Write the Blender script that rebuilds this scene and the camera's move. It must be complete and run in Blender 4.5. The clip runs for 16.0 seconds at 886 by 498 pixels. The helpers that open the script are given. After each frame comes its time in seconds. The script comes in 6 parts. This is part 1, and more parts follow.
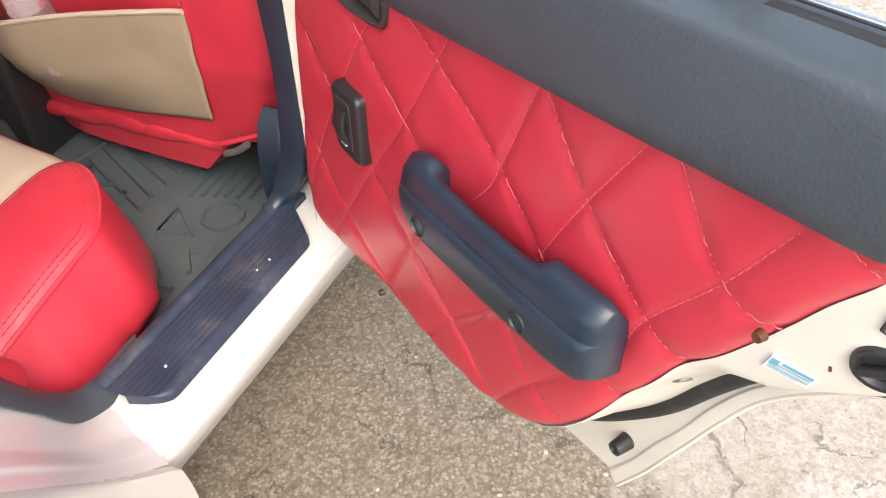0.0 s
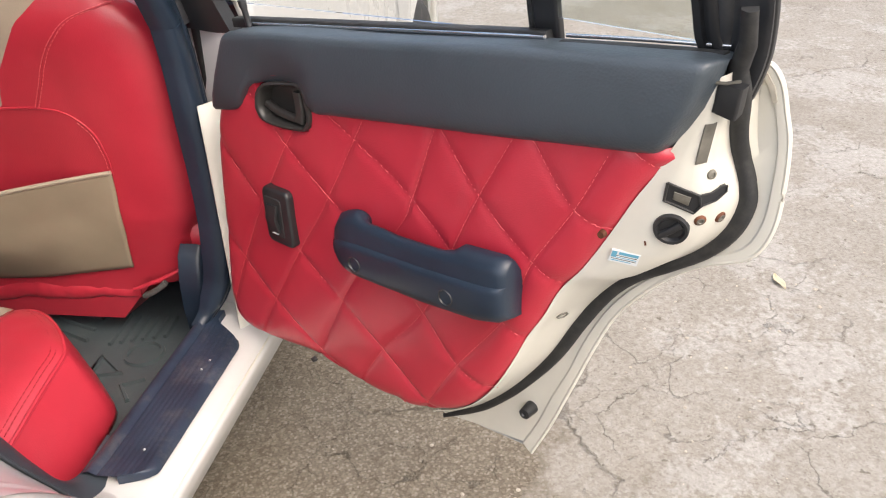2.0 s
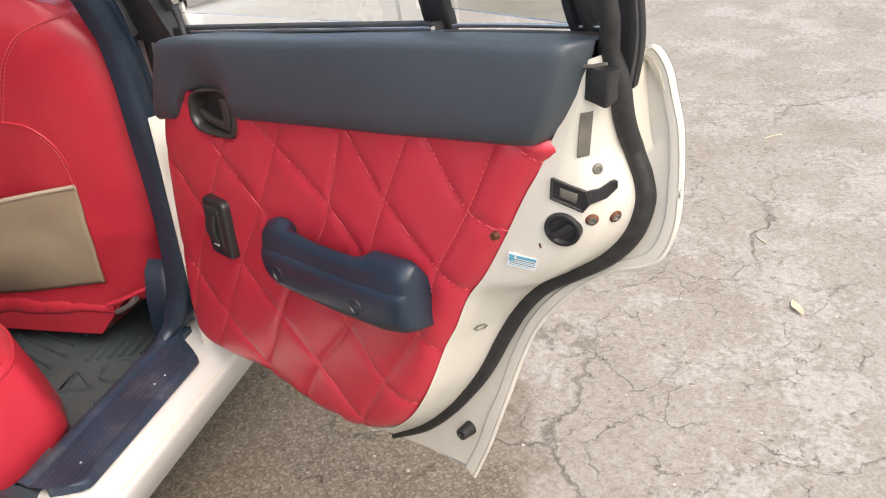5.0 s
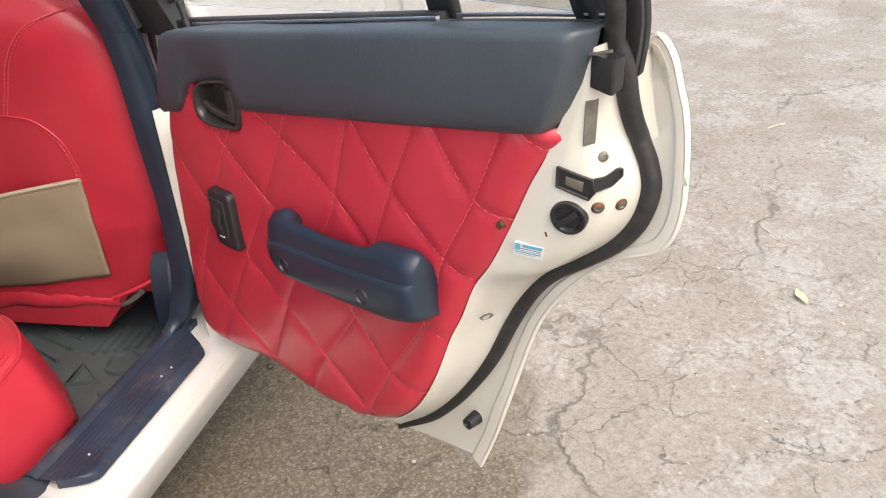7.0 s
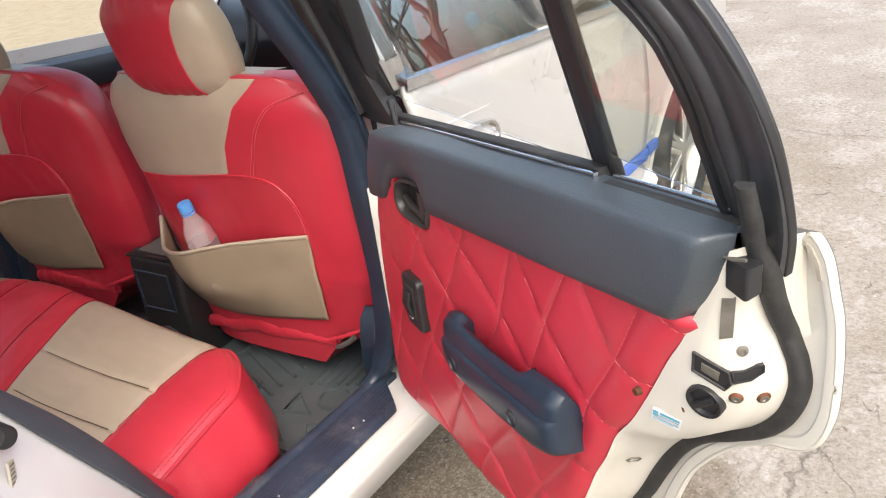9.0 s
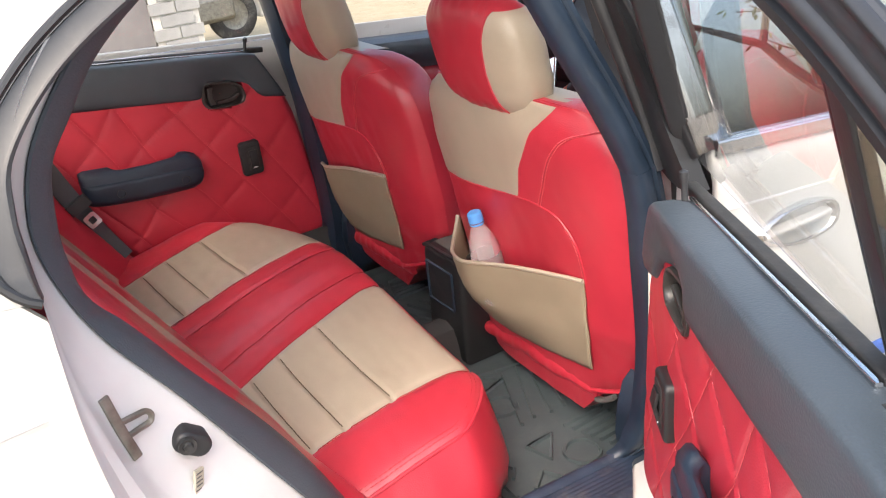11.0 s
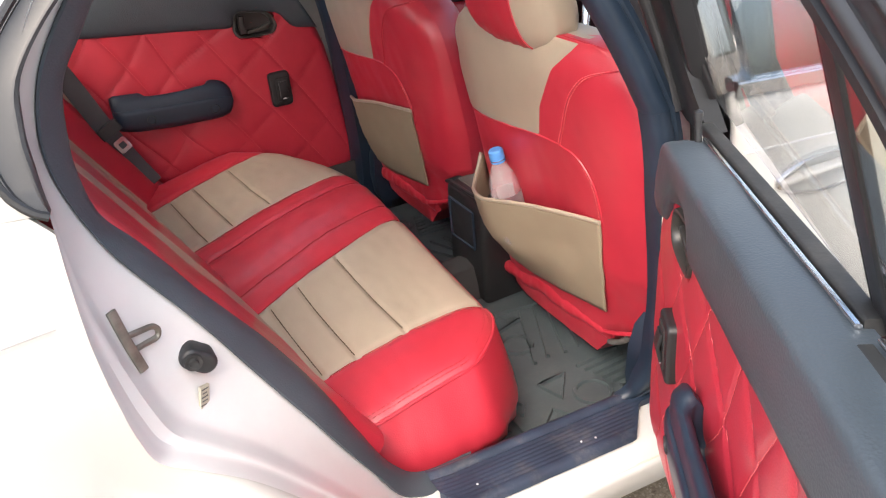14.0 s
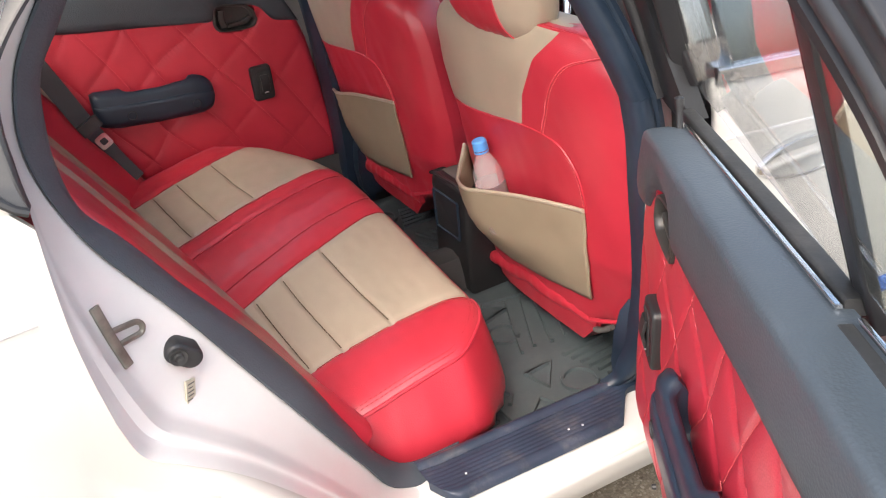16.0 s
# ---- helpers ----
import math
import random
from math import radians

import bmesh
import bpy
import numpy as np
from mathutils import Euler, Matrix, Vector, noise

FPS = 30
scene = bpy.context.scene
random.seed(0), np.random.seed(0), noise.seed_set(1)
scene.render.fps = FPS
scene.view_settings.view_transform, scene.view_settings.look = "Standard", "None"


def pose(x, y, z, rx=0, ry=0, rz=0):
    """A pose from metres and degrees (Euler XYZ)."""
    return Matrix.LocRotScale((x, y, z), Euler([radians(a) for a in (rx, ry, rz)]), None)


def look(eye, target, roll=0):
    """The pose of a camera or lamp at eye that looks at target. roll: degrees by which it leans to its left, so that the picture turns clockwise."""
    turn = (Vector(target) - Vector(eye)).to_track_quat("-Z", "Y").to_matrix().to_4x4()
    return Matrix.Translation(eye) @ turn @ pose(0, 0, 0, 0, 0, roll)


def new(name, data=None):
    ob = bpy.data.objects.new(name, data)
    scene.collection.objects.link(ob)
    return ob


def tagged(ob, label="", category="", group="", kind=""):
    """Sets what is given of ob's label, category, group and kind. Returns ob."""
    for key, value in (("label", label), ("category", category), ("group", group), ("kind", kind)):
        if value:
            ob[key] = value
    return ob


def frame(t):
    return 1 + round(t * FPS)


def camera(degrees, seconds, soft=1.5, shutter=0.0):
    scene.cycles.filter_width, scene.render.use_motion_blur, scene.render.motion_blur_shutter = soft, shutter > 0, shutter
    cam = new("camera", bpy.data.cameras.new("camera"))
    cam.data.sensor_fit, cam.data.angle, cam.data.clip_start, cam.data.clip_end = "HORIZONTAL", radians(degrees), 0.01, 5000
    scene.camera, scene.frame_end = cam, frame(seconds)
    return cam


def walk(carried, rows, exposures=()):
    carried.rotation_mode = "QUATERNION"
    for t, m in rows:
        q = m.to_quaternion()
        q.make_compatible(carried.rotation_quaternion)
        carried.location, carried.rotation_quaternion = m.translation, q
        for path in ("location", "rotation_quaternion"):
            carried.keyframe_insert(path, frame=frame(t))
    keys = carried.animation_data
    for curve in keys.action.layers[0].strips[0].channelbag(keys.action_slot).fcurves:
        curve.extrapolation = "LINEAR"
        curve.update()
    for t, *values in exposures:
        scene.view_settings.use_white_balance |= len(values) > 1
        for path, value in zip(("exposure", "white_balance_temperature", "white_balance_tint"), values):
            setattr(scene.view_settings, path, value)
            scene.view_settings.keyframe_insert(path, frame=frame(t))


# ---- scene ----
cam = camera(55.5, 16.0, soft=1.1)
PATH = [
    (0, (-0.758, -0.556, 1.209), (0.552, 0.041, -0.179), -1.3),
    (0.5, (-0.863, -0.597, 1.238), (0.576, -0.039, -0.035), -2.8),
    (1, (-0.912, -0.614, 1.239), (0.637, -0.06, 0.101), -4.9),
    (1.5, (-1.039, -0.581, 1.224), (0.598, -0.165, 0.152), -4.2),
    (2, (-1.155, -0.545, 1.236), (0.553, -0.285, 0.228), -2.4),
    (2.5, (-1.16, -0.571, 1.221), (0.555, -0.291, 0.23), -3.0),
    (3, (-1.145, -0.645, 1.213), (0.568, -0.242, 0.263), -4.4),
    (3.5, (-1.123, -0.692, 1.192), (0.584, -0.25, 0.249), -4.9),
    (4, (-1.11, -0.711, 1.179), (0.6, -0.264, 0.243), -4.4),
    (4.5, (-1.098, -0.727, 1.174), (0.622, -0.292, 0.25), -4.6),
    (7, (-1.103, -0.724, 1.171), (0.607, -0.287, 0.231), -5.2),
    (7.5, (-1.096, -0.722, 1.168), (0.605, -0.281, 0.213), -5.4),
    (8, (-1.093, -0.738, 1.191), (0.603, -0.279, 0.235), -5.6),
    (8.5, (-1.066, -0.813, 1.256), (0.537, -0.052, 0.334), -7.5),
    (9, (-1.003, -0.831, 1.302), (0.479, 0.18, 0.418), -8.2),
    (9.5, (-0.907, -0.774, 1.331), (0.46, 0.414, 0.484), -7.0),
    (10, (-0.85, -0.762, 1.344), (0.394, 0.573, 0.524), -6.3),
    (10.2, (-0.829, -0.777, 1.341), (0.328, 0.633, 0.522), -6.5),
    (12.3, (-0.719, -0.81, 1.365), (0.022, 0.83, 0.492), -6.5),
    (12.5, (-0.722, -0.81, 1.363), (0.018, 0.83, 0.491), -6.5),
    (13, (-0.723, -0.812, 1.348), (0.017, 0.81, 0.441), -6.3),
    (13.5, (-0.729, -0.823, 1.339), (0.02, 0.771, 0.391), -6.1),
    (14, (-0.732, -0.831, 1.335), (0.026, 0.746, 0.367), -6.0),
    (14.5, (-0.731, -0.832, 1.326), (0.032, 0.725, 0.329), -6.2),
    (15, (-0.729, -0.834, 1.33), (0.042, 0.721, 0.336), -6.3),
    (15.5, (-0.73, -0.835, 1.329), (0.044, 0.721, 0.338), -6.6),
    (16, (-0.731, -0.834, 1.332), (0.05, 0.721, 0.346), -6.5),
]
walk(cam, [(t, look(eye, target, roll)) for t, eye, target, roll in PATH], [(0.0, 1.65), (0.6, 1.5), (2.0, 1.18), (4.5, 1.14), (7.0, 1.14), (8.5, 1.18), (9.0, 1.35), (9.5, 1.6), (10.0, 1.75), (12.5, 1.65), (16.0, 1.65)])

# ---- light ----
SUN_EL = 50.0
SUN_FROM = (-0.43, -0.42)
world = bpy.data.worlds.new("sky")
scene.world = world
world.use_nodes = True
wn = world.node_tree
sky = wn.nodes.new("ShaderNodeTexSky")
sky.sky_type = "NISHITA"
sky.sun_disc = False
sky.sun_elevation = radians(SUN_EL)
sky.sun_rotation = math.atan2(SUN_FROM[0], SUN_FROM[1])
sky.dust_density = 6.0
sky.air_density = 1.0
sky.ozone_density = 1.0
wn.links.new(sky.outputs["Color"], wn.nodes["Background"].inputs["Color"])
wn.nodes["Background"].inputs["Strength"].default_value = 0.15
sun_data = bpy.data.lights.new("sun", "SUN")
sun_data.energy = 0.9
sun_data.angle = radians(170)
sun_data.color = (1.0, 0.985, 0.965)
sun = new("sun", sun_data)
sun.matrix_world = look((SUN_FROM[0] * 8, SUN_FROM[1] * 8, 8 * math.hypot(*SUN_FROM) * math.tan(radians(SUN_EL))), (0, 0, 0))

# ---- materials ----


def nodes_of(name):
    m = bpy.data.materials.new(name)
    m.use_nodes = True
    return m, m.node_tree, m.node_tree.nodes["Principled BSDF"]


def coords(nt, scale=1.0):
    tc = nt.nodes.new("ShaderNodeTexCoord")
    mp = nt.nodes.new("ShaderNodeMapping")
    mp.inputs["Scale"].default_value = (scale, scale, scale)
    nt.links.new(tc.outputs["Object"], mp.inputs["Vector"])
    return mp.outputs["Vector"]


def noise_tex(nt, vec, scale, detail=4.0, rough=0.6):
    n = nt.nodes.new("ShaderNodeTexNoise")
    n.inputs["Scale"].default_value = scale
    n.inputs["Detail"].default_value = detail
    n.inputs["Roughness"].default_value = rough
    nt.links.new(vec, n.inputs["Vector"])
    return n.outputs["Fac"]


def ramp(nt, fac, stops):
    r = nt.nodes.new("ShaderNodeValToRGB")
    el = r.color_ramp.elements
    while len(el) < len(stops):
        el.new(0.5)
    for e, (p, c) in zip(el, stops):
        e.position = p
        e.color = (*c, 1.0) if len(c) == 3 else c
    nt.links.new(fac, r.inputs["Fac"])
    return r.outputs["Color"]


def mixc(nt, fac, a, b, kind="MIX"):
    m = nt.nodes.new("ShaderNodeMix")
    m.data_type = "RGBA"
    m.blend_type = kind
    for key, v in ((0, fac), (6, a), (7, b)):
        if hasattr(v, "default_value"):
            nt.links.new(v, m.inputs[key])
        elif key == 0:
            m.inputs[0].default_value = v
        else:
            m.inputs[key].default_value = (*v, 1.0)
    return m.outputs[2]


def maths(nt, op, a, b=0.0):
    m = nt.nodes.new("ShaderNodeMath")
    m.operation = op
    for k, v in ((0, a), (1, b)):
        if hasattr(v, "default_value"):
            nt.links.new(v, m.inputs[k])
        else:
            m.inputs[k].default_value = v
    return m.outputs[0]


def bump(nt, bsdf, height, strength, dist):
    b = nt.nodes.new("ShaderNodeBump")
    b.inputs["Strength"].default_value = strength
    b.inputs["Distance"].default_value = dist
    nt.links.new(height, b.inputs["Height"])
    nt.links.new(b.outputs["Normal"], bsdf.inputs["Normal"])


def surface(name, base, rough=0.5, metal=0.0, vary=0.12, big=6.0, fine=250.0, relief=0.15, depth=0.001, coat=0.0, coat_rough=0.06, sheen=0.0, voronoi=0.0, dust=0.0, spec=0.5):
    """A plain surface with stains at one scale and grain at another."""
    m, nt, b = nodes_of(name)
    v = coords(nt)
    n1, n2 = noise_tex(nt, v, big, 5.0), noise_tex(nt, v, fine, 3.0)
    dark = tuple(c * (1 - vary) for c in base)
    light = tuple(min(1.0, c * (1 + vary * 0.6) + 0.002) for c in base)
    col = ramp(nt, n1, [(0.3, dark), (0.7, light)])
    if dust:
        d = noise_tex(nt, v, 18.0, 8.0, 0.75)
        col = mixc(nt, maths(nt, "MULTIPLY", ramp(nt, d, [(0.5, (0, 0, 0)), (0.75, (1, 1, 1))]), dust), col, (0.42, 0.39, 0.34))
    nt.links.new(col, b.inputs["Base Color"])
    b.inputs["Metallic"].default_value = metal
    b.inputs["Coat Weight"].default_value = coat
    b.inputs["Coat Roughness"].default_value = coat_rough
    b.inputs["Specular IOR Level"].default_value = spec
    b.inputs["Sheen Weight"].default_value = sheen
    r = maths(nt, "ADD", maths(nt, "MULTIPLY", maths(nt, "SUBTRACT", n1, 0.5), 0.25), rough)
    nt.links.new(r, b.inputs["Roughness"])
    h = n2
    if voronoi:
        vo = nt.nodes.new("ShaderNodeTexVoronoi")
        vo.inputs["Scale"].default_value = voronoi
        nt.links.new(v, vo.inputs["Vector"])
        h = maths(nt, "ADD", maths(nt, "MULTIPLY", n2, 0.4), vo.outputs["Distance"])
    if relief:
        bump(nt, b, h, relief, depth)
    return m


RED = surface("red_leatherette", (0.47, 0.028, 0.050), 0.36, vary=0.12, big=7.0, relief=0.2, voronoi=420.0, depth=0.0008, coat=0.14, coat_rough=0.28)
# darker, duller red for the seat's underside
RED_DARK = surface("dark_red_underside", (0.36, 0.012, 0.022), 0.7, vary=0.15, relief=0.3, fine=500)
BEIGE = surface("beige_leatherette", (0.385, 0.332, 0.258), 0.40, vary=0.10, big=6.0, relief=0.2, voronoi=420.0, depth=0.0008, coat=0.25, coat_rough=0.32)
BEIGE_CLOTH = surface("beige_pocket_cloth", (0.275, 0.226, 0.158), 0.7, vary=0.12, big=7.0, relief=0.2, fine=600)
THREAD_PINK = surface("pink_thread", (0.66, 0.13, 0.14), 0.7, vary=0.1, relief=0)
THREAD_RED = surface("red_thread", (0.30, 0.012, 0.022), 0.7, vary=0.1, relief=0)
PAD = surface("navy_vinyl_pad", (0.046, 0.060, 0.074), 0.46, vary=0.15, big=9.0, relief=0.25, voronoi=330.0, depth=0.001, spec=0.6)
NAVY = surface("navy_plastic", (0.013, 0.024, 0.042), 0.38, vary=0.2, big=14.0, relief=0.22, fine=380.0, depth=0.0006, spec=0.5)
NAVY_WORN = surface("worn_navy_plastic", (0.020, 0.034, 0.062), 0.45, vary=0.3, big=12.0, relief=0.3, fine=260.0, depth=0.0008, dust=0.18)
BLACK = surface("black_plastic", (0.017, 0.018, 0.020), 0.4, vary=0.2, relief=0.15)
RUBBER = surface("black_rubber", (0.016, 0.017, 0.018), 0.6, vary=0.25, big=20.0, relief=0.3, fine=160.0, dust=0.08)
SEAL_GREY = surface("grey_weather_seal", (0.034, 0.036, 0.040), 0.40, vary=0.2, big=12.0, relief=0.08, fine=160.0, dust=0.05)
GREY_TRIM = surface("grey_vinyl_trim", (0.045, 0.056, 0.070), 0.5, vary=0.12, relief=0.2, voronoi=350.0)
# outer panels' white, darkened because they catch the most light
WHITE = surface("white_paint", (0.415, 0.412, 0.392), 0.30, vary=0.02, big=2.0, relief=0.0, coat=0.25, coat_rough=0.1)
# same paint, lightened in colour to make up for shade on the jambs
WHITE_LIGHTENED = surface("white_paint_lightened", (0.60, 0.60, 0.595), 0.32, vary=0.05, big=8.0, relief=0.04, fine=60.0, coat=0.3)
# body paint again, warmer, lightened likewise for the door's inside
CREAM = surface("cream_paint_lightened", (0.62, 0.60, 0.53), 0.38, vary=0.07, big=9.0, relief=0.06, fine=60.0, coat=0.2)
STEEL = surface("bare_steel", (0.24, 0.23, 0.20), 0.45, metal=0.7, vary=0.35, big=40.0, relief=0.25, fine=120)
CHROME = surface("chrome", (0.75, 0.75, 0.75), 0.12, metal=1.0, vary=0.05, relief=0)
RUST = surface("rusty_bolt", (0.14, 0.05, 0.022), 0.7, metal=0.3, vary=0.5, big=60.0, relief=0.5, fine=200)
MAT = surface("rubber_mat", (0.072, 0.094, 0.104), 0.48, vary=0.2, big=7.0, relief=0.25, fine=240.0, dust=0.06)
CARPET = surface("dark_carpet", (0.045, 0.045, 0.047), 0.95, vary=0.3, relief=0.8, fine=420.0, depth=0.003)
BELT = surface("grey_seat_belt", (0.055, 0.058, 0.066), 0.7, vary=0.1, relief=0.3, fine=700)
ALLOY = surface("alloy_rim", (0.55, 0.54, 0.52), 0.3, metal=0.9, vary=0.1, relief=0)
TYRE = surface("tyre_rubber", (0.022, 0.021, 0.020), 0.75, vary=0.3, relief=0.4, fine=120, dust=0.25)
BLUE_TAPE = surface("blue_strip", (0.05, 0.12, 0.42), 0.5, vary=0.12, relief=0.1)
CAP_BLUE = surface("blue_cap", (0.10, 0.34, 0.78), 0.4, vary=0.05, relief=0)
LABEL_W = surface("white_label", (0.68, 0.70, 0.70), 0.5, vary=0.05, relief=0)
LABEL_B = surface("blue_print", (0.12, 0.36, 0.50), 0.5, vary=0.05, relief=0)
LABEL_Y = surface("yellowed_label", (0.50, 0.47, 0.37), 0.5, vary=0.15, relief=0)
INK = surface("grey_print", (0.12, 0.12, 0.11), 0.6, vary=0.05, relief=0)
BRICK = surface("grey_brick", (0.27, 0.27, 0.265), 0.85, vary=0.2, big=8.0, relief=0.5, fine=90)
MORTAR = surface("pale_mortar", (0.48, 0.47, 0.44), 0.9, vary=0.15, relief=0.4, fine=120)
DARK_WALL = surface("dark_wall", (0.16, 0.15, 0.15), 0.85, vary=0.2, relief=0.3, fine=60)
ORANGE = surface("orange_leather", (0.52, 0.10, 0.03), 0.5, vary=0.1, relief=0.1)
LEAF = surface("dry_leaf", (0.62, 0.54, 0.38), 0.7, vary=0.2, big=40, relief=0.3)
STONE = surface("pebbles", (0.42, 0.37, 0.30), 0.85, vary=0.4, big=60.0, relief=0.3)
LAMP_RED = surface("red_lens", (0.5, 0.02, 0.015), 0.2, vary=0.05, relief=0)


def glass_mat(name, tint, rough=0.0, ior=1.45):
    m, nt, b = nodes_of(name)
    b.inputs["Base Color"].default_value = (*tint, 1)
    b.inputs["Roughness"].default_value = rough
    b.inputs["IOR"].default_value = ior
    b.inputs["Transmission Weight"].default_value = 1.0
    return m


GLASS = glass_mat("window_glass", (0.985, 0.995, 0.99), 0.0, 1.22)
GLASS_FILM = glass_mat("reflective_window_glass", (0.62, 0.68, 0.65), 0.0, 5.2)
GLASS_TINT = glass_mat("tinted_window_glass", (0.75, 0.78, 0.72))


def thin_film(name, col, clear, rough=0.15):
    """Thin clear plastic: mostly see-through, with a milky gloss."""
    m, nt, b = nodes_of(name)
    b.inputs["Base Color"].default_value = (*col, 1)
    b.inputs["Roughness"].default_value = rough
    b.inputs["Alpha"].default_value = 1 - clear
    return m


PET = thin_film("clear_plastic", (0.75, 0.70, 0.72), 0.74, 0.08)


def ground_mat():
    """Old concrete: pale, peeled and finely cracked away from the car, coarse brown aggregate beside it."""
    m, nt, b = nodes_of("old_concrete")
    v = coords(nt)
    big, mid = noise_tex(nt, v, 1.3, 6.0, 0.62), noise_tex(nt, v, 6.5, 9.0, 0.68)
    fine, grit = noise_tex(nt, v, 48.0, 6.0, 0.7), noise_tex(nt, v, 210.0, 3.0, 0.6)
    pale = ramp(nt, mid, [(0.26, (0.25, 0.22, 0.175)), (0.42, (0.36, 0.33, 0.275)), (0.58, (0.45, 0.42, 0.365)), (0.78, (0.52, 0.49, 0.44))])
    pale = mixc(nt, 0.55, pale, ramp(nt, fine, [(0.28, (0.16, 0.14, 0.11)), (0.45, (0.36, 0.33, 0.28)), (0.60, (0.48, 0.45, 0.40)), (0.75, (0.66, 0.63, 0.58))]))
    # whitish crust where the skin has peeled, in ragged patches
    crust = maths(nt, "ADD", maths(nt, "MULTIPLY", noise_tex(nt, v, 2.3, 10.0, 0.72), 0.8), maths(nt, "MULTIPLY", fine, 0.2))
    pale = mixc(nt, maths(nt, "MULTIPLY", ramp(nt, crust, [(0.515, (0, 0, 0)), (0.56, (1, 1, 1))]), 0.72), pale, ramp(nt, fine, [(0.3, (0.42, 0.40, 0.36)), (0.7, (0.66, 0.64, 0.60))]))
    pale = mixc(nt, maths(nt, "MULTIPLY", ramp(nt, big, [(0.50, (0, 0, 0)), (0.66, (1, 1, 1))]), 0.45), pale, (0.25, 0.21, 0.155))
    coarse = ramp(nt, fine, [(0.28, (0.10, 0.082, 0.06)), (0.48, (0.205, 0.172, 0.125)), (0.64, (0.27, 0.235, 0.18)), (0.78, (0.42, 0.38, 0.32))])
    coarse = mixc(nt, 0.45, coarse, ramp(nt, mid, [(0.3, (0.15, 0.125, 0.09)), (0.7, (0.27, 0.235, 0.18))]))
    coarse = mixc(nt, maths(nt, "MULTIPLY", ramp(nt, grit, [(0.60, (0, 0, 0)), (0.68, (1, 1, 1))]), 0.5), coarse, (0.47, 0.43, 0.36))
    peb = nt.nodes.new("ShaderNodeTexVoronoi")
    peb.inputs["Scale"].default_value = 185.0
    nt.links.new(v, peb.inputs["Vector"])
    stone = nt.nodes.new("ShaderNodeSeparateColor")
    nt.links.new(peb.outputs["Color"], stone.inputs[0])
    coarse = mixc(nt, 0.45, coarse, ramp(nt, stone.outputs[0], [(0.0, (0.15, 0.12, 0.085)), (0.35, (0.26, 0.22, 0.165)), (0.7, (0.36, 0.315, 0.245)), (1.0, (0.58, 0.53, 0.45))]))
    coarse = mixc(nt, maths(nt, "MULTIPLY", ramp(nt, peb.outputs["Distance"], [(0.5, (0, 0, 0)), (0.8, (1, 1, 1))]), 0.4), coarse, (0.14, 0.115, 0.08))
    pale = mixc(nt, 0.22, pale, ramp(nt, stone.outputs[1], [(0.0, (0.20, 0.175, 0.14)), (0.5, (0.44, 0.41, 0.36)), (1.0, (0.66, 0.63, 0.58))]))
    sx = nt.nodes.new("ShaderNodeSeparateXYZ")
    nt.links.new(v, sx.inputs[0])
    # signed distance across the line from coarse brown to pale
    side = maths(nt, "ADD", maths(nt, "ADD", maths(nt, "MULTIPLY", sx.outputs[0], GROUND_EDGE[0]), maths(nt, "MULTIPLY", sx.outputs[1], GROUND_EDGE[1])), GROUND_EDGE[2])
    side = maths(nt, "ADD", side, maths(nt, "MULTIPLY", maths(nt, "SUBTRACT", mid, 0.5), 0.55))
    mask = ramp(nt, maths(nt, "ADD", maths(nt, "MULTIPLY", side, 4.0), 0.5), [(0.3, (0, 0, 0)), (0.7, (1, 1, 1))])
    col = mixc(nt, mask, coarse, pale)
    # pale sandy road past the car
    road = ramp(nt, mid, [(0.3, (0.37, 0.315, 0.20)), (0.5, (0.44, 0.38, 0.255)), (0.75, (0.51, 0.445, 0.31))])
    far_ = maths(nt, "ADD", sx.outputs[1], maths(nt, "MULTIPLY", maths(nt, "SUBTRACT", big, 0.5), 1.2))
    col = mixc(nt, ramp(nt, maths(nt, "MULTIPLY", far_, 0.1), [(0.22, (0, 0, 0)), (0.27, (1, 1, 1))]), col, road)
    # dark chips and specks
    chip = ramp(nt, noise_tex(nt, v, 34.0, 2.0, 0.5), [(0.685, (0, 0, 0)), (0.72, (1, 1, 1))])
    speck = ramp(nt, grit, [(0.30, (1, 1, 1)), (0.36, (0, 0, 0))])
    col = mixc(nt, maths(nt, "MULTIPLY", maths(nt, "MAXIMUM", chip, speck), 0.6), col, (0.11, 0.09, 0.065))
    # cracks
    wob = nt.nodes.new("ShaderNodeVectorMath")
    wob.operation = "ADD"
    nt.links.new(v, wob.inputs[0])
    nz = nt.nodes.new("ShaderNodeTexNoise")
    nz.inputs["Scale"].default_value = 3.2
    nz.inputs["Detail"].default_value = 9.0
    nz.inputs["Roughness"].default_value = 0.65
    nt.links.new(v, nz.inputs["Vector"])
    sc = nt.nodes.new("ShaderNodeVectorMath")
    sc.operation = "SCALE"
    sc.inputs["Scale"].default_value = 0.26
    nt.links.new(nz.outputs["Color"], sc.inputs[0])
    nt.links.new(sc.outputs[0], wob.inputs[1])
    crack = None
    for s, w, k in ((0.62, 0.0020, 0.5), (2.2, 0.0015, 0.5), (6.0, 0.0014, 0.5)):
        vo = nt.nodes.new("ShaderNodeTexVoronoi")
        vo.feature = "DISTANCE_TO_EDGE"
        vo.inputs["Scale"].default_value = s
        nt.links.new(wob.outputs[0], vo.inputs["Vector"])
        c = ramp(nt, vo.outputs["Distance"], [(0.0, (1, 1, 1)), (w * s, (0, 0, 0))])
        gate = ramp(nt, noise_tex(nt, v, 1.7 * s, 2.0), [(0.46, (0, 0, 0)), (0.6, (1, 1, 1))])
        c = maths(nt, "MULTIPLY", maths(nt, "MULTIPLY", c, gate), k)
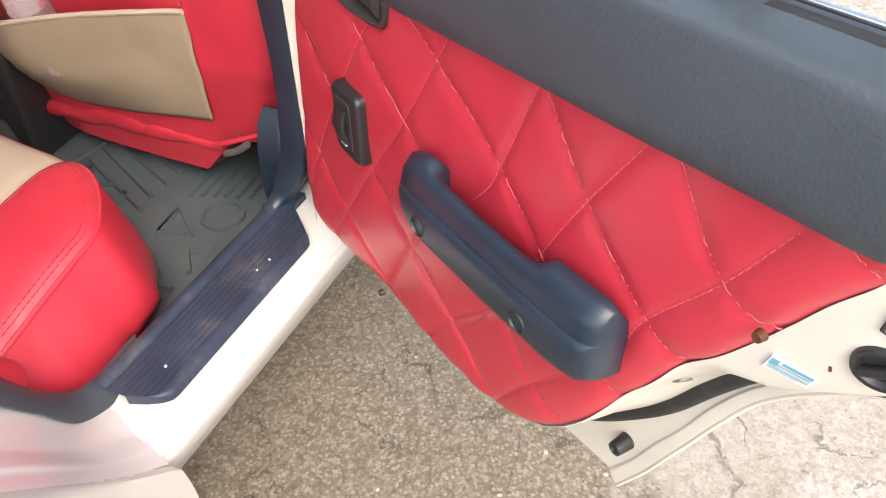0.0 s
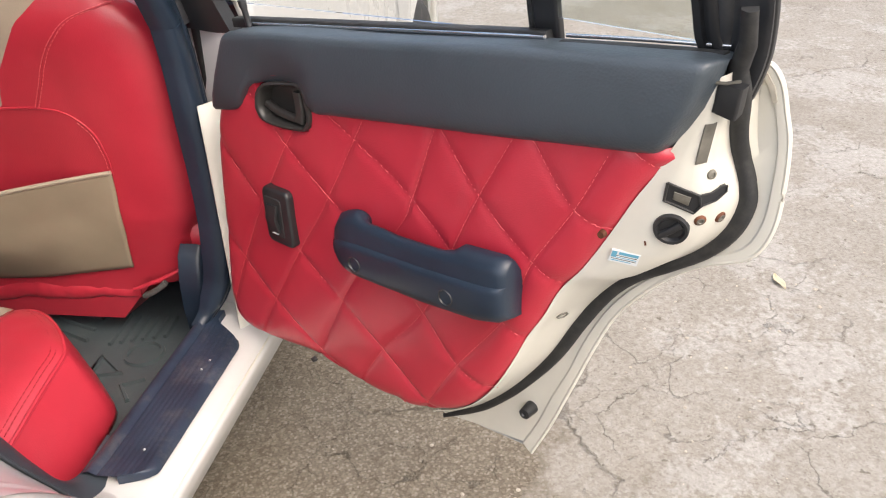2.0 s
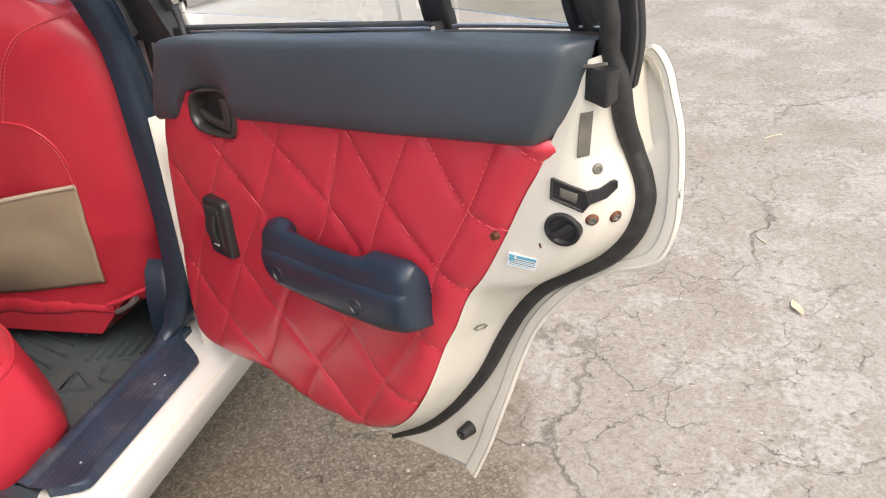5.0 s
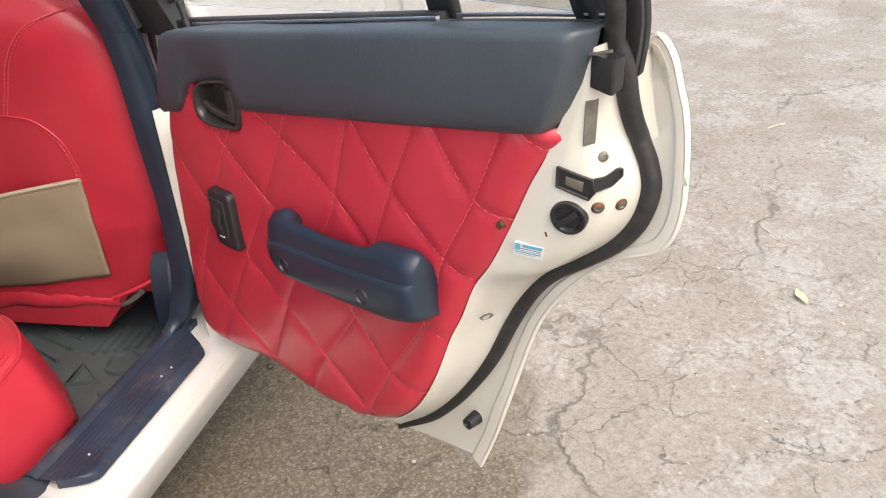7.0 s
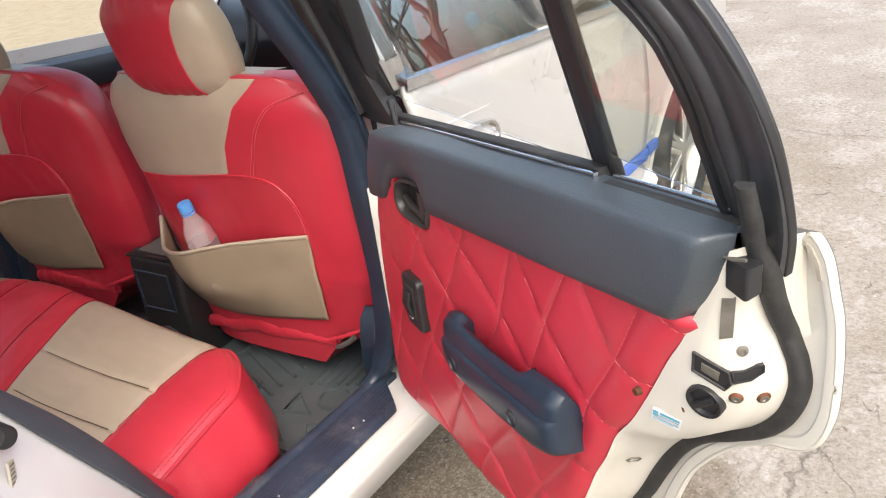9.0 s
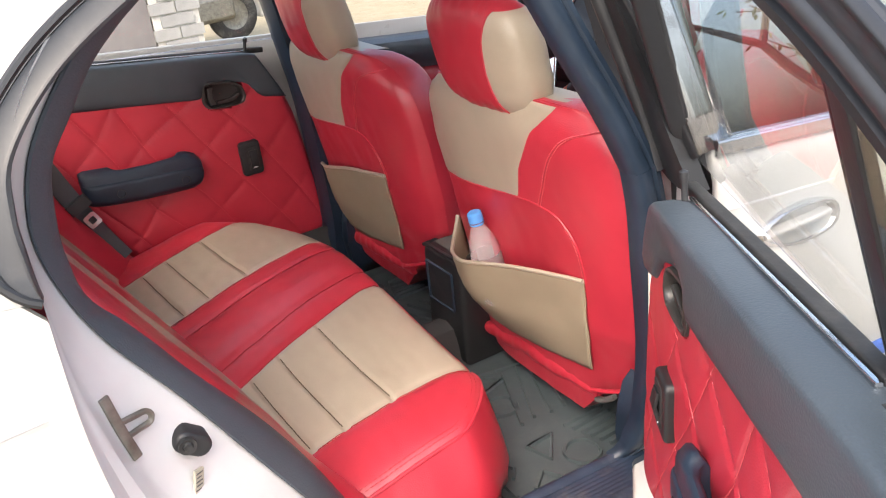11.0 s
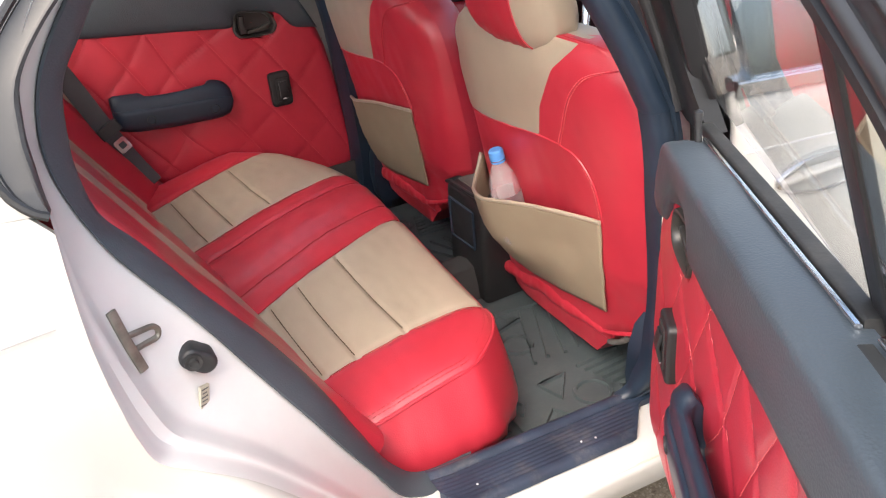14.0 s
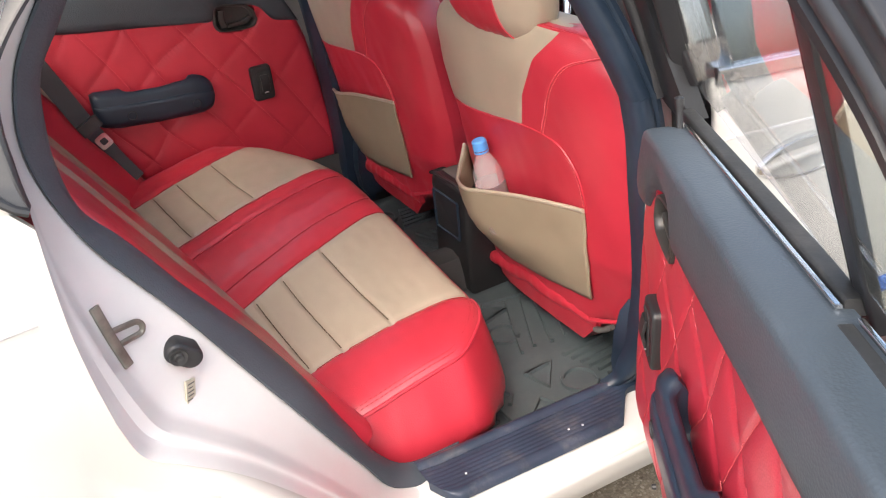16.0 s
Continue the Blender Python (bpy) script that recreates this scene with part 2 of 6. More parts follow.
        crack = c if crack is None else maths(nt, "MAXIMUM", crack, c)
    col = mixc(nt, crack, col, (0.10, 0.085, 0.06))
    col = mixc(nt, 1.0, col, (0.68, 0.67, 0.665), "MULTIPLY")
    nt.links.new(col, b.inputs["Base Color"])
    b.inputs["Roughness"].default_value = 0.9
    b.inputs["Specular IOR Level"].default_value = 0.25
    h = maths(nt, "SUBTRACT", maths(nt, "ADD", maths(nt, "ADD", fine, maths(nt, "MULTIPLY", grit, 0.4)), maths(nt, "MULTIPLY", mid, 0.8)), maths(nt, "MULTIPLY", crack, 2.0))
    bump(nt, b, h, 0.7, 0.006)
    return m


# ---- building tools ----


def catmull(pts, n):
    """n points along a smooth curve through pts."""
    p = np.array(pts, float)
    ext = np.vstack([2 * p[0] - p[1], p, 2 * p[-1] - p[-2]])
    seg = np.linalg.norm(np.diff(p, axis=0), axis=1)
    s = np.r_[0, np.cumsum(seg)] / seg.sum()
    out = []
    for t in np.linspace(0, 1, n):
        k = min(int(np.searchsorted(s, t, side="right")) - 1, len(p) - 2)
        u = (t - s[k]) / (s[k + 1] - s[k])
        a, b, c, d = ext[k : k + 4]
        out.append(0.5 * ((2 * b) + (c - a) * u + (2 * a - 5 * b + 4 * c - d) * u**2 + (3 * b - a - 3 * c + d) * u**3))
    return np.array(out)


def keyed(pts, per):
    """A smooth curve through pts with the same number of steps between each two."""
    p = np.array(pts, float)
    ext = np.vstack([2 * p[0] - p[1], p, 2 * p[-1] - p[-2]])
    out = []
    for k in range(len(p) - 1):
        a, b, c, d = ext[k : k + 4]
        for u in np.linspace(0, 1, per, endpoint=False):
            out.append(0.5 * ((2 * b) + (c - a) * u + (2 * a - 5 * b + 4 * c - d) * u**2 + (3 * b - a - 3 * c + d) * u**3))
    return np.array(out + [p[-1]])


def grid(P, close_u=False, close_v=False, flip=False):
    """Faces over an array of points [nu, nv, 3]."""
    P = np.asarray(P, float)
    nu, nv = P.shape[:2]
    idx = np.arange(nu * nv).reshape(nu, nv)
    F = []
    for i in range(nu if close_u else nu - 1):
        for j in range(nv if close_v else nv - 1):
            i2, j2 = (i + 1) % nu, (j + 1) % nv
            q = (int(idx[i, j]), int(idx[i2, j]), int(idx[i2, j2]), int(idx[i, j2]))
            F.append(q[::-1] if flip else q)
    return P.reshape(-1, 3), F


def joined(*geos):
    V, F, n = [], [], 0
    for v, f in geos:
        V.append(np.asarray(v, float))
        F += [tuple(i + n for i in q) for q in f]
        n += len(v)
    return np.vstack(V), F


def sweep(path, profile, up=(0, 0, 1), cap=True, scale=None):
    """A profile [(a, b)] carried along a path; a lies sideways, b along up."""
    path = np.array(path, float)
    tan = np.gradient(path, axis=0)
    tan /= np.linalg.norm(tan, axis=1)[:, None]
    up = np.array(up, float)
    if up.ndim == 1:
        up = np.tile(up, (len(path), 1))
    side = np.cross(tan, up)
    side /= np.linalg.norm(side, axis=1)[:, None]
    upn = np.cross(side, tan)
    prof = np.array(profile, float)
    sc = np.ones(len(path)) if scale is None else np.asarray(scale, float)
    P = path[:, None, :] + sc[:, None, None] * (prof[None, :, 0:1] * side[:, None, :] + prof[None, :, 1:2] * upn[:, None, :])
    V, F = grid(P, close_v=True)
    if cap:
        m = len(prof)
        F = F + [tuple(range(m)), tuple(len(V) - 1 - k for k in range(m))]
    return V, F


def ring(r, n=10, ry=None):
    a = np.linspace(0, 2 * np.pi, n, endpoint=False)
    return np.c_[np.cos(a) * r, np.sin(a) * (ry or r)]


def tube(path, r, n=8, up=(0, 0, 1)):
    return sweep(path, ring(r, n), up)


def rrect(w, h, r, n=4):
    """A rounded rectangle, centred."""
    out = []
    for cx, cy, a0 in ((w / 2 - r, h / 2 - r, 0), (-w / 2 + r, h / 2 - r, 90), (-w / 2 + r, -h / 2 + r, 180), (w / 2 - r, -h / 2 + r, 270)):
        for k in range(n + 1):
            a = radians(a0 + 90 * k / n)
            out.append((cx + r * math.cos(a), cy + r * math.sin(a)))
    return np.array(out)


def slab(outline, y0, y1, bevel=0.0, axes="xzy"):
    """An outline [(a, b)] given thickness from y0 to y1 along the third axis, its front edge (y0) rounded by bevel."""
    o = np.array(outline, float)
    c = o.mean(0)
    layers = []
    if bevel:
        for k in range(5):
            a = math.pi / 2 * k / 4
            ins, dep = bevel * (1 - math.sin(a)), bevel * (1 - math.cos(a))
            v = o - c
            ln = np.linalg.norm(v, axis=1)[:, None]
            layers.append((c + v * (1 - ins / np.maximum(ln, 1e-6)), y0 + (dep if y1 > y0 else -dep)))
    else:
        layers.append((o, y0))
    layers.append((o, y1))
    ix = ["xyz".index(k) for k in axes]
    P = np.zeros((len(layers), len(o), 3))
    for k, (pts, y) in enumerate(layers):
        P[k, :, ix[0]], P[k, :, ix[1]], P[k, :, ix[2]] = pts[:, 0], pts[:, 1], y
    V, F = grid(P, close_v=True)
    m = len(o)
    F = F + [tuple(range(m))[::-1], tuple(len(V) - m + k for k in range(m))]
    return V, F


def block(x0, x1, y0, y1, z0, z1):
    V = [(x, y, z) for x in (x0, x1) for y in (y0, y1) for z in (z0, z1)]
    F = [(0, 1, 3, 2), (4, 6, 7, 5), (0, 4, 5, 1), (2, 3, 7, 6), (0, 2, 6, 4), (1, 5, 7, 3)]
    return np.array(V, float), F


def spin(profile, n=24, axis="z", centre=(0, 0, 0)):
    """A profile [(radius, height)] turned round an axis."""
    a = np.linspace(0, 2 * np.pi, n, endpoint=False)
    prof = np.array(profile, float)
    P = np.zeros((n, len(prof), 3))
    k = "xyz".index(axis)
    i, j = (k + 1) % 3, (k + 2) % 3
    P[..., i] = np.cos(a)[:, None] * prof[None, :, 0]
    P[..., j] = np.sin(a)[:, None] * prof[None, :, 0]
    P[..., k] = prof[None, :, 1]
    V, F = grid(P, close_u=True)
    return V + np.array(centre), F


def part(name, geo, material, parent=None, label="", smooth=True, thick=0.0, bevel=0.0, m=None, fix=True, angle=40.0):
    """Links a geometry as one mesh object under a thing or a part."""
    me = bpy.data.meshes.new(name)
    V, F = geo
    me.from_pydata([tuple(map(float, v)) for v in V], [], [tuple(f) for f in F])
    me.validate()
    if fix:
        bm = bmesh.new()
        bm.from_mesh(me)
        bmesh.ops.recalc_face_normals(bm, faces=bm.faces)
        bm.to_mesh(me)
        bm.free()
    for mt in material if isinstance(material, (list, tuple)) else [material]:
        me.materials.append(mt)
    if smooth:
        me.shade_smooth()
        me.set_sharp_from_angle(angle=radians(angle))
    ob = new(name, me)
    if parent:
        ob.parent = parent
    if m is not None:
        ob.matrix_local = m
    if bevel:
        mod = ob.modifiers.new("bevel", "BEVEL")
        mod.width, mod.segments, mod.limit_method = bevel, 2, "ANGLE"
    if thick:
        mod = ob.modifiers.new("solid", "SOLIDIFY")
        mod.thickness, mod.offset = thick, 0.0
    if label:
        ob["label"] = label
    return ob


def thing(name, label, category, at=(0, 0, 0), **kw):
    ob = new(name)
    ob.empty_display_size = 0.1
    ob.location = at
    return tagged(ob, label, category, **kw)


def near_lines(pts, lines):
    """Distance from each point to the nearest of some polylines."""
    best = np.full(len(pts), 9.0)
    for ln in lines:
        ln = np.array(ln, float)
        for a, b in zip(ln[:-1], ln[1:]):
            d = b - a
            t = np.clip(((pts - a) @ d) / (d @ d), 0, 1)
            best = np.minimum(best, np.linalg.norm(pts - a - t[:, None] * d, axis=1))
    return best


def dashes(path, length=0.006, gap=0.004, r=0.0009, lift=None):
    """A row of short stitches along a path."""
    path = np.array(path, float)
    seg = np.linalg.norm(np.diff(path, axis=0), axis=1)
    s = np.r_[0, np.cumsum(seg)]
    out, t = [], 0.0
    while t + length < s[-1]:
        p = np.array([[np.interp(q, s, path[:, k]) for k in range(3)] for q in (t, t + length / 2, t + length)])
        tn = p[2] - p[0]
        up = (0, 0, 1) if abs(tn[2]) < 0.8 * np.linalg.norm(tn) else (1, 0.3, 0)
        out.append(sweep(p, ring(r, 5), up))
        t += length + gap
    return joined(*out)

# ---- ground ----
GROUND_EDGE = (0.25, -1.0, -0.57)
CONCRETE = ground_mat()
gx = np.r_[-400, -60, -12, np.linspace(-5, 9, 29), 16, 60, 400]
gy = np.r_[-400, -60, -14, np.linspace(-8, 8, 33), 16, 60, 400]
P = np.array([[(x, y, 0.0) for y in gy] for x in gx])
tagged(part("ground", grid(P, flip=True), CONCRETE), "worn cracked concrete yard, pale in places and coarse brown beside the car", "ground", kind="structure")

rnd = random.Random(5)
geos = []
for k in range(420):
    x, y = rnd.uniform(-0.9, 1.6), rnd.uniform(-2.1, -0.05)
    r = rnd.uniform(0.0015, 0.0055) * (1.5 if rnd.random() < 0.08 else 1.0)
    a = rnd.uniform(0, 3)
    V, F = spin([(0.0, -0.3), (0.8, -0.2), (1.0, 0.15), (0.55, 0.55), (0.0, 0.65)], 6)
    V = V * np.array([r, r * rnd.uniform(0.6, 1), r * 0.7])
    c, s = math.cos(a), math.sin(a)
    geos.append((np.c_[V[:, 0] * c - V[:, 1] * s + x, V[:, 0] * s + V[:, 1] * c + y, V[:, 2] + 0.0005], F))
tagged(part("gravel", joined(*geos), STONE), "loose pale grit scattered on the concrete", "gravel", kind="stuff")

# ---- the car ----
car = thing("car", "white saloon car with red and beige seats, one rear door open", "car", at=(0, 0, 0))
YC = 0.70  # centre plane
# rear door hung open by 58 degrees
DU, DN = Vector((-0.53, -0.848, 0)).normalized(), Vector((0.848, -0.53, 0)).normalized()
DOOR = Matrix(((DU.x, DN.x, 0, 0.0153), (DU.y, DN.y, 0, 0.0), (DU.z, DN.z, 1, 0.0), (0, 0, 0, 1)))
LDOOR = Matrix(((-1, 0, 0, 0.046), (0, -1, 0, 1.352), (0, 0, 1, 0.0), (0, 0, 0, 1)))


def lay(uv, d):
    """Points (u, v) of the door's face at depth d as (u, d, v)."""
    uv = np.array(uv, float)
    d = np.broadcast_to(np.asarray(d, float), (len(uv),))
    return np.c_[uv[:, 0], d, uv[:, 1]]


A_LINES = [
    [(-0.01, 0.785), (0.097, 0.673), (0.192, 0.594), (0.354, 0.48), (0.45, 0.405)],
    [(0.09, 0.87), (0.193, 0.769), (0.292, 0.695), (0.427, 0.591), (0.495, 0.516), (0.57, 0.485)],
    [(0.262, 0.848), (0.334, 0.81), (0.431, 0.753), (0.565, 0.626), (0.625, 0.59)],
    [(0.479, 0.866), (0.538, 0.788), (0.618, 0.721), (0.68, 0.69)],
    [(0.607, 0.885), (0.668, 0.809), (0.74, 0.785)],
    [(0.72, 0.90), (0.77, 0.868)],
    [(-0.03, 0.60), (0.023, 0.552), (0.113, 0.475), (0.199, 0.422), (0.29, 0.375)],
]
B_LINES = [
    [(0.24, 0.815), (0.193, 0.769), (0.097, 0.62), (0.03, 0.50), (-0.01, 0.42)],
    [(0.362, 0.855), (0.334, 0.81), (0.268, 0.703), (0.192, 0.594), (0.113, 0.475), (0.05, 0.372)],
    [(0.477, 0.866), (0.431, 0.753), (0.404, 0.703), (0.298, 0.572), (0.195, 0.385)],
    [(0.591, 0.88), (0.538, 0.788), (0.503, 0.719), (0.443, 0.589), (0.354, 0.48), (0.285, 0.375)],
    [(0.713, 0.90), (0.668, 0.809), (0.613, 0.72), (0.581, 0.636), (0.495, 0.516), (0.42, 0.395)],
]
RED_L = [(0.078, 0.880), (0.050, 0.825), (0.034, 0.786), (0.020, 0.745), (0.012, 0.698), (0.003, 0.636), (-0.007, 0.560), (-0.018, 0.491), (-0.026, 0.430), (-0.012, 0.386), (0.036, 0.370), (0.112, 0.379), (0.183, 0.390), (0.242, 0.384), (0.299, 0.380), (0.345, 0.382), (0.378, 0.388)]
RED_R = [(0.690, 0.940), (0.752, 0.910), (0.770, 0.893), (0.764, 0.883), (0.748, 0.862), (0.728, 0.830), (0.712, 0.797), (0.692, 0.760), (0.672, 0.726), (0.646, 0.690), (0.622, 0.640), (0.599, 0.596), (0.580, 0.555), (0.548, 0.496), (0.503, 0.440), (0.450, 0.405), (0.400, 0.386), (0.384, 0.386)]
# the door's end, in matched sections: edge of the trim, foot of the seal, fold and hem of the flange
KEY_PANEL = [(0.801, 0.978), (0.797, 0.960), (0.779, 0.927), (0.763, 0.895), (0.750, 0.867), (0.732, 0.837), (0.712, 0.798), (0.691, 0.759), (0.672, 0.727), (0.646, 0.691), (0.625, 0.646), (0.602, 0.605), (0.581, 0.558), (0.558, 0.512), (0.526, 0.464), (0.488, 0.427), (0.436, 0.396)]
KEY_SEAL = [(0.812, 0.983), (0.811, 0.950), (0.808, 0.914), (0.810, 0.884), (0.818, 0.856), (0.822, 0.829), (0.811, 0.794), (0.785, 0.761), (0.746, 0.730), (0.704, 0.699), (0.671, 0.661), (0.638, 0.605), (0.607, 0.545), (0.574, 0.494), (0.527, 0.433), (0.470, 0.374), (0.397, 0.317)]
SEAL_D = [0.035, 0.050, 0.065, 0.078, 0.084] + [0.085] * 12
KEY_FOLD = [(0.811, 0.960), (0.819, 0.963), (0.829, 0.943), (0.836, 0.918), (0.841, 0.893), (0.842, 0.854), (0.839, 0.810), (0.823, 0.774), (0.781, 0.747), (0.743, 0.717), (0.704, 0.680), (0.670, 0.633), (0.641, 0.573), (0.618, 0.510), (0.593, 0.452), (0.572, 0.396), (0.546, 0.341)]
OUTER = [(0.812, 0.968), (0.822, 0.975), (0.836, 0.959), (0.845, 0.930), (0.852, 0.903), (0.855, 0.857), (0.852, 0.804), (0.833, 0.765), (0.788, 0.741), (0.753, 0.715), (0.716, 0.675), (0.682, 0.626), (0.656, 0.566), (0.635, 0.509), (0.616, 0.458), (0.593, 0.397), (0.563, 0.329)]
PAD_TOP = [(0.095, 0.914), (0.135, 0.925), (0.279, 0.942), (0.400, 0.955), (0.547, 0.973), (0.652, 0.985), (0.735, 0.993), (0.790, 0.998), (0.809, 0.996)]
PAD_BOT = [(0.029, 0.786), (0.060, 0.793), (0.093, 0.800), (0.109, 0.811), (0.120, 0.826), (0.134, 0.843), (0.157, 0.853), (0.190, 0.858), (0.232, 0.862), (0.249, 0.853), (0.256, 0.839), (0.268, 0.832), (0.300, 0.836), (0.346, 0.842), (0.460, 0.857), (0.557, 0.869), (0.642, 0.881), (0.737, 0.894), (0.764, 0.899)]
LEAN = math.tan(radians(18.5))


def win_d(v, d0=0.06):
    return d0 - LEAN * (v - 0.96)


def post_u(v):
    return -0.010 + 0.40 * (v - 0.96)


def div_u(v):
    return 0.590 + 0.088 * (v - 0.967)


def rear_door(parent, m, mirror):
    """A rear door with its trim, in the door's own axes: along it, outwards, up."""
    sg = -1.0 if mirror else 1.0

    def add(name, geo, material, to, label="", **kw):
        V, F = geo
        V = np.array(V, float) * np.array([1, sg, 1])
        return part(name, (V, [tuple(f)[::-1] for f in F] if mirror else F), material, to, label, **kw)

    # shell: the end face turns back from the trim to the seal, then the flange runs out to the hem
    per = 6
    panel_e, seal, fold, outer = (keyed(k, per) for k in (KEY_PANEL, KEY_SEAL, KEY_FOLD, OUTER))
    n = len(seal)
    key = np.linspace(0, len(KEY_SEAL) - 1, n)
    seal_d = np.interp(key, np.arange(len(KEY_SEAL)), SEAL_D)
    low = np.clip((key - 8.2) / 2.2, 0, 1)

    def end_row(f):
        hi = np.interp(f, [0, 0.3, 0.61, 0.80, 0.90, 1], [0.0, 0.055, 0.19, 0.44, 0.77, 1.0])
        lo_ = np.interp(f, [0, 0.10, 0.18, 0.4, 0.7, 1], [0.0, 0.05, 0.26, 0.50, 0.74, 1.0])
        bulge = 0.010 * np.exp(-(((key - 13.2) / 0.9) ** 2)) * math.exp(-(((f - 0.25) / 0.16) ** 2)) * low
        return lay(panel_e + (seal - panel_e) * f, 0.012 + (seal_d - 0.012) * (hi * (1 - low) + lo_ * low) - bulge)

    rows = [end_row(f) for f in (0, 0.08, 0.16, 0.24, 0.3, 0.4, 0.5, 0.61, 0.7, 0.76, 0.8, 0.85, 0.9, 0.95, 1.0)]
    rows += [lay(0.6 * seal + 0.4 * fold, 0.088), lay(fold, 0.087), lay(0.85 * fold + 0.15 * outer, 0.0845), lay(0.25 * fold + 0.75 * outer, 0.0835), lay(outer, 0.0845), lay(outer, 0.093)]
    door = add("rear_door", grid(np.array(rows)), CREAM, parent, "open rear door, cream-white painted steel inside" if not mirror else "closed rear door seen from inside", m=m, angle=32)
    end_face = np.array([end_row(f) for f in np.linspace(0, 1, 61)])

    def on_end(u, v, geo):
        """Lays a fitting made round the origin on the end face at (u, v)."""
        k = int(np.argmin((end_face[..., 0] - u) ** 2 + (end_face[..., 2] - v) ** 2))
        i, j = min(max(k // n, 2), 58), min(max(k % n, 2), n - 3)
        across, down = end_face[i + 2, j] - end_face[i - 2, j], end_face[i, j + 2] - end_face[i, j - 2]
        ey = np.cross(across, down)
        ey = ey / np.linalg.norm(ey)
        ey = ey if ey[1] > 0 else -ey
        ez = np.array([0, 0, 1.0]) - ey * ey[2]
        ez = ez / np.linalg.norm(ez)
        ex = np.cross(ey, ez)
        ex = ex if ex[0] > 0 else -ex
        V, F = geo
        V = np.array(V, float)
        return end_face[i, j] + V[:, :1] * ex + V[:, 1:2] * ey + V[:, 2:] * ez, F

    # outer skin, bowed
    skin = np.vstack([catmull(OUTER, n - 14), catmull([(0.563, 0.329), (0.36, 0.312)], 15)[1:]])
    front = np.c_[np.full(n, -0.03), np.linspace(0.775, 0.30, n)]
    P = np.array([lay((1 - s) * skin + s * front, 0.094 + 0.035 * math.sin(math.pi * min(1, s * 1.1) * 0.9)) for s in np.linspace(0, 1, 14)])
    add("outer_skin", grid(P), WHITE, door, "glossy white outer door skin")
    # front edge and a back board that closes the shell
    P = np.array([[(-0.03, d, v) for d in (0.012, 0.088)] for v in np.linspace(0.30, 0.775, 8)])
    add("hinge_edge", grid(P), CREAM, door, thick=0.003)
    # flange lip bead along the edge
    add("hem", tube(lay(outer, 0.0855), 0.0028, 6), CREAM, door)
    sp = np.vstack([[(0.824, 0.006, 1.045), (0.823, 0.016, 1.012)], lay(seal, seal_d - 0.004)])
    add("door_seal", sweep(sp, [(-0.010, -0.004), (-0.0105, 0.004), (-0.007, 0.009), (-0.001, 0.0105), (0.003, 0.0095), (0.0065, 0.006), (0.010, 0.004), (0.0105, -0.004)], up=(0.35, -1, 0.1), scale=np.interp(np.linspace(0, 1, len(sp)), [0, 0.06, 0.25, 0.75, 0.93, 1], [0.7, 1.15, 1.0, 0.95, 0.8, 0.35])), RUBBER, door, "black rubber weather seal", angle=70)
    # quilted panel
    nu, nv = 190, 110
    L, R = catmull(RED_L, nv), catmull(RED_R, nv)
    s = np.linspace(0, 1, nu)[:, None, None]
    UV = (1 - s) * L[None] + s * R[None]
    flat = UV.reshape(-1, 2)
    lines = [catmull(l, 24) for l in A_LINES + B_LINES]
    d = near_lines(flat, lines)
    edge = near_lines(flat, [L, R])
    wav = np.array([noise.noise(Vector((p[0] * 14, p[1] * 14, 3.0 + sg))) for p in flat])
    fold = np.array([noise.noise(Vector((p[0] * 45, p[1] * 30, 9.0))) for p in flat])
    puff = 0.0030 * (1 - np.exp(-d / 0.010)) - 0.0016 * np.exp(-((d / 0.0026) ** 2)) + 0.0008 * wav + 0.0003 * fold
    roll = 0.020 * np.exp(-edge / 0.010)
    hole = ((flat[:, 0] - 0.203) / 0.053) ** 4 + ((flat[:, 1] - 0.834) / 0.034) ** 4 < 1
    Pq = lay(flat, np.where(hole, 0.04, -0.002 - puff + roll)).reshape(nu, nv, 3)
    panel = add("quilted_panel", grid(Pq), RED, door, "red quilted leatherette with diamond stitching", angle=80)

    def on_panel(line, lift=0.0006):
        p = catmull(line, 60)
        q = flat
        keep = []
        for a in p:
            k = int(np.argmin(((q - a) ** 2).sum(1)))
            if np.linalg.norm(q[k] - a) < 0.006:
                keep.append((a[0], Pq.reshape(-1, 3)[k, 1] - lift, a[1]))
        return keep

    for ln in B_LINES:
        p = on_panel(ln)
        if len(p) > 3:
            add("stitching", dashes(p, 0.0050, 0.0038, 0.00045), THREAD_PINK, panel)
    for ln in A_LINES:
        p = on_panel(ln, 0.0002)
        if len(p) > 3:
            add("seam", sweep(p, ring(0.0005, 5), (0, -1, 0)), THREAD_PINK if not mirror else THREAD_RED, panel)
    # upper pad: bottom roll, face, top roll and the ledge to the glass
    nu = 150
    B = catmull(PAD_BOT, nu)
    T0 = catmull(PAD_TOP, 120)
    tu = 0.095 + (0.809 - 0.095) * np.clip((B[:, 0] - 0.029) / (0.764 - 0.029), 0, 1)
    T = np.c_[tu, np.interp(tu, T0[:, 0], T0[:, 1])]
    prof = [(-0.015, 0.012), (0.0, 0.004), (0.02, -0.006), (0.08, -0.0125), (0.25, -0.017), (0.5, -0.019), (0.75, -0.019), (0.9, -0.0185), (0.96, -0.017), (0.99, -0.0135), (1.0, -0.008), (1.0, 0.002), (0.985, 0.022), (0.96, 0.046)]
    wave = np.array([noise.noise(Vector((u * 9, 0, 1.0))) for u in T[:, 0]])
    lin = np.linspace(0, 1, nu)
    P = []
